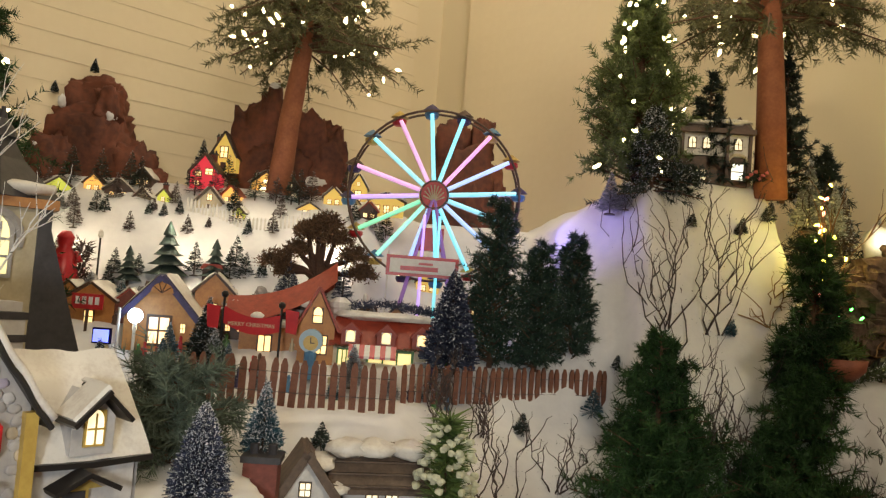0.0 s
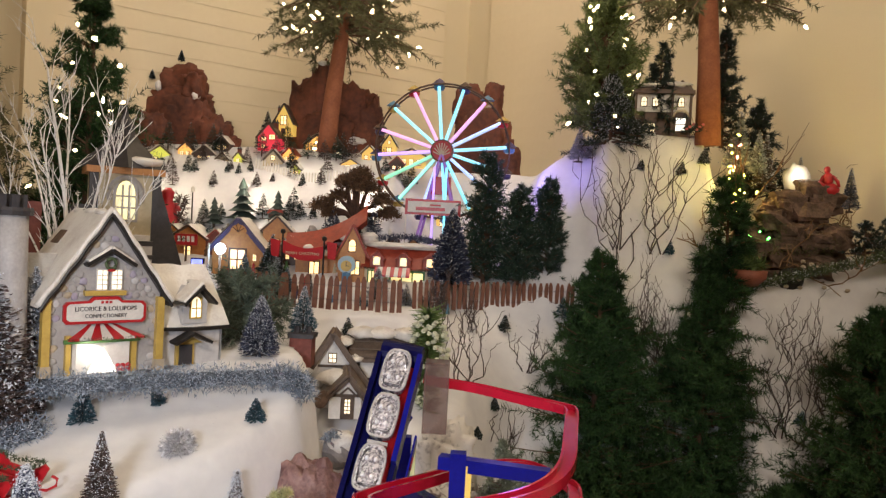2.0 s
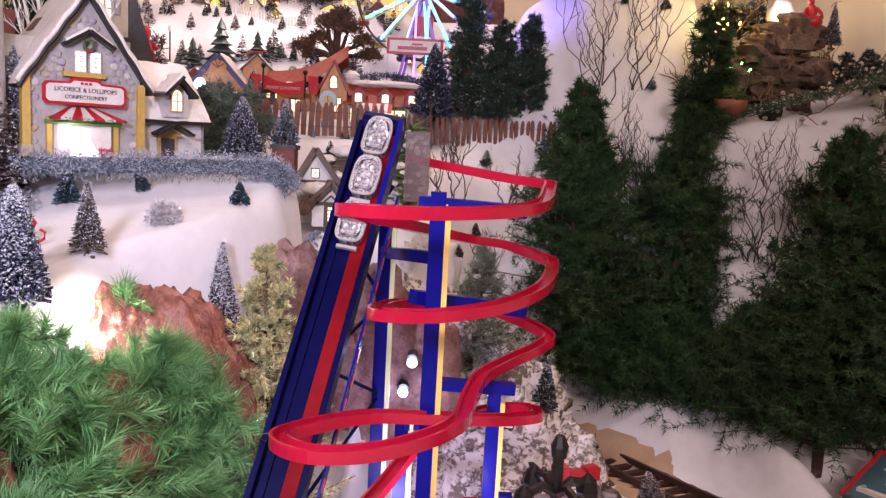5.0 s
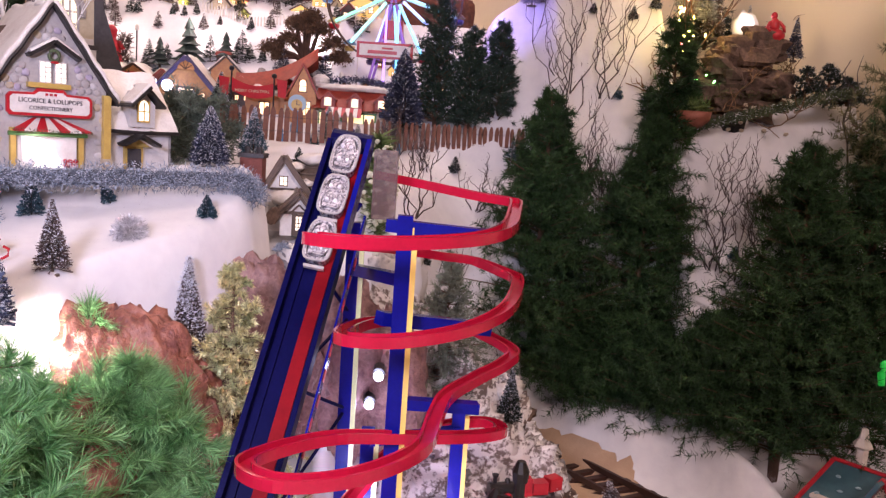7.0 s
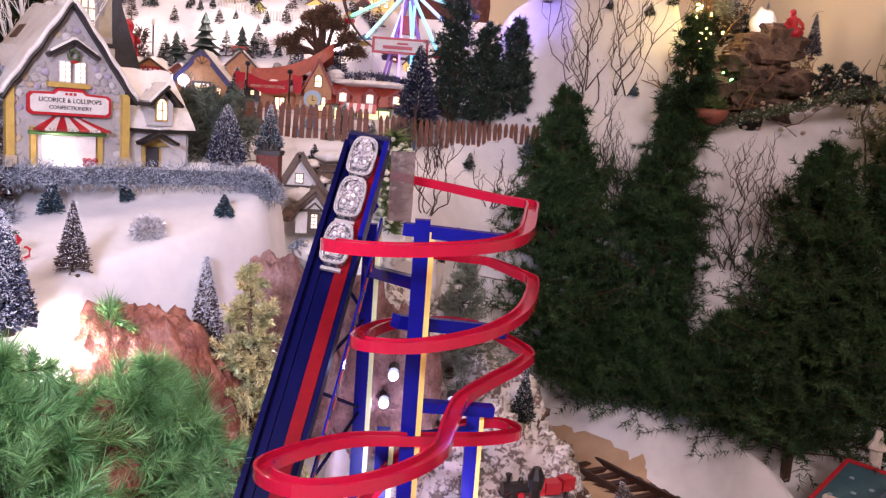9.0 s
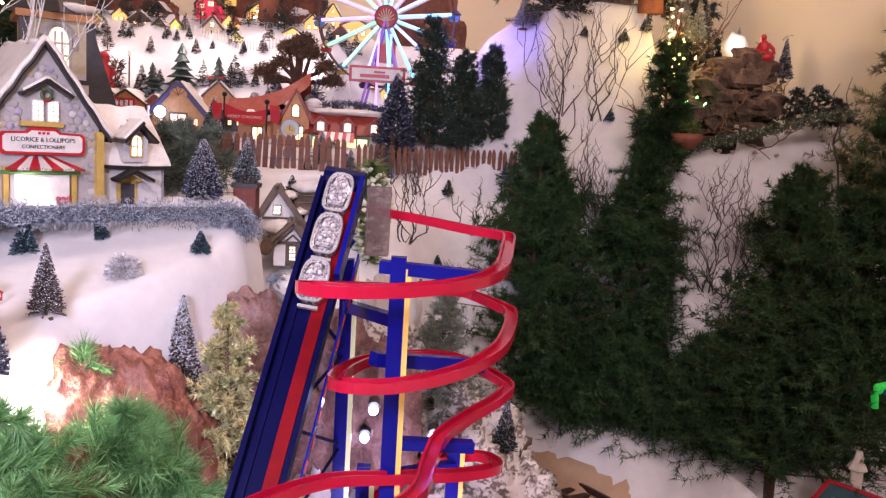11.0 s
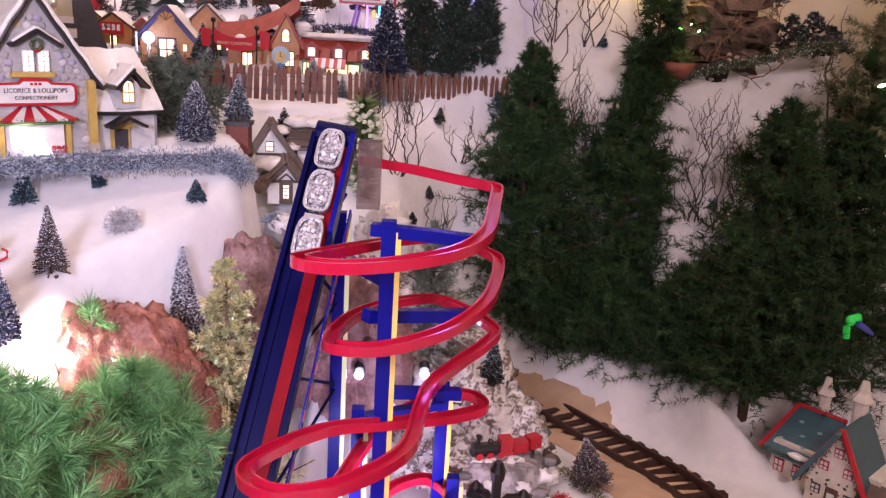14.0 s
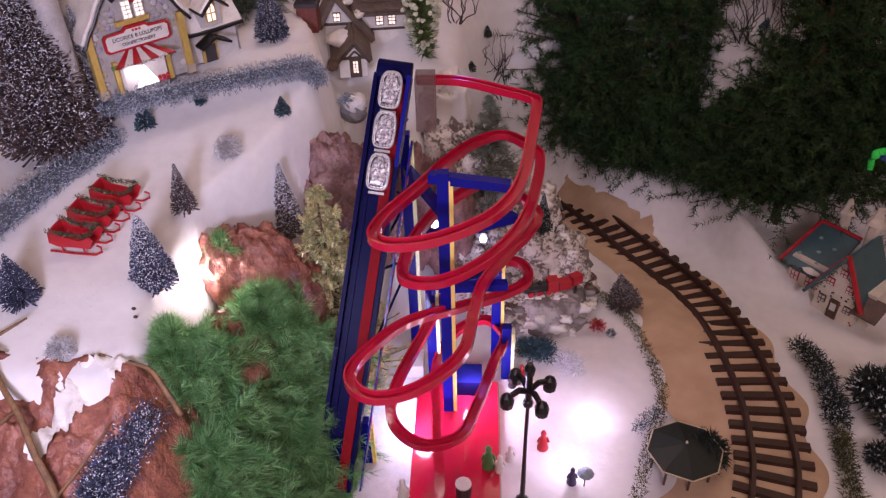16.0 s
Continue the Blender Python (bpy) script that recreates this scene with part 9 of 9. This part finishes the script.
for k, (x, y) in enumerate(((-0.21, 0.115), (-0.215, 0.125))):
    tagged(part("pebble", Mesh().blob((0, 0, 0.001), (0.0022, 0.0018, 0.0014), 7), SLATE, at=on_ground(x - 0.02, y)), "dark pebble on the snow", "pebble", "pebbles")

# glitter strewn over the cotton snow
rg = random.Random(71)
g = Mesh()
for k in range(900):
    x, y = (rg.uniform(-0.40, -0.14), rg.uniform(0.10, 0.46)) if k % 3 else (rg.uniform(0.0, 0.6), rg.uniform(0.60, 0.95))
    p, s = on_ground(x, y, 0.0012), rg.uniform(0.0003, 0.0008)
    g.add([p + Vector((s, 0, 0)), p + Vector((-s, s * 0.4, 0.0004)), p + Vector((0, -s, s))], [(0, 1, 2)])
tagged(part("glitter", g, GLITTER), "fine silver glitter on the cotton snow", "glitter", kind="stuff")
# tan branches lying over the front rocks
ob = thing("tan_branch", (-0.28, 0.0, 0.24), "tan peeled branch lying on the front rock", "branch", "tan branches")
part("stem", Mesh().tube(smooth_path([(-0.066, 0.100, 0.024), (-0.050, 0.062, 0.026), (-0.030, 0.035, 0.020), (-0.008, 0.012, 0.012), (0.010, -0.012, -0.004), (0.026, -0.030, -0.022), (0.040, -0.052, -0.040)], 5), 0.0020, 7, 0.0034), TAN_TWIG, ob, smooth=True)
part("side_twig", Mesh().tube([(-0.058, 0.082, 0.026), (-0.046, 0.090, 0.030), (-0.034, 0.098, 0.034)], 0.0016, 6, 0.0008), TAN_TWIG, ob, smooth=True)
part("side_twig", Mesh().tube([(-0.012, 0.014, 0.013), (-0.028, -0.006, 0.006), (-0.030, -0.034, -0.012)], 0.0018, 6, 0.0009), TAN_TWIG, ob, smooth=True)
part("side_twig", Mesh().tube([(0.030, -0.036, -0.026), (0.046, -0.018, -0.012), (0.062, 0.012, 0.004)], 0.0014, 6, 0.0007), TAN_TWIG, ob, smooth=True)
ob = thing("tan_branch", (-0.205, 0.060, 0.25), "tan peeled branch resting on the pine needles", "branch", "tan branches")
part("stem", Mesh().tube(smooth_path([(0.028, -0.018, -0.030), (0.018, -0.012, -0.006), (0.004, 0.0, 0.004), (-0.018, 0.006, 0.006), (-0.040, 0.010, 0.010)], 5), 0.0026, 7, 0.0012), TAN_TWIG, ob, smooth=True)
